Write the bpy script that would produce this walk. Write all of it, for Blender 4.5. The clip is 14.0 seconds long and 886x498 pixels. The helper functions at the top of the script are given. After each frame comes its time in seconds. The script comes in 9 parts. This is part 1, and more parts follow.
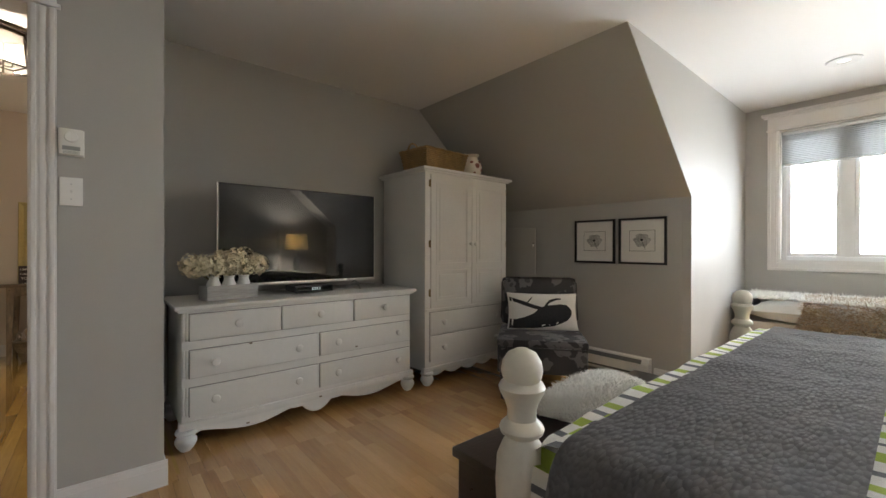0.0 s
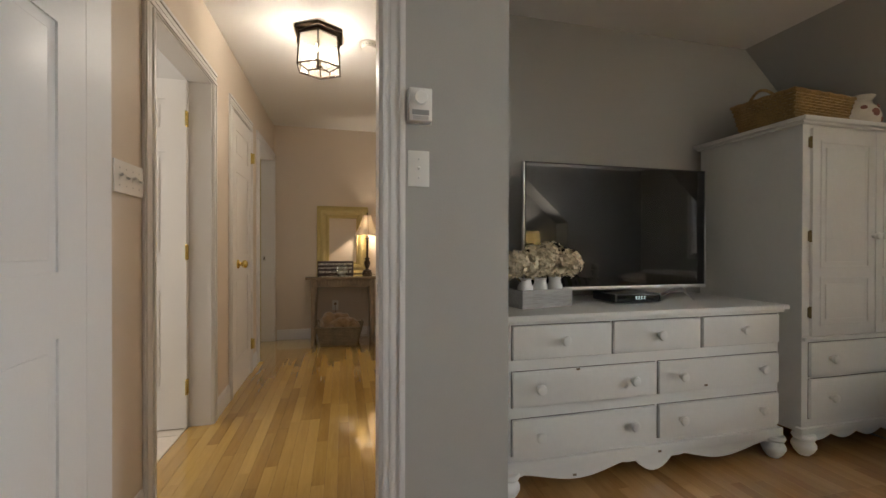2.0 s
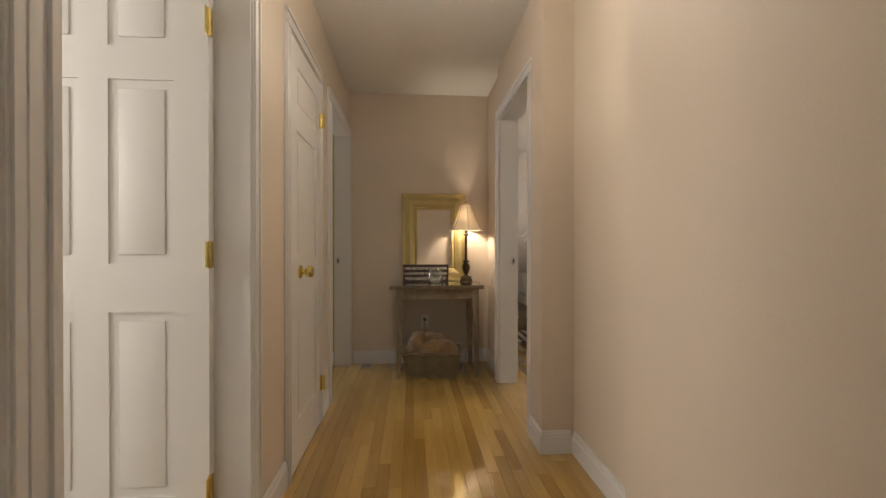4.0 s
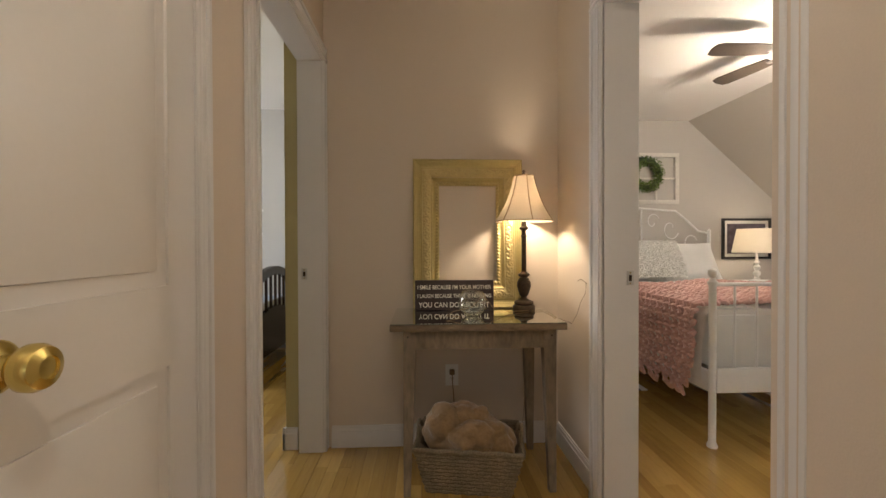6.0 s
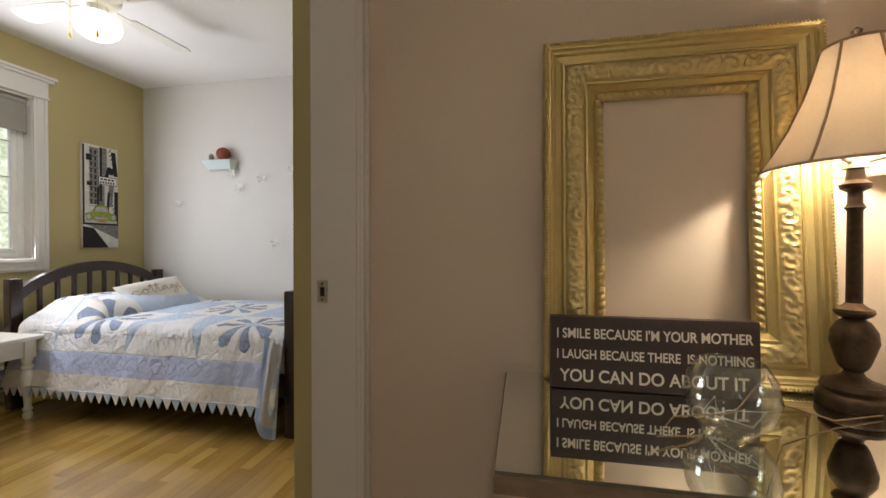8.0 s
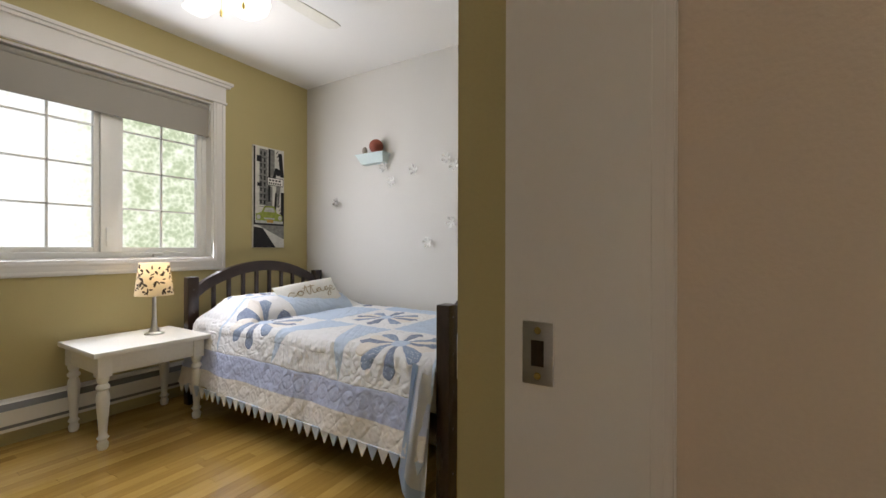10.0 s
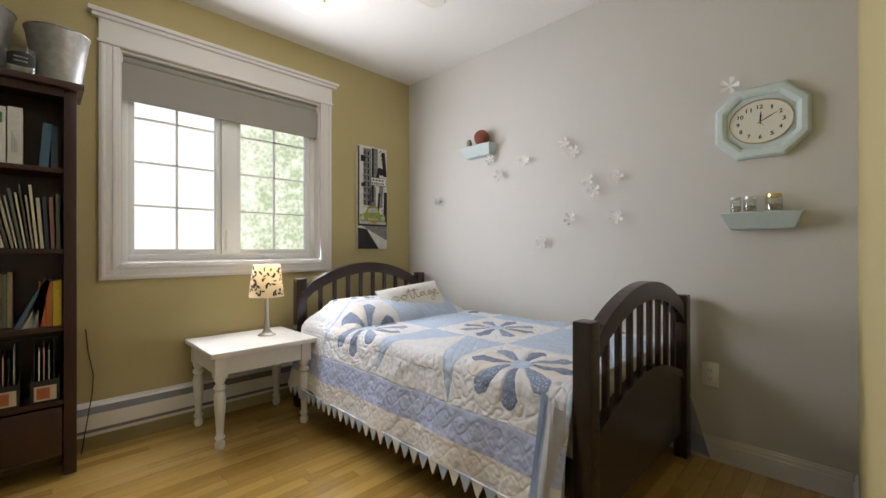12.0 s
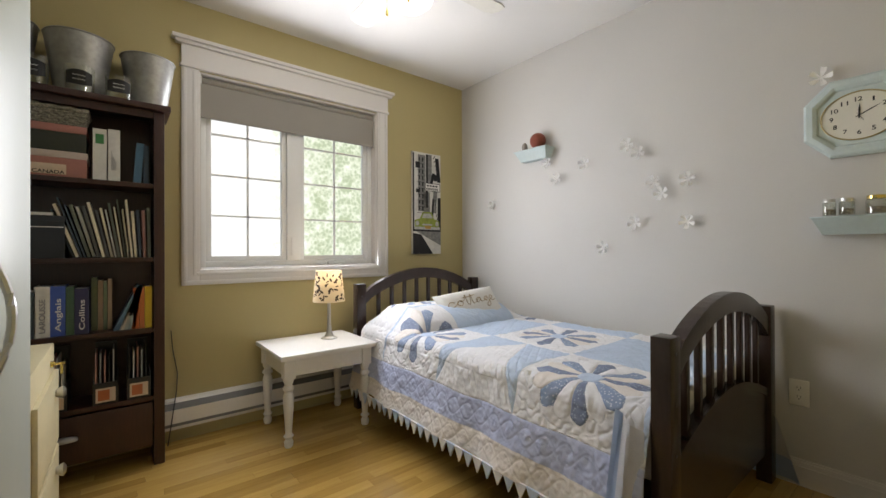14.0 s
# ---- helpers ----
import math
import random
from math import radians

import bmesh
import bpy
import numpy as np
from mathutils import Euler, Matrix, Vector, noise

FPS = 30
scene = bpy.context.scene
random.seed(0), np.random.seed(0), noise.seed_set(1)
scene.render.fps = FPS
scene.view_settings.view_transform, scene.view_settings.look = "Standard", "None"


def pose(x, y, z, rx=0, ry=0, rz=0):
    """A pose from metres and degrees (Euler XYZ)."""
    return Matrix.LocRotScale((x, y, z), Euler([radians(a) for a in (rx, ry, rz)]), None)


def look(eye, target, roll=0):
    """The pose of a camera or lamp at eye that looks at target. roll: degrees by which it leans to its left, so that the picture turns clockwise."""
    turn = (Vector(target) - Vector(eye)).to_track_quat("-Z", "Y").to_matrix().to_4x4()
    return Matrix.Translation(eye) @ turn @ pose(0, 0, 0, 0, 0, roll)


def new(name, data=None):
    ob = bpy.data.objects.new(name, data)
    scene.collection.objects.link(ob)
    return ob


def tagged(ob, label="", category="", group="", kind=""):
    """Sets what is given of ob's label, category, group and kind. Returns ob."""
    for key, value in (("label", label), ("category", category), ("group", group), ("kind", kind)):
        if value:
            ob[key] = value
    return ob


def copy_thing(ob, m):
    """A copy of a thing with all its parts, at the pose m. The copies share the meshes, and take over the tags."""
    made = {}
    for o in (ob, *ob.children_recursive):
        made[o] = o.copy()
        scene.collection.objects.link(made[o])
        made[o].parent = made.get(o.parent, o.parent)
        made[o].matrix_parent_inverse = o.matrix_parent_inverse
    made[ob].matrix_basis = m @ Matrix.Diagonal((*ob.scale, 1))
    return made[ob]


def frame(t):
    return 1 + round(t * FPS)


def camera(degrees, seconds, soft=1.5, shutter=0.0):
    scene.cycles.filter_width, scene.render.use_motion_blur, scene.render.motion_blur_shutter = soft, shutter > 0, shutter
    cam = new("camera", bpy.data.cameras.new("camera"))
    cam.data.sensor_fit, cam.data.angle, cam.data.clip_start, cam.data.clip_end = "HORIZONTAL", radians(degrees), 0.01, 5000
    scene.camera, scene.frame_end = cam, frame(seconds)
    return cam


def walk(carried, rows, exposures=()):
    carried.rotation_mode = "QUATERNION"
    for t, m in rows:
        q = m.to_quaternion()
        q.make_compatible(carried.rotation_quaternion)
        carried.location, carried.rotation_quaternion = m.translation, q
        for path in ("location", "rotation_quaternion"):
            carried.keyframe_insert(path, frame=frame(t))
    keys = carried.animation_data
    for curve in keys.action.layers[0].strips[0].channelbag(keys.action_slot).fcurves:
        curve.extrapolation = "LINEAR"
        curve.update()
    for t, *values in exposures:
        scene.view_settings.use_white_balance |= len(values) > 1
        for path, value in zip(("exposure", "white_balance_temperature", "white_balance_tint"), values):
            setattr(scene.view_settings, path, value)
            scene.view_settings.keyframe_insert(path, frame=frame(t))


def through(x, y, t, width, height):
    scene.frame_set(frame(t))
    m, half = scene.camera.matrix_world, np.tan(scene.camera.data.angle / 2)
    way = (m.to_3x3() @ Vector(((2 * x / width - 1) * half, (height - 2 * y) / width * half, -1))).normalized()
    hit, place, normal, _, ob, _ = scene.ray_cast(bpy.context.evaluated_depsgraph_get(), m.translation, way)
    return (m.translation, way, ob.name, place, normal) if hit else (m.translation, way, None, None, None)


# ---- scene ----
cam = camera(95.07, 14.0, soft=1.5)
# seconds, place, yaw, pitch, roll
ROWS = [
    (0.0, 0.058, -0.049, 1.089, -40.36, -0.17, -0.15),
    (0.5, -0.026, 0.181, 1.088, -33.38, -0.26, -0.11),
    (1.0, -0.096, 0.403, 1.078, -24.45, -0.15, -0.13),
    (1.5, -0.196, 0.643, 1.068, -18.47, -0.19, -0.18),
    (2.0, -0.262, 0.900, 1.061, -13.87, -0.27, -0.11),
    (2.5, -0.342, 1.173, 1.061, -7.70, -0.17, -0.15),
    (3.0, -0.389, 1.461, 1.054, -5.20, -0.20, -0.21),
    (5.5, -0.544, 3.275, 1.065, -3.77, -0.51, 0.15),
    (6.0, -0.502, 3.647, 1.077, -2.83, -0.54, 0.16),
    (6.5, -0.482, 3.967, 1.070, -2.69, -0.50, 0.11),
    (7.0, -0.497, 4.269, 1.053, 0.19, -0.46, 0.06),
    (7.5, -0.535, 4.548, 1.045, 4.21, -0.45, 0.04),
    (8.0, -0.604, 4.797, 1.052, 11.05, -0.59, 0.02),
    (8.5, -0.707, 5.004, 1.044, 16.35, -0.45, -0.02),
    (9.0, -0.798, 5.163, 1.036, 21.47, -0.30, -0.11),
    (11.5, -1.226, 5.589, 1.022, 42.92, 0.05, -0.01),
    (12.0, -1.257, 5.594, 1.026, 44.95, 0.05, 0.03),
    (12.5, -1.278, 5.581, 1.032, 46.53, 0.16, 0.06),
    (13.0, -1.279, 5.579, 1.043, 48.27, 0.11, 0.10),
    (13.5, -1.292, 5.564, 1.049, 49.40, 0.14, 0.14),
    (14.0, -1.309, 5.543, 1.057, 51.32, 0.23, 0.24),
]
EXPOSURES = [(0.0, 0.15), (3.0, 0.15), (5.0, 0.2), (5.5, 0.25), (6.5, 0.36), (7.5, 0.2), (8.5, 0.2), (9.2, 0.18), (11.3, 0.22), (14.0, 0.2)]
walk(cam, [(t, pose(x, y, z, 90 + pitch, roll, yaw)) for t, x, y, z, yaw, pitch, roll in ROWS], EXPOSURES)

# ---- light ----
world = bpy.data.worlds.new("sky")
scene.world = world
world.use_nodes = True
wn = world.node_tree.nodes
wl = world.node_tree.links
sky = wn.new("ShaderNodeTexSky")
sky.sky_type = "NISHITA"
sky.sun_disc = False
sky.sun_elevation, sky.sun_rotation = radians(48), radians(200)
wl.new(sky.outputs[0], wn["Background"].inputs[0])
wn["Background"].inputs[1].default_value = 0.12


def lamp(name, kind, m, power, color, size=0.1, size_y=None, angle=0.0, spread=180):
    data = bpy.data.lights.new(name, kind)
    data.energy, data.color = power, color
    if kind == "AREA":
        data.size, data.spread = size, radians(spread)
        if size_y:
            data.shape, data.size_y = "RECTANGLE", size_y
    elif kind == "SUN":
        data.angle = radians(angle)
    else:
        data.shadow_soft_size = size
    ob = new(name, data)
    ob.matrix_world = m
    return ob


DAY = (0.86, 0.94, 1.0)
WARM = (1.0, 0.83, 0.63)
lamp("sun", "SUN", look((0, -8, 9), (0, 0, 0)), 2.5, (1.0, 0.95, 0.86), angle=0.6)
# daylight at the dormer and kids' room windows, and three added fills
lamp("dormer_daylight", "AREA", look((5.22, 0.17, 1.55), (0.5, 0.35, 1.2)), 108, DAY, 1.35, 1.3, spread=150)
# fill added to brighten the bedroom; no window is known on this side
lamp("south_fill", "AREA", look((-0.65, -1.96, 1.55), (0.9, 2.5, 1.6)), 2.5, (1.0, 0.95, 0.88), 1.1, 1.1)
lamp("kids_room_daylight", "AREA", look((-3.98, 6.5, 1.45), (0, 6.5, 1.2)), 34, (0.93, 0.94, 1.0), 1.15, 1.1)
# added lamp that lifts the guest room; its wall holds no window
lamp("guest_room_fill", "AREA", look((3.1, 4.15, 1.6), (1.5, 8, 1.0)), 160, DAY, 1.2, 1.2)
# invented source inside the windowless bathroom, to brighten its open door
lamp("bathroom_fill", "AREA", look((-3.0, 3.0, 1.6), (-1, 3.2, 1.2)), 26, (1.0, 0.92, 0.82), 0.7, 0.9)
# lamps that burn
lamp("hall_bulb", "POINT", pose(-0.41, 3.64, 2.22), 21, (1.0, 0.9, 0.76), 0.03)
lamp("hall_table_bulb", "POINT", pose(0.014, 5.70, 1.31), 11.5, WARM, 0.035)
lamp("kids_fan_bulb", "POINT", pose(-2.83, 6.58, 2.175), 7, (1.0, 0.88, 0.74), 0.06)
lamp("kids_table_bulb", "POINT", pose(-3.78, 6.59, 0.90), 1.2, WARM, 0.03)
lamp("guest_fan_bulb", "POINT", pose(1.86, 6.08, 2.08), 36, (1.0, 0.84, 0.66), 0.06)
lamp("guest_table_bulb", "POINT", pose(2.97, 7.7, 1.12), 3, (1.0, 0.8, 0.58), 0.04)
lamp("bedside_bulb", "POINT", pose(2.72, -1.5, 1.2), 185, (1.0, 0.91, 0.8), 0.05)

# ---- materials ----
MATS = {}


def mat(name, color, rough=0.5, metal=0.0, var=0.08, scale=4.0, fine=60.0, bump=0.05, spec=0.5, island=0.0, rand=0.0, stretch=(1, 1, 1),
        emit=None, power=0.0, trans=0.0, tint=None, sheen=0.0, alpha=1.0):
    """Colour with stains at one scale and grain at another, with fine relief."""
    if name in MATS:
        return MATS[name]
    m = bpy.data.materials.new(name)
    m.use_nodes = True
    n, l = m.node_tree.nodes, m.node_tree.links
    b = n["Principled BSDF"]
    co = n.new("ShaderNodeTexCoord")
    mp = n.new("ShaderNodeMapping")
    mp.inputs["Scale"].default_value = stretch
    l.new(co.outputs["Object"], mp.inputs[0])
    big, small = n.new("ShaderNodeTexNoise"), n.new("ShaderNodeTexNoise")
    big.inputs["Scale"].default_value, big.inputs["Detail"].default_value = scale, 4
    small.inputs["Scale"].default_value, small.inputs["Detail"].default_value = fine, 3
    l.new(mp.outputs[0], big.inputs[0])
    l.new(mp.outputs[0], small.inputs[0])
    ramp = n.new("ShaderNodeMix")
    ramp.data_type = "RGBA"
    lo = tint or tuple(max(0.0, c * (1 - 2 * var)) for c in color)
    hi = tuple(min(1.0, c * (1 + var)) for c in color)
    ramp.inputs[6].default_value, ramp.inputs[7].default_value = (*lo, 1), (*hi, 1)
    l.new(big.outputs[0], ramp.inputs[0])
    out = ramp.outputs[2]
    mix = n.new("ShaderNodeMix")
    mix.data_type, mix.blend_type = "RGBA", "MULTIPLY"
    mix.inputs[0].default_value = min(1.0, var * 2.5)
    l.new(out, mix.inputs[6])
    l.new(small.outputs[0], mix.inputs[7])
    gain = n.new("ShaderNodeMix")
    gain.data_type, gain.blend_type = "RGBA", "MULTIPLY"
    gain.inputs[0].default_value = 1.0
    k = 1 + min(1.0, var * 2.5) * 0.5
    gain.inputs[7].default_value = (k, k, k, 1)
    l.new(mix.outputs[2], gain.inputs[6])
    out = gain.outputs[2]
    if island or rand:
        src = n.new("ShaderNodeNewGeometry").outputs["Random Per Island"] if island else n.new("ShaderNodeObjectInfo").outputs["Random"]
        hsv = n.new("ShaderNodeHueSaturation")
        mr = n.new("ShaderNodeMapRange")
        mr.inputs["To Min"].default_value, mr.inputs["To Max"].default_value = 1 - (island or rand), 1 + (island or rand) * 0.7
        l.new(src, mr.inputs[0])
        l.new(mr.outputs[0], hsv.inputs["Value"])
        l.new(out, hsv.inputs["Color"])
        out = hsv.outputs[0]
    l.new(out, b.inputs["Base Color"])
    rr = n.new("ShaderNodeMapRange")
    rr.inputs["To Min"].default_value, rr.inputs["To Max"].default_value = max(0.02, rough * 0.8), min(1.0, rough * 1.2)
    l.new(big.outputs[0], rr.inputs[0])
    l.new(rr.outputs[0], b.inputs["Roughness"])
    b.inputs["Metallic"].default_value = metal
    b.inputs["Specular IOR Level"].default_value = spec
    if sheen:
        b.inputs["Sheen Weight"].default_value = sheen
    if trans:
        b.inputs["Transmission Weight"].default_value = trans
    if emit:
        b.inputs["Emission Color"].default_value, b.inputs["Emission Strength"].default_value = (*emit, 1), power
    if bump:
        bp = n.new("ShaderNodeBump")
        bp.inputs["Strength"].default_value, bp.inputs["Distance"].default_value = min(1.0, bump * 4), 0.004
        l.new(small.outputs[0], bp.inputs["Height"])
        l.new(bp.outputs[0], b.inputs["Normal"])
    MATS[name] = m
    return m


GREIGE = mat("greige_paint", (0.43, 0.416, 0.388), 0.55, var=0.03, scale=1.2, fine=220, bump=0.03, spec=0.35)
BEIGE = mat("beige_paint", (0.658, 0.563, 0.463), 0.55, var=0.03, scale=1.2, fine=220, bump=0.03, spec=0.35)
GREEN = mat("olive_paint", (0.46, 0.39, 0.19), 0.55, var=0.03, scale=1.2, fine=220, bump=0.03, spec=0.35)
PALE = mat("pale_grey_paint", (0.59, 0.575, 0.55), 0.55, var=0.025, scale=1.2, fine=220, bump=0.03, spec=0.35)
GUEST = mat("warm_grey_paint", (0.52, 0.49, 0.45), 0.55, var=0.03, scale=1.2, fine=220, bump=0.03, spec=0.35)
CEILING = mat("ceiling_white", (0.8, 0.785, 0.765), 0.8, var=0.02, scale=1.5, fine=300, bump=0.04, spec=0.2)
TRIM = mat("white_trim_paint", (0.72, 0.7, 0.68), 0.42, var=0.015, scale=3, fine=90, bump=0.006)
WHITE = mat("aged_white_paint", (0.76, 0.75, 0.72), 0.42, var=0.04, scale=5, fine=70, bump=0.04)
VINYL = mat("white_vinyl", (0.82, 0.83, 0.83), 0.3, var=0.02, bump=0.0)
BRASS = mat("brass", (0.74, 0.59, 0.2), 0.22, metal=1.0, var=0.08, scale=20, bump=0.01)
STEEL = mat("brushed_steel", (0.6, 0.59, 0.57), 0.3, metal=1.0, var=0.05, scale=10, bump=0.02, stretch=(1, 1, 20))
BLACK = mat("black_plastic", (0.015, 0.015, 0.016), 0.35, var=0.1, bump=0.02)
IRON = mat("dark_bronze", (0.06, 0.04, 0.025), 0.42, metal=0.8, var=0.2, scale=25, bump=0.05)
PLATE = mat("ivory_plastic", (0.8, 0.78, 0.74), 0.35, var=0.02, bump=0.0)
TILE = mat("cream_floor_tile", (0.66, 0.6, 0.52), 0.3, var=0.08, scale=6, bump=0.02, rand=0.05)


def wood_floor(name, light, dark, rough, axis, random_by):
    """Varnished maple strip: each strip its own tone, with grain along it."""
    m = bpy.data.materials.new(name)
    m.use_nodes = True
    n, l = m.node_tree.nodes, m.node_tree.links
    b = n["Principled BSDF"]
    co, mp = n.new("ShaderNodeTexCoord"), n.new("ShaderNodeMapping")
    mp.inputs["Scale"].default_value = (22, 1.6, 8) if axis == "y" else (1.6, 22, 8)
    rnd = n.new("ShaderNodeNewGeometry").outputs["Random Per Island"] if random_by == "island" else n.new("ShaderNodeObjectInfo").outputs["Random"]
    l.new(co.outputs["Object"], mp.inputs[0])
    off = n.new("ShaderNodeVectorMath")
    sc = n.new("ShaderNodeMath")
    sc.operation, sc.inputs[1].default_value = "MULTIPLY", 40
    l.new(rnd, sc.inputs[0])
    l.new(mp.outputs[0], off.inputs[0])
    l.new(sc.outputs[0], off.inputs[1])
    g, f = n.new("ShaderNodeTexNoise"), n.new("ShaderNodeTexNoise")
    g.inputs["Scale"].default_value, g.inputs["Detail"].default_value, g.inputs["Distortion"].default_value = 1.4, 5, 0.8
    f.inputs["Scale"].default_value, f.inputs["Detail"].default_value = 9, 3
    l.new(off.outputs[0], g.inputs[0])
    l.new(off.outputs[0], f.inputs[0])
    tone = n.new("ShaderNodeMath")
    tone.operation = "MULTIPLY_ADD"
    tone.inputs[1].default_value, tone.inputs[2].default_value = 0.5, 0.0
    l.new(rnd, tone.inputs[0])
    add = n.new("ShaderNodeMath")
    add.operation = "MULTIPLY_ADD"
    add.inputs[1].default_value = 0.42
    l.new(g.outputs[0], add.inputs[0])
    l.new(tone.outputs[0], add.inputs[2])
    ramp = n.new("ShaderNodeValToRGB")
    ramp.color_ramp.elements[0].position, ramp.color_ramp.elements[1].position = 0.12, 0.85
    ramp.color_ramp.elements[0].color, ramp.color_ramp.elements[1].color = (*dark, 1), (*light, 1)
    l.new(add.outputs[0], ramp.inputs[0])
    mix = n.new("ShaderNodeMix")
    mix.data_type, mix.blend_type = "RGBA", "MULTIPLY"
    mix.inputs[0].default_value = 0.25
    l.new(ramp.outputs[0], mix.inputs[6])
    l.new(f.outputs[0], mix.inputs[7])
    l.new(mix.outputs[2], b.inputs["Base Color"])
    mr = n.new("ShaderNodeMapRange")
    mr.inputs["To Min"].default_value, mr.inputs["To Max"].default_value = rough * 0.75, rough * 1.3
    l.new(g.outputs[0], mr.inputs[0])
    l.new(mr.outputs[0], b.inputs["Roughness"])
    b.inputs["Coat Weight"].default_value, b.inputs["Coat Roughness"].default_value = 1.0, 0.035
    bp = n.new("ShaderNodeBump")
    bp.inputs["Strength"].default_value, bp.inputs["Distance"].default_value = 0.03, 0.001
    l.new(g.outputs[0], bp.inputs["Height"])
    l.new(bp.outputs[0], b.inputs["Normal"])
    return m


MAPLE_L, MAPLE_D = (0.68, 0.44, 0.125), (0.36, 0.205, 0.047)


def glass(name, rough=0.0, color=(1, 1, 1), ior=1.45):
    m = bpy.data.materials.new(name)
    m.use_nodes = True
    b = m.node_tree.nodes["Principled BSDF"]
    b.inputs["Base Color"].default_value = (*color, 1)
    b.inputs["Transmission Weight"].default_value, b.inputs["Roughness"].default_value, b.inputs["IOR"].default_value = 1.0, rough, ior
    return m


CLEAR = glass("clear_glass")


def thin_glass(name):
    """A thin blown wall: clear, with gloss that grows towards its rim."""
    m = bpy.data.materials.new(name)
    m.use_nodes = True
    n, l = m.node_tree.nodes, m.node_tree.links
    n.remove(n["Principled BSDF"])
    tr, gl, mx, lw, mr = (n.new(k) for k in ("ShaderNodeBsdfTransparent", "ShaderNodeBsdfGlossy", "ShaderNodeMixShader", "ShaderNodeLayerWeight", "ShaderNodeMapRange"))
    tr.inputs[0].default_value = (0.97, 0.985, 0.97, 1)
    gl.inputs["Roughness"].default_value = 0.02
    lw.inputs[0].default_value = 0.35
    mr.inputs["To Min"].default_value, mr.inputs["To Max"].default_value = 0.04, 0.45
    l.new(lw.outputs["Facing"], mr.inputs[0])
    l.new(mr.outputs[0], mx.inputs[0])
    l.new(tr.outputs[0], mx.inputs[1])
    l.new(gl.outputs[0], mx.inputs[2])
    l.new(mx.outputs[0], n["Material Output"].inputs[0])
    return m


JAR = thin_glass("thin_jar_glass")


# ---- building helpers ----
def box(bm, x0, y0, z0, x1, y1, z1, bevel=0.0, m=None):
    vs = [bm.verts.new(v) for v in ((x0, y0, z0), (x1, y0, z0), (x1, y1, z0), (x0, y1, z0), (x0, y0, z1), (x1, y0, z1), (x1, y1, z1), (x0, y1, z1))]
    fs = [bm.faces.new([vs[i] for i in f]) for f in ((3, 2, 1, 0), (4, 5, 6, 7), (0, 1, 5, 4), (1, 2, 6, 5), (2, 3, 7, 6), (3, 0, 4, 7))]
    if m is not None:
        for v in vs:
            v.co = m @ v.co
    if bevel:
        es = {e for f in fs for e in f.edges}
        bmesh.ops.bevel(bm, geom=list(es), offset=bevel, segments=2, profile=0.6, affect="EDGES")
    return vs


def lathe(bm, prof, at=(0, 0, 0), seg=20, m=None, caps=True):
    """Turn a profile of (radius, height) about z; ends closed where the radius is not nil."""
    rings = []
    for r, z in prof:
        ring = []
        for i in range(seg):
            a = 2 * math.pi * i / seg
            v = Vector((at[0] + r * math.cos(a), at[1] + r * math.sin(a), at[2] + z))
            ring.append(bm.verts.new(m @ v if m is not None else v))
        rings.append(ring)
    for a, b in zip(rings, rings[1:]):
        for i in range(seg):
            bm.faces.new((a[i], a[(i + 1) % seg], b[(i + 1) % seg], b[i]))
    if caps and prof[0][0] > 1e-4:
        bm.faces.new(rings[0][::-1])
    if caps and prof[-1][0] > 1e-4:
        bm.faces.new(rings[-1])


def tube(bm, pts, r, seg=8, closed=False, taper=None):
    pts = [Vector(p) for p in pts]
    rings = []
    n = len(pts)
    up = Vector((0.013, 0.021, 1.0)).normalized()
    for i, p in enumerate(pts):
        a = pts[i - 1] if (i or closed) else p
        b = pts[(i + 1) % n] if (i < n - 1 or closed) else p
        d = (b - a).normalized()
        s = d.cross(up)
        if s.length < 0.2:
            s = d.cross(Vector((1, 0.1, 0)))
        s.normalize()
        t = s.cross(d)
        rad = r if taper is None else r * taper[i]
        rings.append([bm.verts.new(p + rad * (math.cos(2 * math.pi * k / seg) * s + math.sin(2 * math.pi * k / seg) * t)) for k in range(seg)])
    pairs = list(zip(rings, rings[1:])) + ([(rings[-1], rings[0])] if closed else [])
    for a, b in pairs:
        for k in range(seg):
            bm.faces.new((a[k], a[(k + 1) % seg], b[(k + 1) % seg], b[k]))
    if not closed:
        bm.faces.new(rings[0][::-1])
        bm.faces.new(rings[-1])


def prism(bm, outline, a, b, axis="y", bevel=0.0):
    """Extrude an outline of (u, v) from a to b along an axis: y: u is x, v is z; x: u is y, v is z; z: u is x, v is y."""
    def put(u, v, w):
        return {"y": (u, w, v), "x": (w, u, v), "z": (u, v, w)}[axis]
    lo = [bm.verts.new(put(u, v, a)) for u, v in outline]
    hi = [bm.verts.new(put(u, v, b)) for u, v in outline]
    n = len(outline)
    fs = [bm.faces.new(lo), bm.faces.new(hi[::-1])]
    fs += [bm.faces.new((lo[i], hi[i], hi[(i + 1) % n], lo[(i + 1) % n])) for i in range(n)]
    if bevel:
        bmesh.ops.bevel(bm, geom=list({e for f in fs for e in f.edges}), offset=bevel, segments=1, affect="EDGES")
    return fs


def mesh_of(name, bm, material, smooth=False):
    bmesh.ops.recalc_face_normals(bm, faces=bm.faces[:])
    me = bpy.data.meshes.new(name)
    bm.to_mesh(me)
    bm.free()
    mats = material if isinstance(material, (list, tuple)) else [material]
    for q in mats:
        me.materials.append(q)
    if smooth:
        me.polygons.foreach_set("use_smooth", [True] * len(me.polygons))
        me.set_sharp_from_angle(angle=radians(38))
    return me


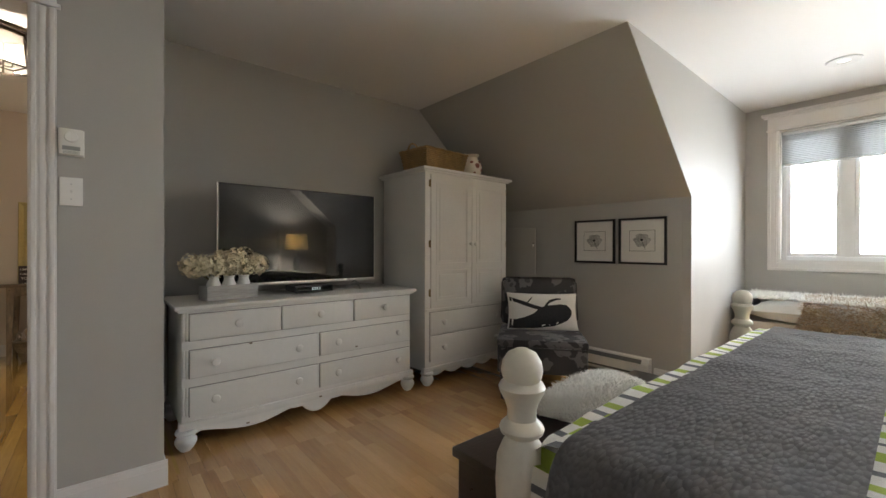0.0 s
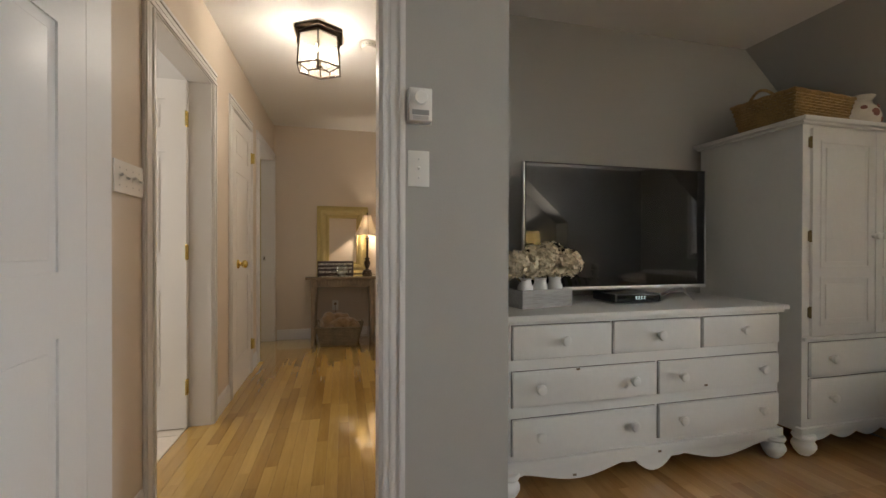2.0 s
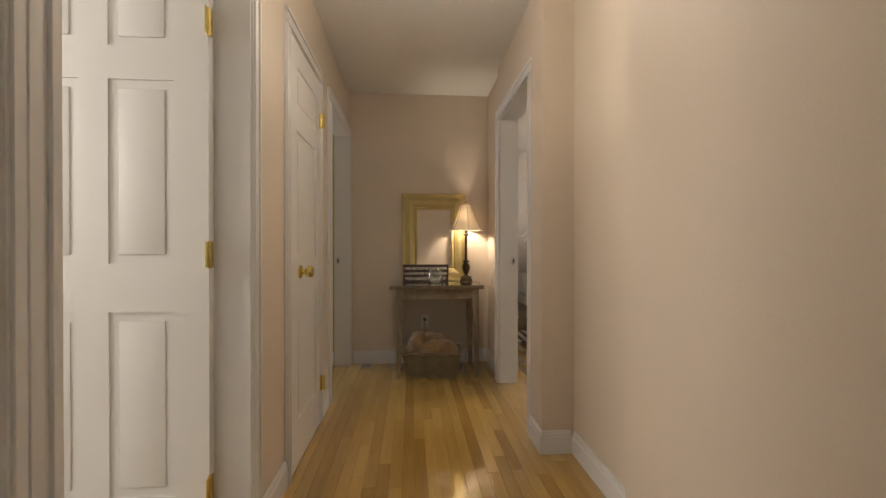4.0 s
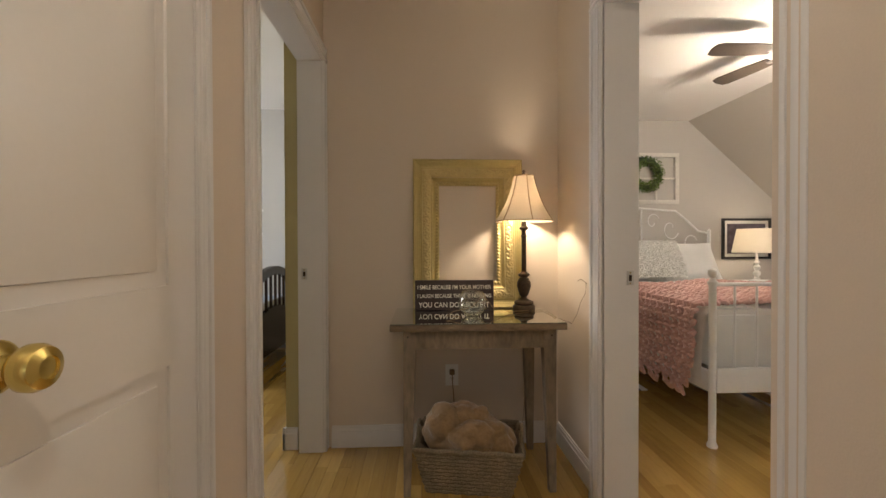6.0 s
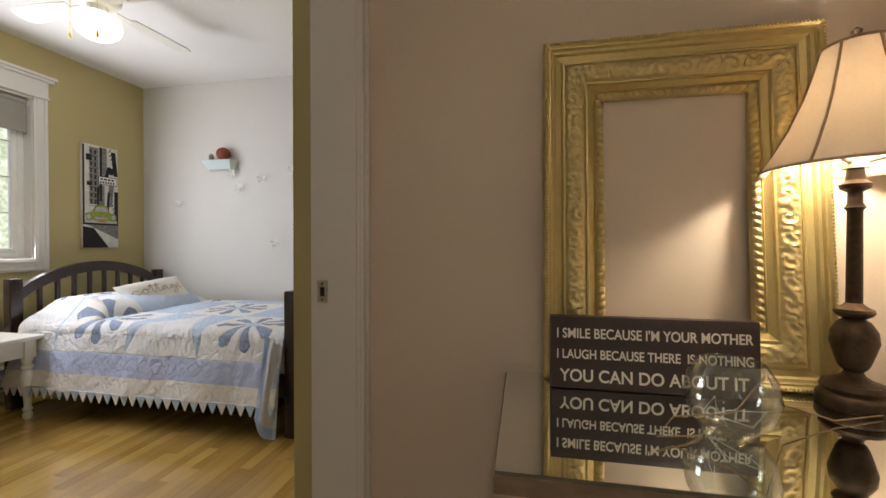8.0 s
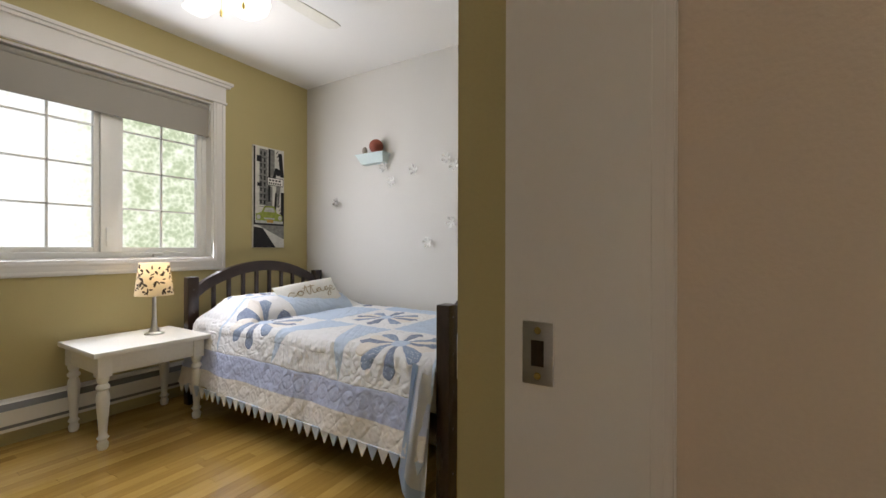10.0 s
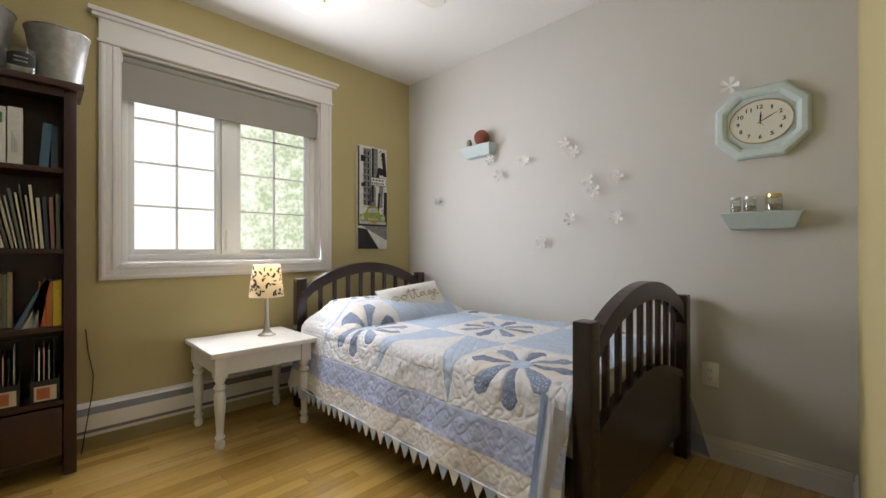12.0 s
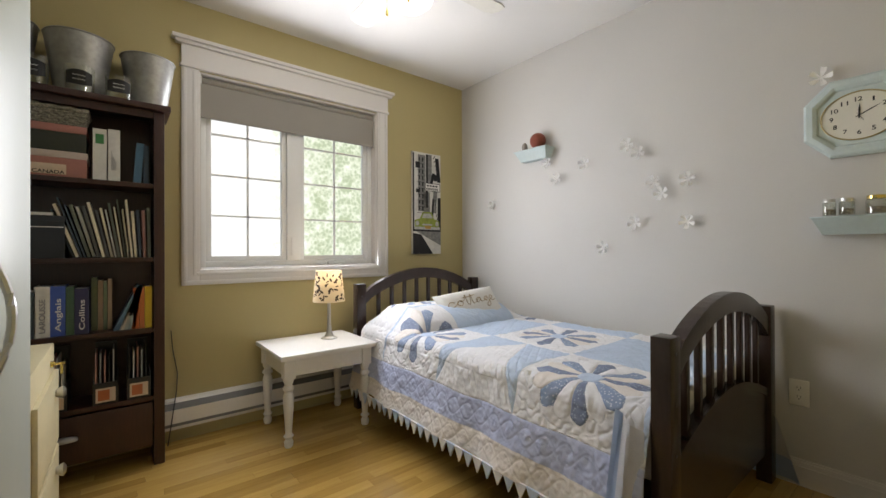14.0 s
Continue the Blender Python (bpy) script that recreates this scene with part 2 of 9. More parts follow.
def part(name, bm, material, parent=None, label="", smooth=False):
    ob = new(name, mesh_of(name, bm, material, smooth))
    if parent is not None:
        ob.parent = parent
    if label:
        ob["label"] = label
    return ob


def thing(name, label, category, m=None, group="", kind=""):
    ob = new(name)
    ob.empty_display_size = 0.1
    if m is not None:
        ob.matrix_world = m
    return tagged(ob, label, category, group, kind)


def solid(name, boxes, material, parent=None, label="", bevel=0.0, smooth=False):
    bm = bmesh.new()
    for b in boxes:
        box(bm, *b, bevel=bevel)
    return part(name, bm, material, parent, label, smooth or bevel > 0)


def setting(name, boxes, material, label, category, bevel=0.0):
    return tagged(solid(name, boxes, material, bevel=bevel), label, category, kind="structure")


def wall(name, axis, a0, a1, c0, c1, z0, z1, material, label, holes=()):
    """A wall along x or y from a0 to a1, c0 to c1 thick, with openings (start, end, sill, head)."""
    out = []
    def add(s, e, lo, hi):
        if e - s > 1e-4 and hi - lo > 1e-4:
            out.append((s, c0, lo, e, c1, hi) if axis == "x" else (c0, s, lo, c1, e, hi))
    at = a0
    for s, e, lo, hi in sorted(holes):
        add(at, s, z0, z1)
        add(s, e, z0, lo)
        add(s, e, hi, z1)
        at = e
    add(at, a1, z0, z1)
    return setting(name, out, material, label, "wall")

# ---- structure ----
H = 2.44
HK = 2.485  # the kids' room
DOOR = 2.03

# main bedroom
wall("wall_bedroom_door", "x", -1.62, 0.287, 2.19, 2.246, 0, H, GREIGE, "greige painted wall round the bedroom door", [(-0.95, -0.132, 0, DOOR + 0.02)])
wall("wall_alcove", "y", 2.246, 3.142, 0.225, 0.287, 0, H, GREIGE, "greige painted return wall of the television alcove")
wall("wall_television", "x", 0.225, 3.57, 3.142, 3.2, 0, H, GREIGE, "greige painted wall behind the dresser and armoire")
wall("wall_knee", "y", 1.145, 3.142, 3.51, 3.57, 0, 1.487, GREIGE, "low greige knee wall under the sloped ceiling")
wall("wall_knee_south", "y", -2.0, -1.6, 3.51, 3.57, 0, 1.487, GREIGE, "low greige knee wall beyond the dormer")
for tag, y0, y1 in (("north", 1.087, 3.142), ("south", -2.0, -1.6)):
    bm = bmesh.new()
    prism(bm, [(2.455, H), (3.51, 1.487), (3.57, 1.487), (3.57, 1.54), (2.53, 2.48), (2.455, 2.48)], y0, y1)
    tagged(part("wall_slope_" + tag, bm, GREIGE), "greige painted sloping attic wall", "wall", kind="structure")
for tag, y0, y1 in (("north", 1.083, 1.145), ("south", -1.66, -1.596)):
    bm = bmesh.new()
    prism(bm, [(3.512, 0), (4.98, 0), (4.98, H), (2.46, H), (3.512, 1.489)], y0, y1)
    tagged(part("wall_dormer_" + tag, bm, GREIGE), "greige cheek wall of the dormer", "wall", kind="structure")
wall("wall_dormer_window", "y", -1.66, 1.145, 4.98, 5.12, 0, H, GREIGE, "greige wall round the dormer window", [(-0.48, 0.82, 0.97, 2.2)])
wall("wall_bedroom_west", "y", -2.0, 2.246, -1.68, -1.62, 0, H, GREIGE, "greige painted bedroom wall")
# the opening is unseen, added to let extra daylight in
wall("wall_bedroom_south", "x", -1.68, 3.57, -2.06, -2.0, 0, H, GREIGE, "greige bedroom wall behind the bed head", [(-1.25, -0.05, 0.95, 2.15)])
setting("ceiling_bedroom", [(-1.68, -2.06, H, 2.455, 2.247, H + 0.08), (0.225, 2.247, H, 2.455, 3.2, H + 0.08), (2.455, -1.66, H, 5.12, 1.145, H + 0.08)], CEILING, "white painted bedroom ceiling", "ceiling")

# hall
setting("ceiling_hall", [(-1.082, 2.248, H, 0.224, 3.202, H + 0.08), (-1.082, 3.202, H, 0.29, 5.89, H + 0.08), (0.29, 3.202, H, 0.42, 4.149, H + 0.08)], CEILING, "white hall ceiling lit by the lantern", "ceiling")
wall("wall_hall_south", "x", -1.14, 0.223, 2.249, 2.305, 0, H, BEIGE, "beige hall wall round the bedroom door", [(-0.95, -0.132, 0, DOOR + 0.02)])
HALL_DOORS = [(2.79, 3.595, 0, DOOR + 0.02), (3.985, 4.605, 0, DOOR + 0.02), (4.935, 5.795, 0, DOOR + 0.02)]
wall("wall_hall_west", "y", 2.305, 5.832, -1.08, -1.025, 0, H, BEIGE, "beige hall wall with three doors", HALL_DOORS)
wall("wall_hall_end", "x", -1.14, 0.40, 5.832, 5.89, 0, H, BEIGE, "beige end wall of the hall behind the console table")
wall("wall_hall_east", "y", 2.305, 3.2, 0.13, 0.223, 0, H, BEIGE, "beige hall wall")
wall("wall_hall_recess", "y", 3.203, 4.15, 0.36, 0.42, 0, H, BEIGE, "beige wall of the hall recess")
setting("wall_hall_recess_south", [(0.133, 3.203, 0, 0.36, 3.23, H)], BEIGE, "beige return wall of the hall recess", "wall")
wall("wall_hall_guest_near", "y", 4.15, 4.425, 0.195, 0.265, 0, H, BEIGE, "beige hall corner beside the guest room door")
setting("wall_hall_recess_north", [(0.265, 4.15, 0, 0.36, 4.21, H)], BEIGE, "beige return wall of the hall recess", "wall")
setting("wall_hall_guest_over", [(0.2, 4.425, DOOR + 0.02, 0.265, 5.235, H)], BEIGE, "beige wall over the guest room door", "wall")
wall("wall_hall_guest_far", "y", 5.235, 5.832, 0.235, 0.29, 0, H, BEIGE, "beige hall wall beside the console table")

# bathroom
wall("wall_bathroom_east", "y", 2.305, 3.93, -1.14, -1.082, 0, H, PALE, "pale bathroom wall round the door", [(2.79, 3.595, 0, DOOR + 0.02)])
wall("wall_bathroom_north", "x", -3.2, -1.14, 3.93, 3.99, 0, H, PALE, "pale bathroom wall")
wall("wall_bathroom_south", "x", -3.2, -1.14, 2.25, 2.305, 0, H, PALE, "pale bathroom wall")
wall("wall_bathroom_west", "y", 2.25, 3.99, -3.26, -3.2, 0, H, PALE, "pale bathroom wall")
setting("ceiling_bathroom", [(-3.26, 2.25, H, -1.083, 3.99, H + 0.08)], CEILING, "white bathroom ceiling", "ceiling")
setting("wall_closet", [(-1.7, 3.992, 0, -1.64, 4.66, H), (-1.64, 4.6, 0, -1.085, 4.66, H)], PALE, "pale closet wall behind its door", "wall")

# kids' room
KX, KY = -4.02, 7.935
wall("wall_kids_window", "y", 4.1, 8.05, KX - 0.15, KX, 0, HK, GREEN, "olive green wall round the window", [(5.905, 7.075, 0.95, 2.1)])
wall("wall_kids_clock", "x", KX, -1.17, KY, KY + 0.1, 0, HK, PALE, "pale grey wall with paper flowers and a clock")
wall("wall_kids_door", "y", 4.1, 5.823, -1.145, -1.083, 0, HK, GREEN, "olive green wall round the kids' room door", [(4.1, 4.664, 0, HK), (4.935, 5.795, 0, DOOR + 0.02)])
wall("wall_kids_east", "y", 5.823, KY, -1.228, -1.143, 0, HK, GREEN, "olive green return wall beside the door")
wall("wall_kids_south", "x", KX, -1.145, 4.1, 4.16, 0, HK, GREEN, "olive green wall")
setting("ceiling_kids", [(KX - 0.15, 4.1, HK, -1.083, KY + 0.1, HK + 0.08)], CEILING, "white ceiling of the kids' room", "ceiling")

# guest room
GY = 8.0
wall("wall_guest_west", "y", 4.21, GY, 0.292, 0.35, 0, H, GUEST, "warm grey guest room wall beside the door", [(4.425, 5.235, 0, DOOR + 0.02)])
wall("wall_guest_north", "x", 0.292, 3.57, GY, GY + 0.06, 0, H, GUEST, "warm grey wall behind the iron bed")
wall("wall_guest_south", "x", 0.36, 3.57, 4.15, 4.21, 0, H, GUEST, "warm grey guest room wall")
wall("wall_guest_knee", "y", 4.21, GY, 3.51, 3.57, 0, 1.487, GUEST, "low warm grey knee wall")
bm = bmesh.new()
prism(bm, [(2.43, H), (3.51, 1.487), (3.57, 1.487), (3.57, 1.54), (2.5, 2.48), (2.43, 2.48)], 4.21, GY)
tagged(part("wall_guest_slope", bm, GUEST), "warm grey sloping attic wall", "wall", kind="structure")
setting("ceiling_guest", [(0.292, 4.15, H, 2.43, GY + 0.06, H + 0.08)], CEILING, "white guest room ceiling", "ceiling")

# subfloor under all rooms
setting("subfloor", [(-4.3, -3.5, -0.2, 5.2, 8.2, -0.012)], mat("subfloor_brown", (0.12, 0.06, 0.025), 0.7), "dark floor base under the wooden strips", "floor")


# skirting
def skirting(name, runs, label="white moulded baseboard"):
    """runs: (x0, y0, x1, y1, nx, ny), along a wall whose room lies towards n."""
    bm = bmesh.new()
    for x0, y0, x1, y1, nx, ny in runs:
        for lo, hi, d in ((0, 0.085, 0.014), (0.085, 0.105, 0.010), (0.105, 0.115, 0.006)):
            xs, ys = sorted((x0, x1)), sorted((y0, y1))
            if nx:
                xs = sorted((x0, x0 + nx * d))
            else:
                ys = sorted((y0, y0 + ny * d))
            box(bm, xs[0], ys[0], lo, xs[1], ys[1], hi)
    return tagged(part(name, bm, TRIM), label, "baseboard", kind="structure")


skirting("baseboard_bedroom", [(-0.07, 2.19, 0.301, 2.19, 0, -1), (0.287, 2.19, 0.287, 3.142, 1, 0), (0.301, 3.142, 3.496, 3.142, 0, -1),
                               (3.51, 1.13, 3.51, 1.35, -1, 0), (3.496, 1.083, 4.98, 1.083, 0, -1), (3.51, 2.95, 3.51, 3.128, -1, 0), (-1.62, 2.19, -1.03, 2.19, 0, -1)])
skirting("baseboard_hall", [(-1.025, 2.40, -1.025, 2.71, 1, 0), (-1.025, 3.645, -1.025, 3.95, 1, 0), (-1.025, 4.675, -1.025, 4.86, 1, 0),
                            (-0.99, 5.832, 0.221, 5.832, 0, -1), (0.235, 5.32, 0.235, 5.818, -1, 0), (0.195, 4.136, 0.195, 4.345, -1, 0),
                            (0.195, 4.15, 0.346, 4.15, 0, -1), (0.36, 3.23, 0.36, 4.136, -1, 0), (0.13, 2.32, 0.13, 3.2, -1, 0)])
skirting("baseboard_kids", [(-2.1, KY, -1.242, KY, 0, -1), (-1.228, 5.809, -1.228, KY, -1, 0), (-1.242, 5.823, -1.165, 5.823, 0, -1), (KX, KY, -2.1, KY, 0, -1)])
skirting("baseboard_guest", [(0.35, GY, 3.496, GY, 0, -1), (3.51, 4.22, 3.51, GY, -1, 0), (0.35, 5.33, 0.35, GY - 0.014, 1, 0)])


# door surrounds
def surround(name, axis, a0, a1, faces, c0, c1, label, near=0.08, far=0.08, cap=False):
    """Casing, jambs, stops and head of an opening from a0 to a1 in a wall c0..c1 thick; faces: (plane, direction of the room)."""
    def b(s, c, lo, e, d, hi):
        c, d = sorted((c, d))
        return (s, c, lo, e, d, hi) if axis == "x" else (c, s, lo, d, e, hi)
    t = thing(name, label, "door frame", kind="structure")
    solid("jamb", [b(a0 - 0.018, c0, 0, a0, c1, DOOR), b(a1, c0, 0, a1 + 0.018, c1, DOOR), b(a0 - 0.018, c0, DOOR, a1 + 0.018, c1, DOOR + 0.018)], TRIM, t)
    for plane, n in faces:
        g = plane + n * 0.002
        bm = bmesh.new()
        for s, e in ((a0 - near, a0 - 0.005), (a1 + 0.005, a1 + far)):
            w = e - s
            box(bm, *b(s, g, 0, e, plane + n * 0.012, DOOR + 0.005))
            for k0, k1, d in ((0.06, 0.26, 0.019), (0.36, 0.62, 0.016), (0.74, 0.94, 0.02)):
                box(bm, *b(s + w * k0, plane + n * 0.011, 0, s + w * k1, plane + n * d, DOOR + 0.004), bevel=0.002)
        part("casing", bm, TRIM, t, smooth=True)
        bm = bmesh.new()
        if cap:
            box(bm, *b(a0 - near - 0.012, g, DOOR + 0.006, a1 + far + 0.012, plane + n * 0.024, DOOR + 0.022), bevel=0.003)
            box(bm, *b(a0 - near, g, DOOR + 0.022, a1 + far, plane + n * 0.018, DOOR + 0.115))
            box(bm, *b(a0 - near - 0.02, g, DOOR + 0.115, a1 + far + 0.02, plane + n * 0.034, DOOR + 0.14), bevel=0.004)
        else:
            box(bm, *b(a0 - near, g, DOOR + 0.006, a1 + far, plane + n * 0.012, DOOR + 0.085))
            for k0, k1, d in ((0.01, 0.028, 0.02), (0.038, 0.058, 0.016), (0.064, 0.08, 0.02)):
                box(bm, *b(a0 - near, plane + n * 0.011, DOOR + k0, a1 + far, plane + n * d, DOOR + k1), bevel=0.002)
        part("head_casing", bm, TRIM, t, smooth=True)
    return t


surround("door_frame_bedroom", "x", -0.93, -0.152, [(2.19, -1), (2.305, 1)], 2.187, 2.308, "white moulded frame of the bedroom doorway", far=0.083, cap=True)
surround("door_frame_bathroom", "y", 2.81, 3.575, [(-1.025, 1)], -1.143, -1.022, "white moulded frame of the bathroom doorway", near=0.09, far=0.065)
surround("door_frame_closet", "y", 4.005, 4.585, [(-1.025, 1)], -1.1, -1.022, "white moulded frame of the closet door", near=0.05, far=0.07)
surround("door_frame_kids", "y", 4.955, 5.775, [(-1.025, 1)], -1.148, -1.022, "white moulded frame of the kids' room doorway", near=0.09, far=0.056)
surround("door_frame_guest", "y", 4.415, 5.215, [(0.21, -1)], 0.213, 0.353, "white moulded frame of the guest room doorway", near=0.07, far=0.1)

# ---- doors ----
def translucent(name, color, through=0.5):
    """Lampshade cloth: it lets light pass, scattered."""
    m = bpy.data.materials.new(name)
    m.use_nodes = True
    n, l = m.node_tree.nodes, m.node_tree.links
    d, t, x = n.new("ShaderNodeBsdfDiffuse"), n.new("ShaderNodeBsdfTranslucent"), n.new("ShaderNodeMixShader")
    w = n.new("ShaderNodeTexNoise")
    w.inputs["Scale"].default_value = 180
    c = n.new("ShaderNodeMix")
    c.data_type = "RGBA"
    c.inputs[6].default_value, c.inputs[7].default_value = (*[q * 0.9 for q in color], 1), (*color, 1)
    co = n.new("ShaderNodeTexCoord")
    l.new(co.outputs["Object"], w.inputs[0])
    l.new(w.outputs[0], c.inputs[0])
    l.new(c.outputs[2], d.inputs[0])
    l.new(c.outputs[2], t.inputs[0])
    x.inputs[0].default_value = through
    l.new(d.outputs[0], x.inputs[1])
    l.new(t.outputs[0], x.inputs[2])
    l.new(x.outputs[0], n["Material Output"].inputs[0])
    return m


def door_leaf(parent, w, h, t, columns, name="leaf"):
    """A moulded door leaf, hinge edge at x=0, in local x (width), y (thickness), z."""
    bm = bmesh.new()
    box(bm, 0, 0.006, 0, w, t - 0.006, h)
    st, rails = 0.11, (0.0, 0.22, 0.83, 0.99, h - 0.42, h - 0.31, h - 0.115, h)
    if w < 0.65:
        st = 0.095
    rows = [(rails[1], rails[2]), (rails[3], rails[4]), (rails[5], rails[6])]
    for y0, y1 in ((0, 0.0065), (t - 0.0065, t)):
        box(bm, 0, y0, 0, st, y1, h)
        box(bm, w - st, y0, 0, w, y1, h)
        for a, b in ((0, rails[1]), (rails[2], rails[3]), (rails[4], rails[5]), (rails[6], h)):
            box(bm, st, y0, a, w - st, y1, b)
        cols = [(st, w - st)] if columns == 1 else [(st, w / 2 - 0.045), (w / 2 + 0.045, w - st)]
        if columns == 2:
            for a, b in rows:
                box(bm, w / 2 - 0.045, y0, a, w / 2 + 0.045, y1, b)
        for c0, c1 in cols:
            for a, b in rows:
                box(bm, c0 + 0.03, y0 - 0.0 if y0 else 0.002, a + 0.03, c1 - 0.03, y1 - (0.002 if y0 else 0), b - 0.03, bevel=0.0035)
    return part(name, bm, TRIM, parent, smooth=True)


def hinge(parent, x, y, z):
    bm = bmesh.new()
    lathe(bm, [(0.006, -0.045), (0.0065, -0.043), (0.0065, 0.043), (0.006, 0.045)], (x, y, z), 10)
    box(bm, x - 0.002, y - 0.024, z - 0.042, x + 0.0015, y + 0.024, z + 0.042)
    return part("hinge", bm, BRASS, parent, "polished brass hinge", True)


def knob(parent, x, y, z, n):
    """A door knob with its rose, standing out along local y by the sign n."""
    bm = bmesh.new()
    lathe(bm, [(0.033, 0), (0.033, 0.004), (0.029, 0.009), (0.016, 0.013), (0.013, 0.022), (0.014, 0.028), (0.022, 0.032), (0.0285, 0.042), (0.029, 0.052), (0.025, 0.061), (0.014, 0.066), (0.013, 0.063), (0.004, 0.0625)], (0, 0, 0), 24,
          pose(x, y, z, -90 * n))
    return part("door_knob", bm, BRASS, parent, "polished brass knob", True)


d = thing("door_1", "open white six-panel bedroom door", "door", pose(-0.965, 2.185, 0.008, 0, 0, -90), kind="structure")
door_leaf(d, 0.74, 2.015, 0.035, 2)
knob(d, 0.68, 0.035, 0.93, 1)
hinge(d, -0.003, -0.003, 1.78)
d = thing("door_2", "white six-panel bathroom door standing open", "door", pose(-1.142, 3.572, 0.008, 0, 0, 180), kind="structure")
door_leaf(d, 0.72, 2.015, 0.035, 2)
knob(d, 0.66, 0.035, 0.93, 1)
for z in (0.24, 1.02, 1.79):
    hinge(d, -0.004, 0.04, z)
d = thing("door_3", "closed narrow white panelled closet door", "door", pose(-1.046, 4.58, 0.008, 0, 0, -90), kind="structure")
door_leaf(d, 0.57, 2.015, 0.035, 1)
knob(d, 0.43, 0.035, 0.925, 1)
for z in (0.24, 1.79):
    hinge(d, -0.004, 0.04, z)


def strike(name, m, label):
    t = thing(name, label, "strike plate", m)
    bm = bmesh.new()
    box(bm, -0.0145, -0.001, -0.029, 0.0145, 0.0015, 0.029, bevel=0.0006)
    part("plate", bm, STEEL, t, smooth=True)
    bm = bmesh.new()
    box(bm, -0.006, 0.0014, -0.012, 0.006, 0.0019, 0.012)
    part("latch_hole", bm, IRON, t)
    for z in (-0.021, 0.021):
        bm = bmesh.new()
        lathe(bm, [(0.0035, 0), (0.003, 0.001)], (0, 0, 0), 10, pose(0, 0.0014, z, -90))
        part("screw", bm, BRASS, t)


strike("strike_plate", pose(-0.153, 2.215, 0.93, 0, 0, 90), "worn steel strike plate on the bedroom door jamb")
strike("strike_plate", pose(-1.115, 5.774, 0.93, 0, 0, 180), "steel strike plate on the kids' room door jamb")
strike("strike_plate", pose(0.318, 5.214, 0.945, 0, 0, 180), "steel strike plate on the guest room door jamb")

# ---- wall plates ----
def switch_plate(name, m, gangs, label, toggles=True):
    t = thing(name, label, "light switch", m)
    w = 0.07 + 0.046 * (gangs - 1)
    bm = bmesh.new()
    box(bm, -w / 2, 0, -0.0575, w / 2, 0.006, 0.0575, bevel=0.0025)
    part("plate", bm, PLATE, t, smooth=True)
    for g in range(gangs):
        x = (g - (gangs - 1) / 2) * 0.046
        bm = bmesh.new()
        box(bm, x - 0.005, 0.005, -0.012, x + 0.005, 0.0075, 0.012)
        box(bm, -0.0035, 0, -0.004, 0.0035, 0.014, 0.004, bevel=0.001, m=pose(x, 0.0065, 0.002, 25 if g % 2 else -25))
        part("toggle", bm, PLATE, t)
        for z in (-0.03, 0.03):
            bm = bmesh.new()
            lathe(bm, [(0.003, 0), (0.0025, 0.0012)], (0, 0, 0), 8, pose(x, 0.006, z, -90))
            part("screw", bm, STEEL, t)


switch_plate("light_switch", pose(-0.026, 2.189, 1.313, 0, 0, 180), 1, "white single toggle switch on the greige bedroom wall")
switch_plate("light_switch", pose(-1.0245, 2.615, 1.307, 0, 0, -90), 4, "white four-gang toggle switch on the beige hall wall")


def outlet(name, m, label):
    t = thing(name, label, "power outlet", m)
    bm = bmesh.new()
    box(bm, -0.035, 0, -0.0575, 0.035, 0.006, 0.0575, bevel=0.0025)
    part("plate", bm, PLATE, t, smooth=True)
    for z in (-0.02, 0.02):
        bm = bmesh.new()
        lathe(bm, [(0.0165, 0), (0.0165, 0.002)], (0, 0, 0), 16, pose(0, 0.0055, z, -90))
        soc = part("socket", bm, PLATE, t)
        bm = bmesh.new()
        for x in (-0.006, 0.006):
            box(bm, x - 0.001, 0.0074, z - 0.001, x + 0.001, 0.0079, z + 0.008)
        box(bm, -0.002, 0.0074, z - 0.009, 0.002, 0.0079, z - 0.005)
        part("slots", bm, BLACK, soc)


outlet("power_outlet", pose(-0.348, 5.831, 0.376, 0, 0, 180), "white duplex outlet with a plug, on the beige hall wall")
outlet("power_outlet", pose(-1.735, KY - 0.001, 0.412, 0, 0, 180), "white duplex outlet on the pale grey wall")

t = thing("thermostat", "white wall thermostat with a round dial", "thermostat", pose(-0.025, 2.189, 1.51, 0, 0, 180))
bm = bmesh.new()
box(bm, -0.04, 0, -0.054, 0.04, 0.006, 0.054)
part("base", bm, PLATE, t)
bm = bmesh.new()
box(bm, -0.037, 0.005, -0.052, 0.037, 0.034, 0.052, bevel=0.004)
part("cover", bm, PLATE, t, smooth=True)
bm = bmesh.new()
lathe(bm, [(0.021, 0), (0.021, 0.008), (0.019, 0.011)], (0, 0, 0), 28, pose(0, 0.034, 0.018, -90))
part("dial", bm, PLATE, t, smooth=True)
bm = bmesh.new()
box(bm, -0.027, 0.0335, -0.034, 0.027, 0.0352, -0.018)
for i in range(6):
    box(bm, -0.025, 0.0335, -0.049 + i * 0.0022, 0.025, 0.0348, -0.048 + i * 0.0022)
part("scale_window", bm, mat("grey_plastic", (0.35, 0.35, 0.34), 0.4), t, "grey printed scale strip")

# ---- white dresser ----
WORN = mat("distressed_white", (0.72, 0.71, 0.68), 0.45, var=0.025, scale=6, fine=45, bump=0.03)
GAP_SHADE = mat("dark_drawer_gap_shade", (0.09, 0.08, 0.07), 0.9)
NAIL = mat("bare_wood_nick", (0.2, 0.15, 0.1), 0.7)


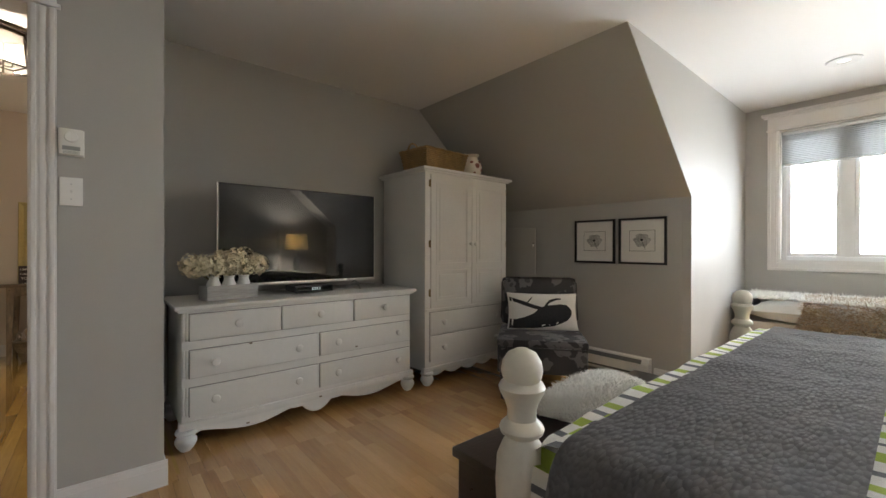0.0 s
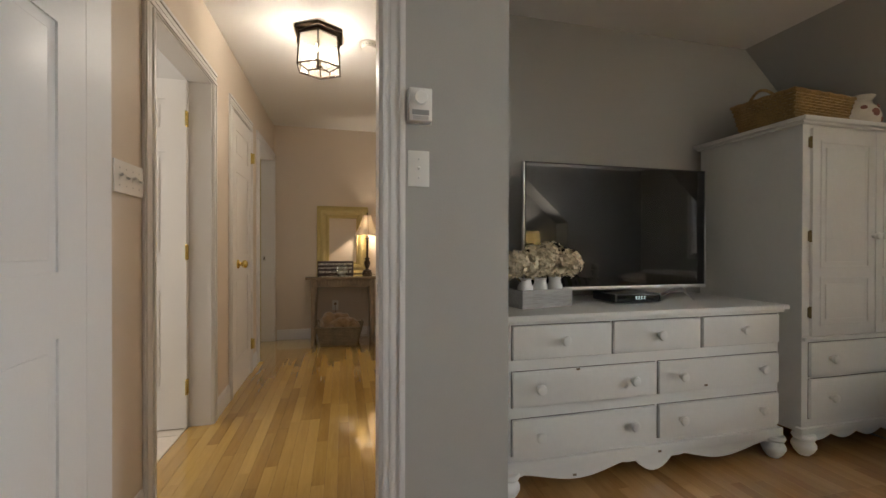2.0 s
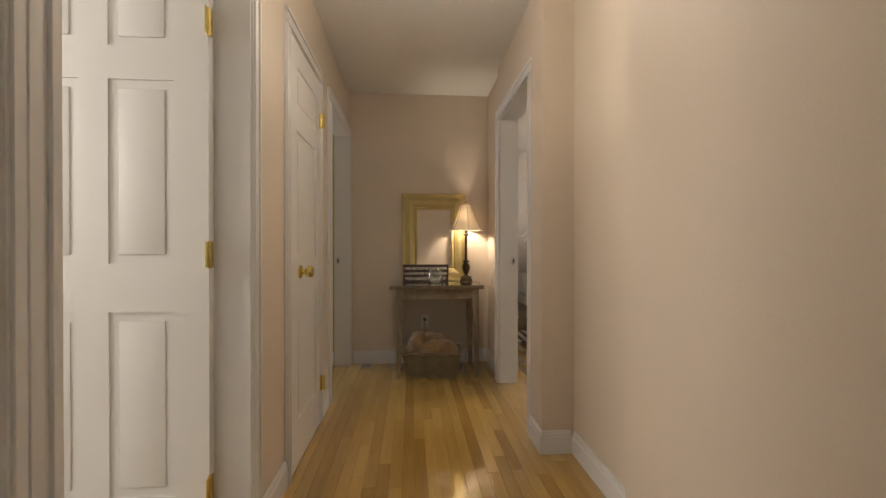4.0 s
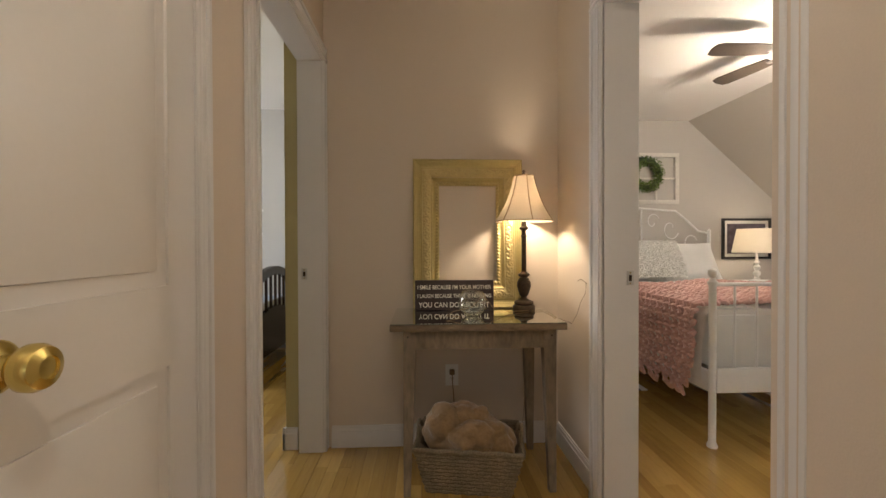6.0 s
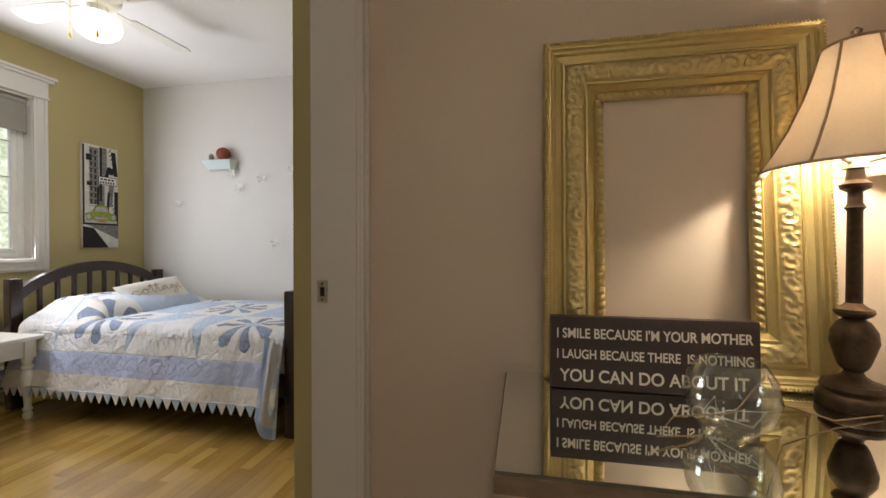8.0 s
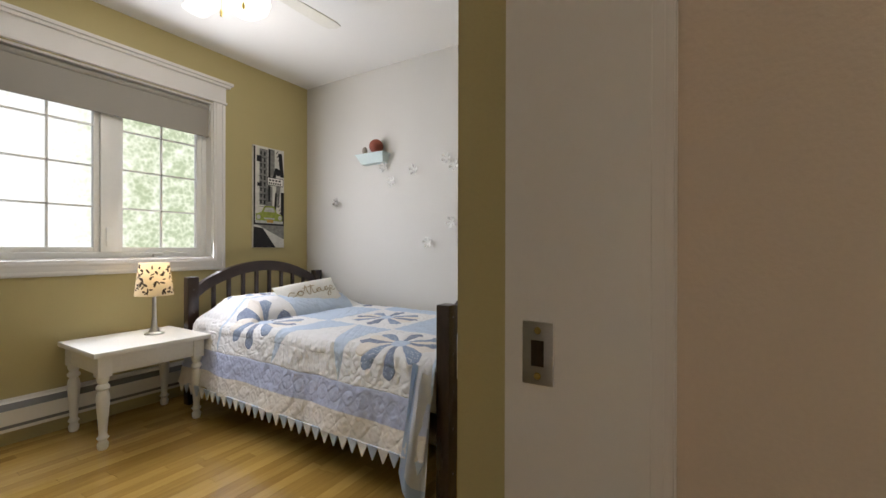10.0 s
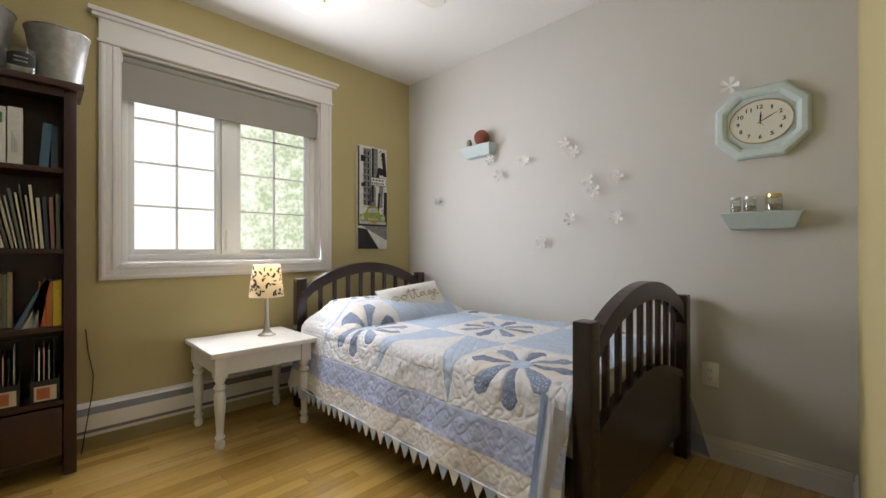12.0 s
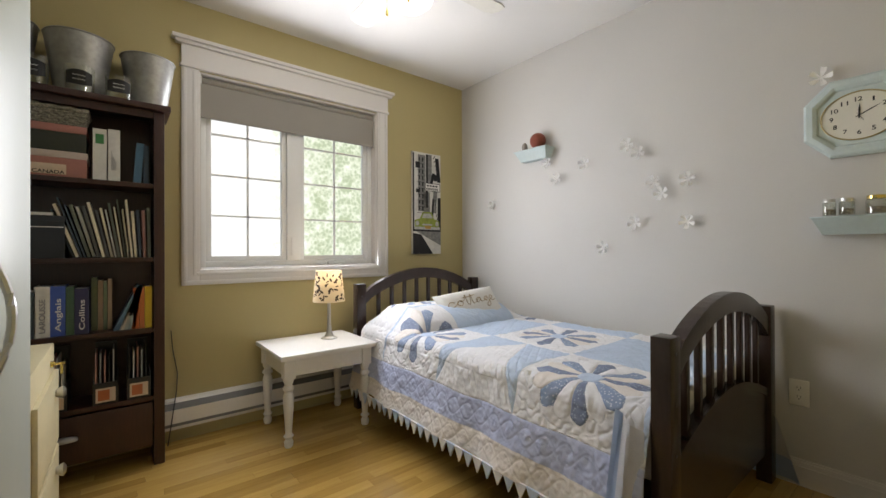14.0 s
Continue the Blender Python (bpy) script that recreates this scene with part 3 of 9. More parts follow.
def turned_foot(parent, x, y, h, r):
    bm = bmesh.new()
    lathe(bm, [(r * 0.45, 0), (r * 0.55, 0.006), (r * 0.8, h * 0.2), (r, h * 0.4), (r, h * 0.52), (r * 0.85, h * 0.66), (r * 0.58, h * 0.73), (r * 0.9, h * 0.79), (r, h * 0.88), (r * 0.9, h)], (x, y, 0), 20)
    return part("foot", bm, WORN, parent, smooth=True)


def pull(parent, x, y, z, r=0.023):
    bm = bmesh.new()
    lathe(bm, [(r * 0.5, 0), (r * 0.45, 0.012), (r * 0.8, 0.018), (r, 0.026), (r * 0.85, 0.034), (r * 0.3, 0.038)], (0, 0, 0), 16, pose(x, y, z, 90))
    return part("knob", bm, WORN, parent, smooth=True)


def drawer(parent, x0, x1, z0, z1, y, knobs):
    bm = bmesh.new()
    box(bm, x0, y - 0.016, z0, x1, y + 0.02, z1, bevel=0.005)
    dr = part("drawer", bm, WORN, parent, smooth=True)
    # dark plate round each drawer front, painting the shade of its gap
    solid("drawer_gap", [(x0 - 0.003, y - 0.0012, z0 - 0.0035, x1 + 0.003, y + 0.004, z1 + 0.003)], GAP_SHADE, dr)
    for k in knobs:
        pull(dr, k, y - 0.015, (z0 + z1) / 2 + 0.004)
    return dr


def scallop(x0, x1, low, high, top):
    """Lower edge of an apron: two long swags to a small middle drop."""
    w, pts = x1 - x0, []
    for i in range(61):
        s = i / 60
        q = abs(s - 0.5) * 2
        if q > 0.93:
            z = low + (high - low) * (1 - (q - 0.93) / 0.07) * 0.9
        elif q > 0.2:
            z = high - (high - low) * math.sin((0.93 - q) / 0.73 * math.pi) ** 1.4 * (0.55 + 0.45 * (1 - q))
        elif q > 0.13:
            z = high - 0.008
        else:
            z = low + (high - low) * (q / 0.13) ** 2 * 0.8
        pts.append((x0 + s * w, z))
    return pts + [(x1, top), (x0, top)]


t = thing("dresser", "wide white distressed dresser with seven drawers and a scalloped apron", "dresser")
DX0, DX1, DY = 0.395, 1.885, 2.49
solid("body", [(DX0, DY, 0.112, DX1, 3.05, 0.75)], WORN, t, bevel=0.004)
bm = bmesh.new()
box(bm, DX0 - 0.035, DY - 0.03, 0.752, DX1 + 0.04, 3.06, 0.775, bevel=0.007)
box(bm, DX0 - 0.02, DY - 0.016, 0.737, DX1 + 0.022, 3.05, 0.752, bevel=0.004)
part("top", bm, WORN, t, "white top greyed by wear", True)
bm = bmesh.new()
box(bm, DX0 - 0.015, DY - 0.014, 0.105, DX1 + 0.02, DY + 0.02, 0.15, bevel=0.004)
part("base_moulding", bm, WORN, t, smooth=True)
bm = bmesh.new()
prism(bm, scallop(DX0 + 0.02, DX1 - 0.02, 0.03, 0.092, 0.11), DY - 0.004, DY + 0.018)
part("apron", bm, WORN, t)
for x in (DX0 + 0.008, DX0 + 0.023):
    for z in (0.585, 0.385, 0.185):
        bm = bmesh.new()
        lathe(bm, [(0.006, 0), (0.006, 0.15)], (x, DY - 0.002, z), 8)
        part("reed", bm, WORN, t, smooth=True)
for x0, x1 in ((0.43, 0.902), (0.918, 1.389), (1.407, 1.873)):
    drawer(t, x0, x1, 0.585, 0.727, DY, [(x0 + x1) / 2])
for z0, z1 in ((0.383, 0.532), (0.178, 0.33)):
    drawer(t, 0.43, 1.14, z0, z1, DY, [0.55, 1.012])
    drawer(t, 1.16, 1.873, z0, z1, DY, [1.275, 1.755])
for x in (DX0 + 0.02, DX1 - 0.02):
    for y in (DY + 0.005, 3.0):
        turned_foot(t, x, y, 0.112, 0.052)
for x, z in ((0.735, 0.53), (1.42, 0.405), (0.72, 0.07), (1.16, 0.12), (1.6, 0.76)):
    bm = bmesh.new()
    box(bm, x - 0.009, DY - 0.0195, z - 0.004, x + 0.008, DY - 0.0155, z + 0.005, bevel=0.0015)
    part("chip", bm, NAIL, t, "small chip down to bare wood")

# ---- armoire ----
t = thing("armoire", "tall white armoire with two panelled doors over two drawers", "armoire")
AX0, AX1, AY = 2.015, 2.975, 2.47
solid("body", [(AX0, AY, 0.11, AX1, 3.08, 1.70)], WORN, t, bevel=0.005)
bm = bmesh.new()
box(bm, AX0 - 0.022, AY - 0.02, 1.692, AX1 + 0.022, 3.09, 1.704, bevel=0.003)
box(bm, AX0 - 0.04, AY - 0.04, 1.704, AX1 + 0.04, 3.1, 1.728, bevel=0.008)
part("cornice", bm, WORN, t, smooth=True)
bm = bmesh.new()
box(bm, AX0 - 0.02, AY - 0.016, 0.1, AX1 + 0.02, AY + 0.02, 0.14, bevel=0.005)
box(bm, AX0 + 0.005, AY - 0.012, 0.583, AX1 - 0.005, AY + 0.01, 0.603, bevel=0.004)
part("mouldings", bm, WORN, t, smooth=True)
bm = bmesh.new()
pts = []
for i in range(81):
    s = i / 80
    z = 0.098 - 0.028 * abs(math.sin(s * math.pi * 5)) - (0.03 if s < 0.06 or s > 0.94 else 0) - 0.012 * math.sin(s * math.pi)
    pts.append((AX0 + 0.02 + s * (AX1 - AX0 - 0.04), z))
prism(bm, pts + [(AX1 - 0.02, 0.108), (AX0 + 0.02, 0.108)], AY - 0.002, AY + 0.018)
part("apron", bm, WORN, t)
for x0, x1, hx, kx in ((2.065, 2.512, 2.06, 2.492), (2.518, 2.955, 2.96, 2.54)):
    bm = bmesh.new()
    box(bm, x0, AY - 0.014, 0.61, x1, AY + 0.002, 1.675, bevel=0.003)
    dr = part("door", bm, WORN, t, smooth=True)
    for z0, z1 in ((0.66, 0.91), (0.955, 1.61)):
        bm = bmesh.new()
        for a, b, c, e in ((x0 + 0.05, x0 + 0.062, z0, z1), (x1 - 0.062, x1 - 0.05, z0, z1), (x0 + 0.05, x1 - 0.05, z0, z0 + 0.012), (x0 + 0.05, x1 - 0.05, z1 - 0.012, z1)):
            box(bm, a, AY - 0.0185, c, b, AY - 0.0135, e, bevel=0.0015)
        box(bm, x0 + 0.085, AY - 0.0195, z0 + 0.035, x1 - 0.085, AY - 0.0135, z1 - 0.035, bevel=0.005)
        part("panel", bm, WORN, dr, smooth=True)
    pull(dr, kx, AY - 0.013, 1.125, 0.02)
    for z in (0.73, 1.12, 1.6):
        bm = bmesh.new()
        lathe(bm, [(0.006, -0.03), (0.006, 0.03)], (hx, AY - 0.008, z), 10)
        box(bm, hx - 0.012, AY - 0.008, z - 0.025, hx + 0.012, AY - 0.003, z + 0.025)
        part("hinge", bm, mat("old_brass", (0.25, 0.19, 0.09), 0.4, metal=0.9, var=0.2, scale=30), dr, "dark old brass hinge", True)
for z0, z1 in ((0.4, 0.572), (0.185, 0.385)):
    drawer(t, 2.06, 2.955, z0, z1, AY, [2.19, 2.815])
for x in (AX0 + 0.025, AX1 - 0.03):
    for y in (AY + 0.005, 3.02):
        turned_foot(t, x, y, 0.108, 0.052)

# ---- things on the armoire ----
STRAW = mat("golden_straw", (0.42, 0.26, 0.1), 0.7, var=0.3, scale=12, fine=140, bump=0.2)


def woven(name, label, m, w0, d0, w1, d1, h, rows, material, handles=None, group="", lean=0):
    """An open basket of woven rows, w0 x d0 below and w1 x d1 at the rim."""
    t = thing(name, label, "basket", m, group)
    bm = bmesh.new()
    for r in range(rows):
        f = (r + 0.5) / rows
        w, dd, z = (w0 + (w1 - w0) * f) / 2, (d0 + (d1 - d0) * f) / 2, h * f
        pts = []
        n = 14
        for side in range(4):
            for i in range(n):
                s = i / n * 2 - 1
                x, y = ((s * w, -dd), (w, s * dd), (-s * w, dd), (-w, -s * dd))[side]
                k = 0.0035 * (1 if (i + r) % 2 else -1)
                nx, ny = ((0, -1), (1, 0), (0, 1), (-1, 0))[side]
                pts.append((x + nx * k, y + ny * k, z))
        tube(bm, pts, h / rows * 0.56, 6, closed=True)
    part("weave", bm, material, t, smooth=True)
    bm = bmesh.new()
    pts = []
    for i in range(48):
        a = 2 * math.pi * i / 48
        c, s = math.cos(a), math.sin(a)
        q = max(abs(c), abs(s))
        pts.append((c / q * w1 / 2 * 1.01, s / q * d1 / 2 * 1.01, h + 0.003 * math.sin(i * 2.1)))
    tube(bm, pts, 0.011, 8, closed=True)
    part("rim", bm, material, t, smooth=True)
    bm = bmesh.new()
    box(bm, -w0 / 2, -d0 / 2, 0.002, w0 / 2, d0 / 2, 0.012)
    part("bottom", bm, material, t)
    if handles:
        for sx in (-1, 1):
            bm = bmesh.new()
            tube(bm, [(sx * w1 / 2 * (1 + 0.03 * math.sin(k / 8 * math.pi)), -0.07 + 0.14 * k / 8, h + handles * math.sin(k / 8 * math.pi)) for k in range(9)], 0.008, 8)
            part("handle", bm, material, t, smooth=True)
    return t


woven("basket", "golden straw basket on top of the armoire", pose(2.34, 2.76, 1.73, 0, 0, 4), 0.42, 0.28, 0.5, 0.34, 0.19, 13, STRAW, 0.05)
CERAMIC = mat("cream_ceramic", (0.74, 0.67, 0.56), 0.25, var=0.06, scale=8, bump=0.01)
t = thing("jug", "round cream ceramic jug with rose-brown patches", "jug", pose(2.68, 2.63, 1.729))
bm = bmesh.new()
lathe(bm, [(0.05, 0), (0.06, 0.006), (0.088, 0.05), (0.095, 0.095), (0.082, 0.135), (0.058, 0.165), (0.052, 0.185), (0.07, 0.212), (0.066, 0.212), (0.046, 0.185), (0.05, 0.16), (0.03, 0.1), (0.001, 0.09)], (0, 0, 0), 28)
part("body", bm, CERAMIC, t, smooth=True)
bm = bmesh.new()
tube(bm, [(-0.05, 0, 0.195), (-0.085, 0, 0.21), (-0.11, 0, 0.18), (-0.11, 0, 0.13), (-0.088, 0, 0.09)], 0.009, 8)
part("handle", bm, CERAMIC, t, smooth=True)
bm = bmesh.new()
for a, z, r in ((-100, 0.1, 0.026), (-60, 0.07, 0.02), (-135, 0.13, 0.018), (-75, 0.14, 0.016), (-30, 0.11, 0.022), (-115, 0.05, 0.016)):
    q = radians(a)
    rr = 0.088 if 0.05 < z < 0.12 else 0.078
    lathe(bm, [(r, 0), (r * 0.7, 0.0065), (0.001, 0.009)], (0, 0, 0), 12, Matrix.Translation((rr * math.cos(q), rr * math.sin(q), z)) @ Matrix.Rotation(q, 4, "Z") @ Matrix.Rotation(radians(90), 4, "Y"))
part("painted_patches", bm, mat("rose_brown_glaze", (0.3, 0.14, 0.11), 0.25), t, "rose-brown painted patches", True)

# ---- television and box ----
t = thing("television", "large flat television switched off, on two feet", "television", pose(1.185, 2.79, 0.776))
bm = bmesh.new()
box(bm, -0.56, 0, 0.062, 0.56, 0.03, 0.722, bevel=0.004)
box(bm, -0.4, 0.025, 0.1, 0.4, 0.065, 0.45, bevel=0.01)
part("housing", bm, BLACK, t, smooth=True)
bm = bmesh.new()
box(bm, -0.551, -0.0025, 0.08, 0.551, 0.002, 0.714)
SCREEN = mat("black_screen", (0.006, 0.006, 0.007), 0.035, var=0.02, bump=0.0, spec=0.42)
part("screen", bm, SCREEN, t, "glossy black screen")
bm = bmesh.new()
box(bm, -0.561, -0.005, 0.06, 0.561, 0.012, 0.078, bevel=0.002)
box(bm, -0.563, -0.003, 0.062, -0.558, 0.02, 0.722)
box(bm, 0.558, -0.003, 0.062, 0.563, 0.02, 0.722)
part("bezel", bm, STEEL, t, "silver lower bezel and edges", True)
for sx in (-1, 1):
    bm = bmesh.new()
    tube(bm, [(sx * 0.38, -0.1, 0.006), (sx * 0.4, 0.01, 0.066), (sx * 0.38, 0.12, 0.006)], 0.007, 8)
    part("stand_foot", bm, STEEL, t, smooth=True)
t = thing("cable_box", "slim black set-top box with a lit display", "set-top box", pose(1.2, 2.665, 0.776))
bm = bmesh.new()
box(bm, -0.135, -0.0, 0.006, 0.135, 0.19, 0.048, bevel=0.004)
part("case", bm, BLACK, t, smooth=True)
bm = bmesh.new()
box(bm, -0.125, -0.0015, 0.014, 0.125, 0.0005, 0.042)
part("front", bm, SCREEN, t)
bm = bmesh.new()
for i, (x, w) in enumerate(((-0.02, 0.012), (-0.004, 0.012), (0.012, 0.012), (0.03, 0.01))):
    for z in (0.022, 0.034):
        box(bm, x, -0.0028, z, x + w, -0.0014, z + 0.0018)
    box(bm, x + w * 0.4, -0.0028, 0.022, x + w * 0.55, -0.0014, 0.034)
part("display", bm, mat("display_glow", (0.6, 0.7, 0.7), 0.4, emit=(0.7, 0.9, 0.9), power=0.8), t, "small pale glowing digits")

# ---- dried hydrangeas in a wooden box ----
GREYWOOD = mat("whitewashed_grey_wood", (0.46, 0.44, 0.41), 0.75, var=0.2, scale=9, fine=60, bump=0.15, stretch=(0.3, 1, 3))
PX, PY = 0.67, 2.70
t = thing("planter_box", "whitewashed wooden box holding three white jars", "planter box", pose(PX, PY, 0.776, 0, 0, 12))
for a in ((-0.15, -0.06, 0.0, 0.15, -0.048, 0.085), (-0.15, 0.048, 0.0, 0.15, 0.06, 0.085), (-0.15, -0.048, 0.0, -0.138, 0.048, 0.085), (0.138, -0.048, 0.0, 0.15, 0.048, 0.085)):
    solid("board", [a], GREYWOOD, t, bevel=0.002)
solid("base", [(-0.138, -0.048, 0.0, 0.138, 0.048, 0.01)], GREYWOOD, t)
JARW = mat("milk_white_jar", (0.78, 0.76, 0.72), 0.4, var=0.04, scale=10, bump=0.03)
PETAL = mat("dried_cream_petals", (0.8, 0.69, 0.48), 0.8, var=0.12, scale=14, fine=120, bump=0.1, island=0.22)
for k, x in enumerate((-0.09, 0.0, 0.09)):
    m = pose(PX, PY, 0.787, 0, 0, 12) @ pose(x, 0, 0)
    j = thing("jar", "white painted jar with cream dried hydrangeas", "vase", m, "jars in the wooden box")
    bm = bmesh.new()
    lathe(bm, [(0.03, 0), (0.036, 0.004), (0.037, 0.085), (0.03, 0.1), (0.028, 0.118), (0.031, 0.12), (0.031, 0.128), (0.025, 0.128), (0.025, 0.09), (0.001, 0.08)], (0, 0, 0), 20)
    part("glass_body", bm, JARW, j, smooth=True)
    bm = bmesh.new()
    rng = random.Random(11 + k)
    heads = [(rng.uniform(-0.02, 0.02), rng.uniform(-0.05, 0.02), 0.185), (rng.uniform(-0.06, 0.06), rng.uniform(-0.02, 0.06), 0.22 + 0.01 * k), (-0.06 + 0.06 * k, -0.03, 0.2)]
    if k == 0:
        heads += [(-0.1, 0.0, 0.185), (-0.13, -0.02, 0.2)]
    if k == 2:
        heads += [(0.09, 0.0, 0.19)]
    for hx, hy, hz in heads:
        for i in range(130):
            v = Vector((rng.gauss(0, 1), rng.gauss(0, 1), rng.gauss(0, 1))).normalized()
            c = Vector((hx, hy, hz)) + v * rng.uniform(0.045, 0.068)
            s = rng.uniform(0.011, 0.017)
            q = v.to_track_quat("Z", "Y").to_matrix().to_4x4()
            mm = Matrix.Translation(c) @ q @ Matrix.Rotation(rng.random() * 6, 4, "Z") @ Matrix.Rotation(rng.uniform(-0.5, 0.5), 4, "X")
            mid = bm.verts.new(mm @ Vector((0, 0, 0)))
            ring = [bm.verts.new(mm @ Vector((s * math.cos(a) * (1 if n % 2 else 0.62), s * math.sin(a) * (1 if n % 2 else 0.62), 0.004 if n % 2 else 0.001))) for n, a in enumerate(i2 * math.pi / 4 for i2 in range(8))]
            for n in range(8):
                bm.faces.new((mid, ring[n], ring[(n + 1) % 8]))
    part("flower_head", bm, PETAL, j, "cream and tan dried flower heads")
    bm = bmesh.new()
    for hx, hy, hz in heads:
        tube(bm, [(0, 0, 0.09), (hx * 0.5, hy * 0.5, 0.135), (hx, hy, hz)], 0.0025, 5)
    part("stems", bm, mat("dry_stem", (0.18, 0.15, 0.06), 0.8), j)

# ---- slipper chair ----
def floral(name, base, flower, scale=9.0):
    m = bpy.data.materials.new(name)
    m.use_nodes = True
    n, l = m.node_tree.nodes, m.node_tree.links
    b = n["Principled BSDF"]
    co, vo, no = n.new("ShaderNodeTexCoord"), n.new("ShaderNodeTexVoronoi"), n.new("ShaderNodeTexNoise")
    vo.inputs["Scale"].default_value = scale
    vo.inputs["Randomness"].default_value = 0.7
    vo.feature = "SMOOTH_F1"
    no.inputs["Scale"].default_value, no.inputs["Detail"].default_value = scale * 3.2, 2
    l.new(co.outputs["Object"], vo.inputs[0])
    l.new(co.outputs["Object"], no.inputs[0])
    ad = n.new("ShaderNodeMath")
    ad.operation, ad.inputs[1].default_value = "MULTIPLY_ADD", 0.5
    l.new(no.outputs[0], ad.inputs[0])
    l.new(vo.outputs["Distance"], ad.inputs[2])
    r = n.new("ShaderNodeValToRGB")
    e = r.color_ramp.elements
    e[0].position, e[1].position = 0.36, 0.72
    r.color_ramp.interpolation = "CONSTANT"
    e[0].color, e[1].color = (*[q * 0.5 for q in flower], 1), (*base, 1)
    k = e.new(0.44)
    k.color = (*flower, 1)
    k = e.new(0.62)
    k.color = (*base, 1)
    l.new(ad.outputs[0], r.inputs[0])
    l.new(r.outputs[0], b.inputs["Base Color"])
    b.inputs["Roughness"].default_value = 0.85
    w = n.new("ShaderNodeTexNoise")
    w.inputs["Scale"].default_value = 350
    l.new(co.outputs["Object"], w.inputs[0])
    bp = n.new("ShaderNodeBump")
    bp.inputs["Strength"].default_value, bp.inputs["Distance"].default_value = 0.4, 0.002
    l.new(w.outputs[0], bp.inputs["Height"])
    l.new(bp.outputs[0], b.inputs["Normal"])
    return m


FLORAL = floral("charcoal_floral_cloth", (0.035, 0.033, 0.036), (0.13, 0.125, 0.125), 8.0)
DARKLEG = mat("espresso_leg", (0.02, 0.012, 0.009), 0.35, var=0.2, scale=15)


def puffed(bm, sx, sy, sz, n=14, pinch=0.5, sag=0.0, m=None):
    """A cushion: a superellipse plate, thick in the middle and thin at its seam."""
    def surf(u, v, s):
        e = (max(0.0, 1 - abs(u) ** 3.2) * max(0.0, 1 - abs(v) ** 3.2)) ** pinch
        ex = 1 - 0.06 * (1 - abs(v) ** 2) * abs(u) ** 4
        ey = 1 - 0.06 * (1 - abs(u) ** 2) * abs(v) ** 4
        return Vector((u * sx / 2 * ex, v * sy / 2 * ey, s * e * sz / 2 - sag * (u * u)))
    grid = {}
    for s in (1, -1):
        for i in range(n + 1):
            for j in range(n + 1):
                edge = i in (0, n) or j in (0, n)
                if s == -1 and edge:
                    grid[s, i, j] = grid[1, i, j]
                else:
                    p = surf(i / n * 2 - 1, j / n * 2 - 1, s)
                    grid[s, i, j] = bm.verts.new(m @ p if m is not None else p)
    for s in (1, -1):
        for i in range(n):
            for j in range(n):
                q = [grid[s, i, j], grid[s, i + 1, j], grid[s, i + 1, j + 1], grid[s, i, j + 1]]
                bm.faces.new(q if s == 1 else q[::-1])


CH = pose(2.465, 1.695, 0, 0, 0, -51.2)
t = thing("slipper_chair", "armless slipper chair in charcoal floral cloth", "chair", CH)
bm = bmesh.new()
box(bm, -0.31, -0.05, 0.2, 0.31, 0.58, 0.385, bevel=0.012)
part("seat_base", bm, FLORAL, t, smooth=True)
bm = bmesh.new()
box(bm, -0.315, -0.065, 0.375, 0.315, 0.52, 0.445, bevel=0.028)
part("seat_cushion", bm, FLORAL, t, smooth=True)
bm = bmesh.new()
box(bm, -0.31, -0.055, -0.2, 0.31, 0.055, 0.2, bevel=0.05, m=pose(0, 0.54, 0.645, -9))
part("backrest", bm, FLORAL, t, smooth=True)
for x in (-0.265, 0.265):
    for y in (-0.01, 0.53):
        bm = bmesh.new()
        lathe(bm, [(0.019, 0), (0.03, 0.2)], (x, y, 0), 4)
        part("leg", bm, DARKLEG, t, "tapered espresso wooden leg")
bm = bmesh.new()
tube(bm, [(-0.3, -0.062, 0.385), (0.3, -0.062, 0.385)], 0.005, 6)
tube(bm, [(-0.31, 0.49, 0.5), (-0.3, 0.51, 0.8), (-0.25, 0.515, 0.835), (0.25, 0.515, 0.835), (0.3, 0.51, 0.8), (0.31, 0.49, 0.5)], 0.005, 6)
part("piping", bm, BLACK, t, smooth=True)
PILLOW = mat("white_linen", (0.72, 0.71, 0.68), 0.9, var=0.05, scale=8, fine=260, bump=0.12)
INK = mat("charcoal_print", (0.02, 0.02, 0.024), 0.9, var=0.3, scale=20)
cm = CH @ pose(0.02, 0.385, 0.575, 66, 0, 3)
t = thing("throw_pillow", "white lumbar pillow with a dark charcoal print, on the chair", "pillow", cm)
bm = bmesh.new()
puffed(bm, 0.56, 0.32, 0.13, 16)
part("cover", bm, PILLOW, t, smooth=True)
bm = bmesh.new()


def on_pillow(u, v):
    e = (max(0.0, 1 - abs(u) ** 3.2) * max(0.0, 1 - abs(v) ** 3.2)) ** 0.5
    return Vector((u * 0.28 * (1 - 0.06 * (1 - v * v) * abs(u) ** 4), v * 0.16 * (1 - 0.06 * (1 - u * u) * abs(v) ** 4), e * 0.065 + 0.0025))


def blot(bm, pts):
    """A flat dark shape laid over the pillow's curve, as strips between a lower and an upper line."""
    rows = []
    for u, lo, hi in pts:
        rows.append([bm.verts.new(on_pillow(u, lo + (hi - lo) * k / 5)) for k in range(6)])
    for a, b in zip(rows, rows[1:]):
        for k in range(5):
            bm.faces.new((a[k], b[k], b[k + 1], a[k + 1]))


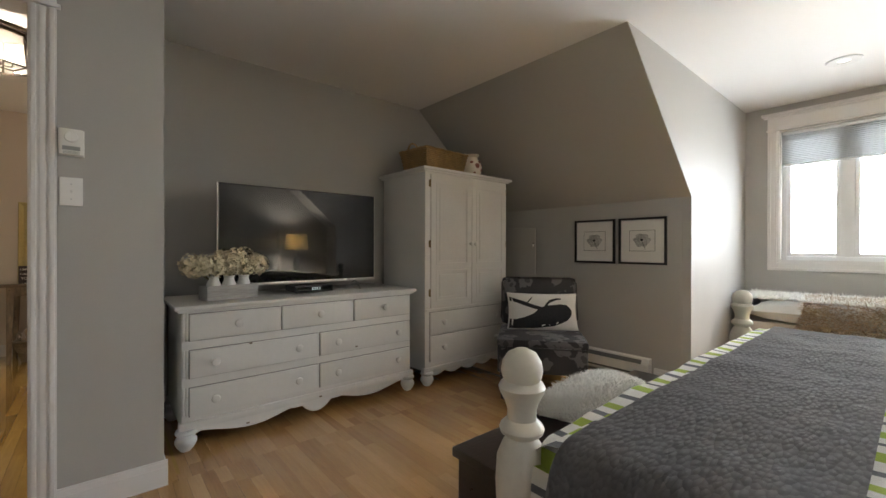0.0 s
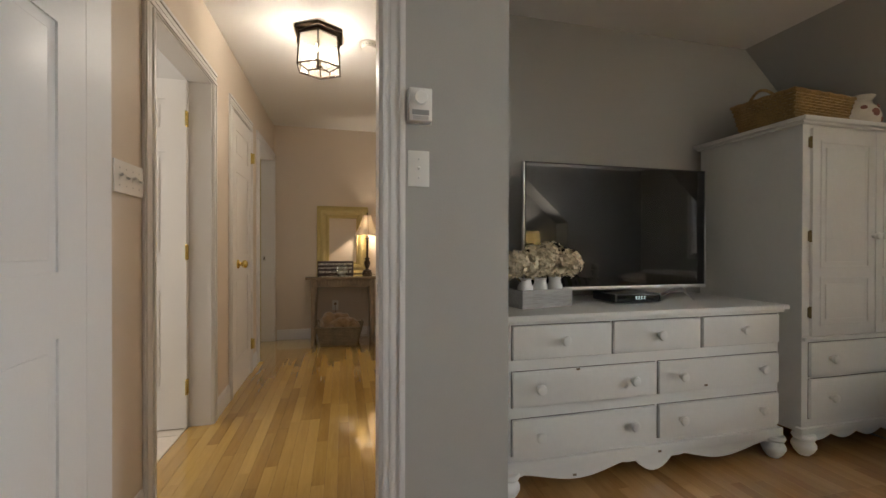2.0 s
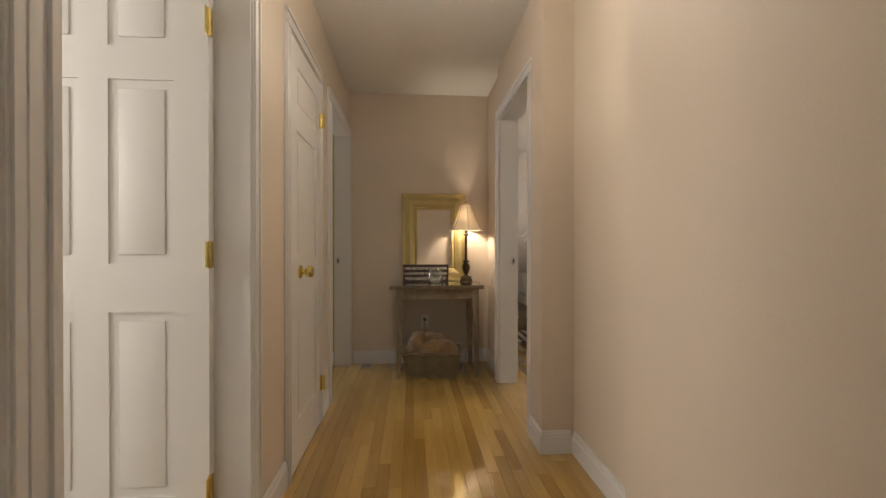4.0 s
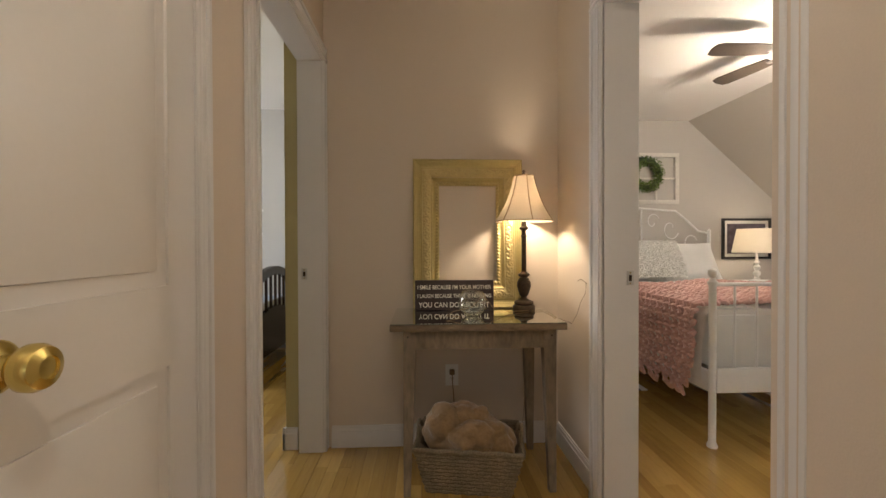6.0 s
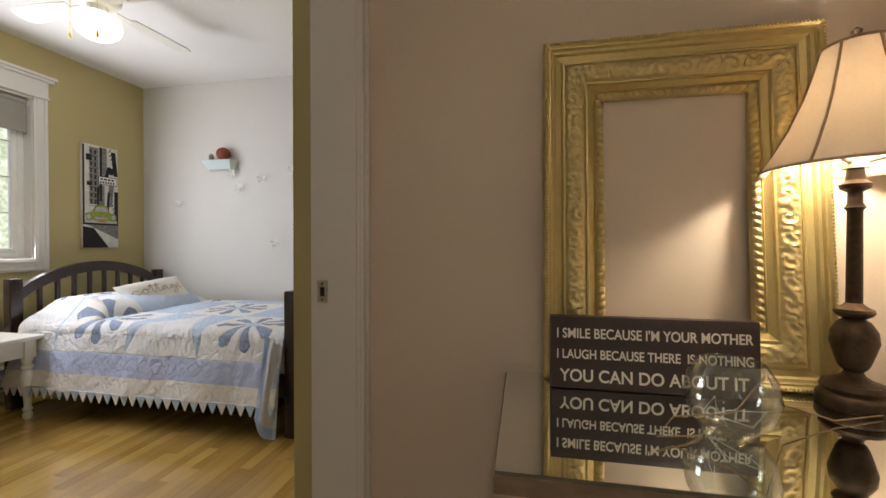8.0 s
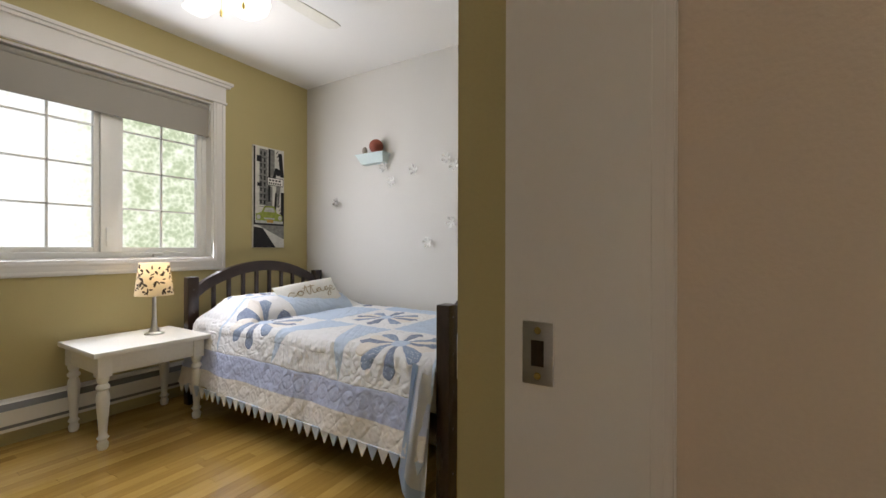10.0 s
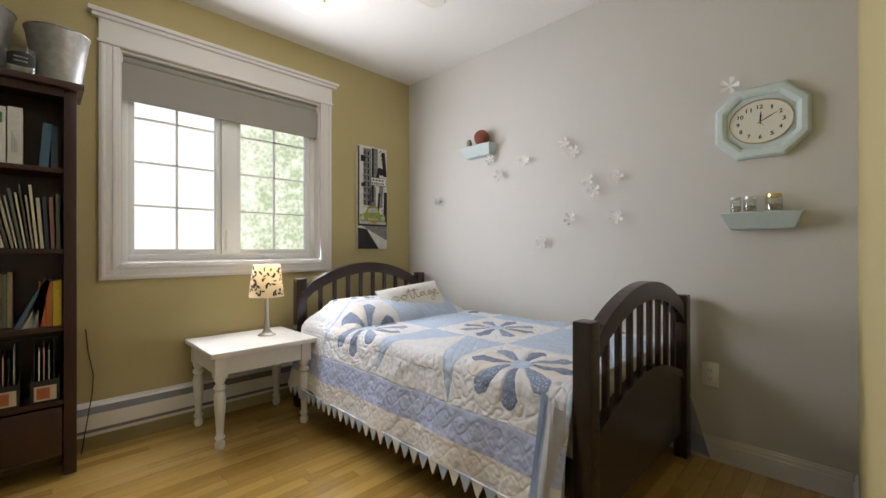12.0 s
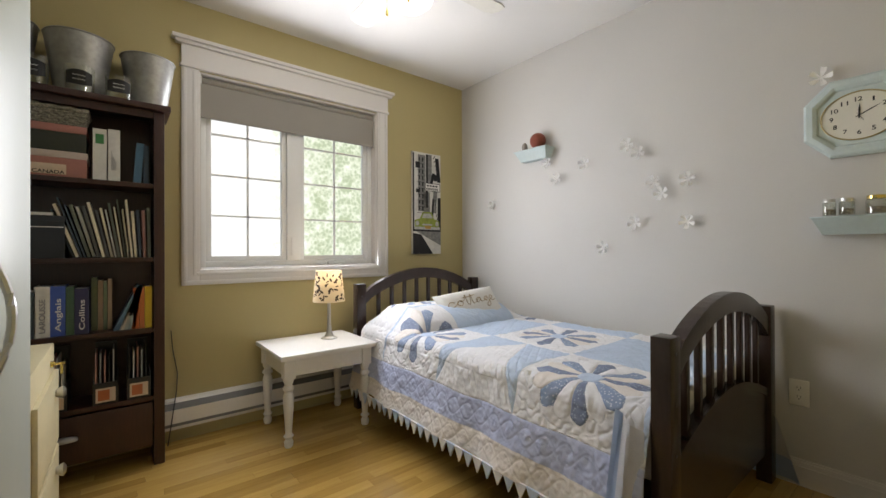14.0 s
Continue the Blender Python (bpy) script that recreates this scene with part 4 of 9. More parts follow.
blot(bm, [(-0.95, -0.88, -0.42), (-0.75, -0.92, -0.48), (-0.5, -0.92, -0.38), (-0.25, -0.92, -0.2), (-0.08, -0.9, 0.08), (0.1, -0.85, 0.22), (0.3, -0.8, 0.25), (0.5, -0.66, 0.3), (0.68, -0.5, 0.28), (0.78, -0.3, 0.12), (0.82, -0.15, 0.02)])
blot(bm, [(-0.95, 0.5, 0.72), (-0.75, 0.38, 0.58), (-0.5, 0.2, 0.42), (-0.25, 0.05, 0.25), (0.0, -0.05, 0.12), (0.15, -0.1, 0.05)])
blot(bm, [(0.02, -0.05, 0.08), (0.1, 0.15, 0.32), (0.2, 0.35, 0.52), (0.38, 0.5, 0.62), (0.52, 0.55, 0.62)])
blot(bm, [(-0.42, 0.3, 0.4), (-0.35, 0.45, 0.55), (-0.28, 0.62, 0.7)])
part("print", bm, INK, t, "dark charcoal printed shape")

# ---- pictures on the knee wall ----
PAPER = mat("mat_board", (0.78, 0.77, 0.74), 0.9, var=0.03, scale=10)
SKETCH = mat("grey_wash_sketch", (0.62, 0.615, 0.6), 0.9, var=0.35, scale=25, fine=90)
FRAMEB = mat("black_wood_frame", (0.014, 0.012, 0.012), 0.35, var=0.1)
for yc, k in ((1.872, 0), (1.448, 1)):
    t = thing("framed_picture", "square black-framed pale botanical drawing with a white mat", "picture", pose(3.509, yc, 1.15, 0, 0, -90), "pair of framed drawings")
    w = 0.195
    solid("frame", [(-w, -0.022, -w, w, -0.001, -w + 0.018), (-w, -0.022, w - 0.018, w, -0.001, w), (-w, -0.022, -w + 0.018, -w + 0.018, -0.001, w - 0.018), (w - 0.018, -0.022, -w + 0.018, w, -0.001, w - 0.018)], FRAMEB, t, bevel=0.002)
    solid("mat_board", [(-w + 0.018, -0.008, -w + 0.018, w - 0.018, -0.003, w - 0.018)], PAPER, t)
    solid("print_border", [(-0.105, -0.0092, -0.085, 0.105, -0.008, 0.09)], FRAMEB, t)
    solid("drawing", [(-0.102, -0.0105, -0.082, 0.102, -0.009, 0.087)], PAPER, t)
    bm = bmesh.new()
    rng = random.Random(20 + k)
    for i in range(6):
        a = i * 1.05 + k
        cx, cz, r = 0.04 * math.cos(a), 0.005 + 0.036 * math.sin(a), 0.026 + 0.008 * rng.random()
        vs = [bm.verts.new((cx + r * math.cos(q) * (1 + 0.2 * math.sin(3 * q)), -0.0115 - i * 0.0002, cz + r * 0.8 * math.sin(q))) for q in [j * math.pi / 9 for j in range(18)]]
        bm.faces.new(vs)
    part("blossom", bm, SKETCH, t, "grey wash of a blossom")
    bm = bmesh.new()
    lathe(bm, [(0.012, 0), (0.008, 0.001)], (0, 0, 0), 12, pose(0.0, -0.0135, 0.008, 90))
    tube(bm, [(0, -0.012, 0), (0.012, -0.012, -0.03), (0.03, -0.012, -0.07)], 0.0016, 5)
    part("stalk", bm, INK, t)

t = thing("cupboard_catch", "small brass catch of the knee wall cupboard", "latch", pose(3.509, 2.553, 1.117, 0, 0, -90))
solid("plate", [(-0.008, -0.006, -0.03, 0.008, 0, 0.03)], BRASS, t, bevel=0.002)
solid("tab", [(-0.005, -0.018, -0.012, 0.005, -0.006, 0.012)], PLATE, t, bevel=0.002)
solid("strap", [(-0.009, -0.008, 0.018, 0.009, -0.005, 0.028)], BLACK, t)

t = thing("access_panel", "greige painted cupboard door in the knee wall", "cupboard door", pose(3.509, 2.8, 0.14, 0, 0, -90))
solid("panel", [(-0.25, -0.006, 0, 0.27, 0, 1.16)], GREIGE, t, bevel=0.002)


# ---- baseboard heater ----
def heater(name, m, length, label, z0=0.0):
    t = thing(name, label, "heater", m)
    bm = bmesh.new()
    prism(bm, [(0.0, z0), (-0.062, z0), (-0.066, z0 + 0.02), (-0.066, z0 + 0.105), (-0.04, z0 + 0.15), (0.0, z0 + 0.156)], 0, length, "x")
    part("casing", bm, mat("heater_enamel", (0.74, 0.72, 0.68), 0.4, var=0.03, scale=6), t)
    for a, b in ((z0 + 0.112, z0 + 0.142), (z0 + 0.018, z0 + 0.034)):
        bm = bmesh.new()
        if a > z0 + 0.1:
            prism(bm, [(-0.0665, a - 0.003), (-0.047, b - 0.002), (-0.043, b - 0.002), (-0.0625, a - 0.003)], 0.16, length - 0.06, "x")
        else:
            box(bm, 0.16, -0.0672, a, length - 0.06, -0.063, b)
        part("grille_slot", bm, mat("heater_slot_grey", (0.16, 0.16, 0.16), 0.5), t, "dark air slot")
    for x in (0.155, length - 0.055):
        solid("end_cap", [(x, -0.0675, z0 + 0.004, x + 0.003, -0.001, z0 + 0.11)], TRIM, t)
    return t


heater("baseboard_heater", pose(3.509, 2.75, 0.03, 0, 0, -90), 1.38, "long white electric baseboard heater under the drawings")

# ---- bed with striped duvet ----
CREAMPAINT = mat("cream_painted_turning", (0.72, 0.69, 0.6), 0.4, var=0.06, scale=8, bump=0.03)
BX0, BX1, BY = 0.74, 2.57, 0.51
t = thing("bed", "wide white painted bed with turned corner posts", "bed")
for x, y in ((BX0, 0.495), (BX1, 0.54)):
    bm = bmesh.new()
    lathe(bm, [(0.035, 0), (0.04, 0.02), (0.045, 0.2), (0.046, 0.5), (0.052, 0.54), (0.055, 0.6), (0.052, 0.65), (0.04, 0.68), (0.03, 0.692), (0.044, 0.702), (0.047, 0.71), (0.044, 0.718), (0.031, 0.73),
               (0.03, 0.748), (0.036, 0.768), (0.046, 0.786), (0.049, 0.797), (0.044, 0.806), (0.037, 0.81), (0.041, 0.818), (0.044, 0.832), (0.041, 0.85), (0.03, 0.868), (0.012, 0.877), (0.001, 0.878)], (x, y, 0), 32)
    part("post", bm, CREAMPAINT, t, "turned cream post with chipped paint", True)
solid("foot_rail", [(BX0 + 0.02, 0.49, 0.3, BX1 - 0.02, 0.53, 0.62)], CREAMPAINT, t, bevel=0.006)
solid("side_rail", [(BX0 - 0.01, -1.9, 0.28, BX0 + 0.025, 0.47, 0.42)], CREAMPAINT, t, bevel=0.005)
solid("side_rail", [(BX1 - 0.025, -1.9, 0.28, BX1 + 0.01, 0.5, 0.42)], CREAMPAINT, t, bevel=0.005)
solid("headboard", [(BX0 - 0.03, -1.98, 0.1, BX1 + 0.03, -1.93, 1.25)], CREAMPAINT, t, bevel=0.015)
for x in (BX0, BX1):
    bm = bmesh.new()
    lathe(bm, [(0.045, 0), (0.045, 1.2), (0.05, 1.25), (0.03, 1.3), (0.045, 1.35), (0.001, 1.4)], (x, -1.95, 0), 20)
    part("head_post", bm, CREAMPAINT, t, smooth=True)
solid("mattress", [(BX0 + 0.04, -1.9, 0.4, BX1 - 0.04, 0.46, 0.66)], PILLOW, t, bevel=0.04)


def cloth_over(bm, x0, x1, y0, y1, top, drop_l, drop_r, nx, ny, rad=0.07, wave=0.006, seed=0, drop_f=0.0, flare=0.05):
    """A sheet laid over a mattress: flat on top, rounded over the sides and down; returns rows of vertices."""
    total = drop_l + (x1 - x0) + drop_r
    grid = []
    for j in range(ny + 1):
        y = y0 + (y1 - y0) * j / ny
        row = []
        for i in range(nx + 1):
            s = total * i / nx
            def side(over, drop):
                if over < rad * 1.57:
                    a = over / rad
                    return rad * math.sin(a), -rad * (1 - math.cos(a))
                return rad + flare * (over - rad * 1.57) / max(drop, 0.01), -rad - (over - rad * 1.57)
            if s < drop_l:
                ox, oz = side(drop_l - s, drop_l)
                x, z = x0 - ox, top + oz
            elif s > total - drop_r:
                ox, oz = side(s - (total - drop_r), drop_r)
                x, z = x1 + ox, top + oz
            else:
                x, z = x0 + s - drop_l, top
            n = noise.noise(Vector((x * 3.1 + seed, y * 3.1, z * 3))) * wave + noise.noise(Vector((x * 11, y * 11 + seed, z * 9))) * wave * 0.4
            side_on = z < top - rad * 0.6
            row.append(bm.verts.new((x + (n * 1.6 if side_on else 0), y, z + (0 if side_on else n))))
        grid.append(row)
    for j in range(ny):
        for i in range(nx):
            bm.faces.new((grid[j][i], grid[j][i + 1], grid[j + 1][i + 1], grid[j + 1][i]))
    return grid


STRIPES = [mat("duvet_white", (0.74, 0.74, 0.7), 0.9, var=0.04, scale=12, fine=240, bump=0.1), mat("duvet_lime", (0.33, 0.43, 0.06), 0.9, var=0.06, scale=12, fine=240, bump=0.1),
           mat("duvet_slate", (0.13, 0.135, 0.15), 0.9, var=0.06, scale=12, fine=240, bump=0.1)]
t = thing("duvet", "white duvet with lime green and slate grey stripes, on the bed", "duvet")
bm = bmesh.new()
g = cloth_over(bm, BX0 + 0.06, BX1 - 0.06, -1.3, 0.46, 0.70, 0.34, 0.34, 300, 40, seed=3, wave=0.012)
bm.faces.ensure_lookup_table()
PAT = [(0.05, 0), (0.022, 2), (0.05, 0), (0.042, 1), (0.042, 0), (0.02, 2), (0.03, 0), (0.035, 1)]
span = sum(p[0] for p in PAT)
total = 0.68 + BX1 - BX0 - 0.12
for j in range(40):
    for i in range(300):
        s = (total * (i + 0.5) / 300) % span
        for w, k in PAT:
            if s < w:
                break
            s -= w
        bm.faces[j * 300 + i].material_index = k
part("cover", bm, STRIPES, t, smooth=True)
bm = bmesh.new()
g2 = []
for i in range(121):
    x = BX0 - 0.005 + (BX1 - BX0 + 0.01) * i / 120
    row = []
    for k in range(9):
        a = min(k, 4) / 4 * math.pi / 2
        y = 0.4 + 0.075 * math.sin(a) + (0.004 * math.sin(x * 30) if k > 3 else 0)
        z = 0.703 - 0.075 * (1 - math.cos(a)) - max(0, k - 4) * 0.03
        row.append(bm.verts.new((x, y, z)))
    g2.append(row)
for i in range(120):
    s = (0.34 + (BX1 - BX0) * (i + 0.5) / 120) % span
    for w, kk in PAT:
        if s < w:
            break
        s -= w
    for k in range(8):
        f = bm.faces.new((g2[i][k], g2[i + 1][k], g2[i + 1][k + 1], g2[i][k + 1]))
        f.material_index = kk
part("foot_end", bm, STRIPES, t, smooth=True)
def quilted(name, color, s):
    m = mat(name, color, 0.85, var=0.1, scale=10, fine=180, bump=0.05)
    n, l = m.node_tree.nodes, m.node_tree.links
    co, vo = n.new("ShaderNodeTexCoord"), n.new("ShaderNodeTexVoronoi")
    mp = n.new("ShaderNodeMapping")
    mp.inputs["Scale"].default_value = (s * 0.55, s * 1.5, s)
    vo.inputs["Scale"].default_value = 1.0
    l.new(co.outputs["Object"], mp.inputs[0])
    l.new(mp.outputs[0], vo.inputs[0])
    bp = n.new("ShaderNodeBump")
    bp.invert = True
    bp.inputs["Strength"].default_value, bp.inputs["Distance"].default_value = 0.9, 0.005
    l.new(vo.outputs["Distance"], bp.inputs["Height"])
    l.new(bp.outputs[0], n["Principled BSDF"].inputs["Normal"])
    return m


t = thing("bed_throw", "dark grey puckered throw across the foot of the bed", "throw blanket")
bm = bmesh.new()
g = cloth_over(bm, BX0 + 0.02, BX1 - 0.16, 0.0, 0.385, 0.728, 0.42, 0.1, 140, 40, rad=0.09, wave=0.012, seed=9)
bmesh.ops.solidify(bm, geom=bm.faces[:], thickness=-0.01)
part("cloth", bm, quilted("charcoal_puckered_cloth", (0.2, 0.193, 0.2), 72), t, smooth=True)

for k, (x, y) in enumerate(((1.2, -1.6), (2.1, -1.6))):
    t = thing("pillow", "white bed pillow against the headboard", "pillow", pose(x, y, 0.86, 60, 0, 0), "bed pillows")
    bm = bmesh.new()
    puffed(bm, 0.7, 0.45, 0.18, 12)
    part("cover", bm, PILLOW, t, smooth=True)

# ---- bench at the foot of the bed with a sheepskin ----
ESPRESSO = mat("espresso_wood", (0.022, 0.012, 0.01), 0.3, var=0.25, scale=6, fine=40, bump=0.05, stretch=(0.5, 4, 4))
t = thing("blanket_chest", "dark wooden chest at the foot of the bed", "chest")
solid("body", [(0.98, 0.6, 0.0, 2.3, 0.955, 0.385)], ESPRESSO, t, bevel=0.008)
solid("lid", [(0.965, 0.585, 0.388, 2.315, 0.97, 0.42)], ESPRESSO, t, bevel=0.006)


def fur(name, label, pts, material, count, length, seed, thick=0.0035, droop=0.5):
    """A hide of tapered hair tufts growing from a patch; pts(rng) gives a root and its outward normal."""
    t = thing(name, label, "sheepskin")
    rng = random.Random(seed)
    verts, faces = [], []
    for _ in range(count):
        p, nrm = pts(rng)
        d = (nrm + Vector((rng.gauss(0, 0.5), rng.gauss(0, 0.5), rng.gauss(0, 0.3)))).normalized()
        ln = length * rng.uniform(0.6, 1.2)
        s = d.cross(Vector((rng.gauss(0, 1), rng.gauss(0, 1), rng.gauss(0, 1)))).normalized() * thick
        u = d.cross(s).normalized() * thick
        q = p + d * ln * 0.55
        e = q + (d + Vector((0, 0, -droop)) + Vector((rng.gauss(0, 0.4), rng.gauss(0, 0.4), 0)) * 0.5).normalized() * ln * 0.5
        i = len(verts)
        verts += [p - s, p + s, p + u, q - s * 0.8, q + s * 0.8, q + u * 0.8, e]
        faces += [(i, i + 1, i + 4, i + 3), (i + 1, i + 2, i + 5, i + 4), (i + 2, i, i + 3, i + 5), (i + 3, i + 4, i + 6), (i + 4, i + 5, i + 6), (i + 5, i + 3, i + 6)]
    me = bpy.data.meshes.new("fleece")
    me.from_pydata(verts, [], faces)
    me.materials.append(material)
    ob = new("fleece", me)
    ob.parent = t
    tagged(ob, kind="stuff")
    return t


FURW = mat("ivory_fur", (0.93, 0.92, 0.88), 0.9, var=0.02, scale=10, bump=0.0, island=0.04, sheen=0.5)


def pelt(rng):
    a, r = rng.random() * 2 * math.pi, math.sqrt(rng.random())
    x, y = 1.74 + 0.34 * r * math.cos(a) * (1 + 0.08 * math.sin(3 * a)), 0.9 + 0.3 * r * math.sin(a) * (1 + 0.08 * math.cos(5 * a))
    if y > 0.985:
        over = y - 0.985
        return Vector((x, 0.985 + 0.012, 0.425 - over)), Vector((0, 1, 0.3))
    return Vector((x, y, 0.425 + 0.055 * (1 - r * r))), Vector((0.3 * math.cos(a) * r, 0.3 * math.sin(a) * r, 1))


s = fur("sheepskin", "shaggy ivory sheepskin over the dark chest", pelt, FURW, 30000, 0.036, 5, 0.0024, 0.5)
bm = bmesh.new()
rings = []
for k in range(7):
    r = k / 6
    rings.append([bm.verts.new((1.74 + 0.33 * r * math.cos(a), min(0.9 + 0.29 * r * math.sin(a), 0.99), 0.424 + 0.055 * (1 - r * r) - max(0, 0.9 + 0.29 * r * math.sin(a) - 0.985))) for a in [i * math.pi / 16 for i in range(32)]])
for a, b in zip(rings, rings[1:]):
    for i in range(32):
        bm.faces.new((a[i], a[(i + 1) % 32], b[(i + 1) % 32], b[i]))
part("hide", bm, FURW, s, smooth=True)

# ---- dormer bench ----
t = thing("window_bench", "upholstered bench with dark ends under the dormer window", "bench")
solid("base", [(4.42, -1.5, 0.08, 4.95, 1.02, 0.46)], mat("beige_bench_cloth", (0.5, 0.44, 0.36), 0.9, var=0.06, scale=8, fine=200, bump=0.1), t, bevel=0.02)
bm = bmesh.new()
puffed(bm, 0.58, 2.5, 0.22, 16, 0.35, m=pose(4.68, -0.24, 0.55))
part("cushion", bm, PILLOW, t, smooth=True)
bm = bmesh.new()
tube(bm, [(4.42, 1.0, 0.56), (4.95, 1.0, 0.56)], 0.055, 16)
part("bolster", bm, BLACK, t, "black bolster end", True)
FURB = mat("tan_fur", (0.5, 0.38, 0.26), 0.9, var=0.15, scale=10, bump=0.0, island=0.2, sheen=0.3)


def bench_pelt(rng):
    y = rng.uniform(-0.75, 0.55)
    s = rng.uniform(0.2, 0.85)
    if s < 0.42:
        return Vector((4.88 - s, y, 0.655)), Vector((-0.2, 0, 1))
    return Vector((4.41 - 0.02, y - (s - 0.42) * 0.1 * math.sin(y * 9), 0.65 - (s - 0.42) * (0.75 + 0.25 * math.sin(y * 8)))), Vector((-1, 0, 0.2))


fur("sheepskin", "tan shaggy sheepskin hanging over the window bench", bench_pelt, FURB, 9000, 0.06, 6)


def bench_pelt_white(rng):
    return Vector((4.42 + 0.5 * rng.random(), rng.uniform(-0.9, 0.99), 0.655)), Vector((-0.4, 0, 1))


fur("sheepskin", "ivory shaggy sheepskin on the window bench", bench_pelt_white, FURW, 9000, 0.06, 7)

# ---- nightstand and lamp beside the bed ----
t = thing("nightstand", "white bedside table beside the wide bed", "nightstand", pose(2.85, -1.6, 0))
solid("top", [(-0.24, -0.2, 0.6, 0.24, 0.2, 0.63)], WORN, t, bevel=0.005)
solid("body", [(-0.22, -0.18, 0.35, 0.22, 0.18, 0.6)], WORN, t, bevel=0.004)
for x in (-0.2, 0.2):
    for y in (-0.16, 0.16):
        bm = bmesh.new()
        lathe(bm, [(0.018, 0), (0.026, 0.35)], (x, y, 0), 12)
        part("leg", bm, WORN, t, smooth=True)
t = thing("table_lamp", "bedside lamp with a pale drum shade, lit", "lamp", pose(2.72, -1.5, 0.63))
bm = bmesh.new()
lathe(bm, [(0.08, 0), (0.08, 0.015), (0.03, 0.04), (0.055, 0.15), (0.05, 0.25), (0.012, 0.33), (0.01, 0.45)], (0, 0, 0), 20)
part("base", bm, STEEL, t, smooth=True)
bm = bmesh.new()
lathe(bm, [(0.2, 0.42), (0.17, 0.69), (0.167, 0.69), (0.197, 0.42), (0.2, 0.42)], (0, 0, 0), 32, caps=False)
part("shade", bm, translucent("shade_cream_linen", (0.8, 0.66, 0.42), 0.5), t, smooth=True)


# ---- windows ----
def window(name, m, w, h, cols, rows, label, casing=0.085, fixed=None, thick=0.14):
    """Seen from the room along local +y, the opening's lower left corner at the origin; two sashes with bars."""
    t = thing(name, label, "window", m, kind="structure")
    solid("liner", [(0, 0, 0, 0.012, thick, h), (w - 0.012, 0, 0, w, thick, h), (0.012, 0, 0, w - 0.012, thick, 0.012), (0.012, 0, h - 0.012, w - 0.012, thick, h)], TRIM, t)
    bm = bmesh.new()
    for a in ((-casing, -0.018, -casing, 0.004, -0.001, h + 0.004), (w - 0.004, -0.018, -casing, w + casing, -0.001, h + 0.004), (0.004, -0.018, -casing, w - 0.004, -0.001, 0.004)):
        box(bm, *a, bevel=0.003)
    for a in ((-casing + 0.008, -0.024, -casing + 0.008, -casing + 0.026, -0.016, h), (w + casing - 0.026, -0.024, -casing + 0.008, w + casing - 0.008, -0.016, h), (-casing + 0.026, -0.024, -casing + 0.008, w + casing - 0.026, -0.016, -casing + 0.026),
              (-0.03, -0.022, -0.03, -0.012, -0.016, h), (w + 0.012, -0.022, -0.03, w + 0.03, -0.016, h), (-0.012, -0.022, -0.03, w + 0.012, -0.016, -0.012)):
        box(bm, *a, bevel=0.002)
    part("casing", bm, TRIM, t, smooth=True)
    bm = bmesh.new()
    box(bm, -casing - 0.008, -0.028, h + 0.004, w + casing + 0.008, -0.001, h + 0.022, bevel=0.004)
    box(bm, -casing, -0.022, h + 0.022, w + casing, -0.001, h + 0.13)
    box(bm, -casing - 0.03, -0.04, h + 0.13, w + casing + 0.03, -0.001, h + 0.15, bevel=0.005)
    box(bm, -casing - 0.045, -0.052, h + 0.15, w + casing + 0.045, -0.001, h + 0.172, bevel=0.004)
    part("head_casing", bm, TRIM, t, smooth=True)
    f = 0.035
    y0, y1 = thick * 0.45, thick * 0.45 + 0.05
    solid("outer_frame", [(0.012, y0, 0.012, 0.012 + f, y1, h - 0.012), (w - 0.012 - f, y0, 0.012, w - 0.012, y1, h - 0.012), (0.012 + f, y0, 0.012, w - 0.012 - f, y1, 0.012 + f), (0.012 + f, y0, h - 0.012 - f, w - 0.012 - f, y1, h - 0.012)], VINYL, t, bevel=0.002)
    mid = w * 0.48 if fixed is None else fixed
    solid("mullion", [(mid - 0.045, y0 - 0.01, 0.013 + f, mid + 0.045, y1, h - 0.013 - f)], VINYL, t, bevel=0.003)
    for s0, s1 in ((0.012 + f, mid - 0.045), (mid + 0.045, w - 0.012 - f)):
        z0, z1 = 0.013 + f, h - 0.013 - f
        sf = 0.03
        sash = solid("sash", [(s0, y0 + 0.008, z0, s0 + sf, y1 - 0.004, z1), (s1 - sf, y0 + 0.008, z0, s1, y1 - 0.004, z1), (s0 + sf, y0 + 0.008, z0, s1 - sf, y1 - 0.004, z0 + sf), (s0 + sf, y0 + 0.008, z1 - sf, s1 - sf, y1 - 0.004, z1)], VINYL, t, bevel=0.002)
        gl = solid("pane", [(s0 + sf, y0 + 0.024, z0 + sf, s1 - sf, y0 + 0.028, z1 - sf)], CLEAR, sash)
        gl.visible_shadow = False
        for c in range(1, cols):
            x = s0 + sf + (s1 - s0 - 2 * sf) * c / cols
            solid("glazing_bar", [(x - 0.0055, y0 + 0.018, z0 + sf, x + 0.0055, y0 + 0.034, z1 - sf)], VINYL, sash)
        for r in range(1, rows):
            z = z0 + sf + (z1 - z0 - 2 * sf) * r / rows
            solid("glazing_bar", [(s0 + sf, y0 + 0.018, z - 0.0055, s1 - sf, y0 + 0.034, z + 0.0055)], VINYL, sash)
    return t


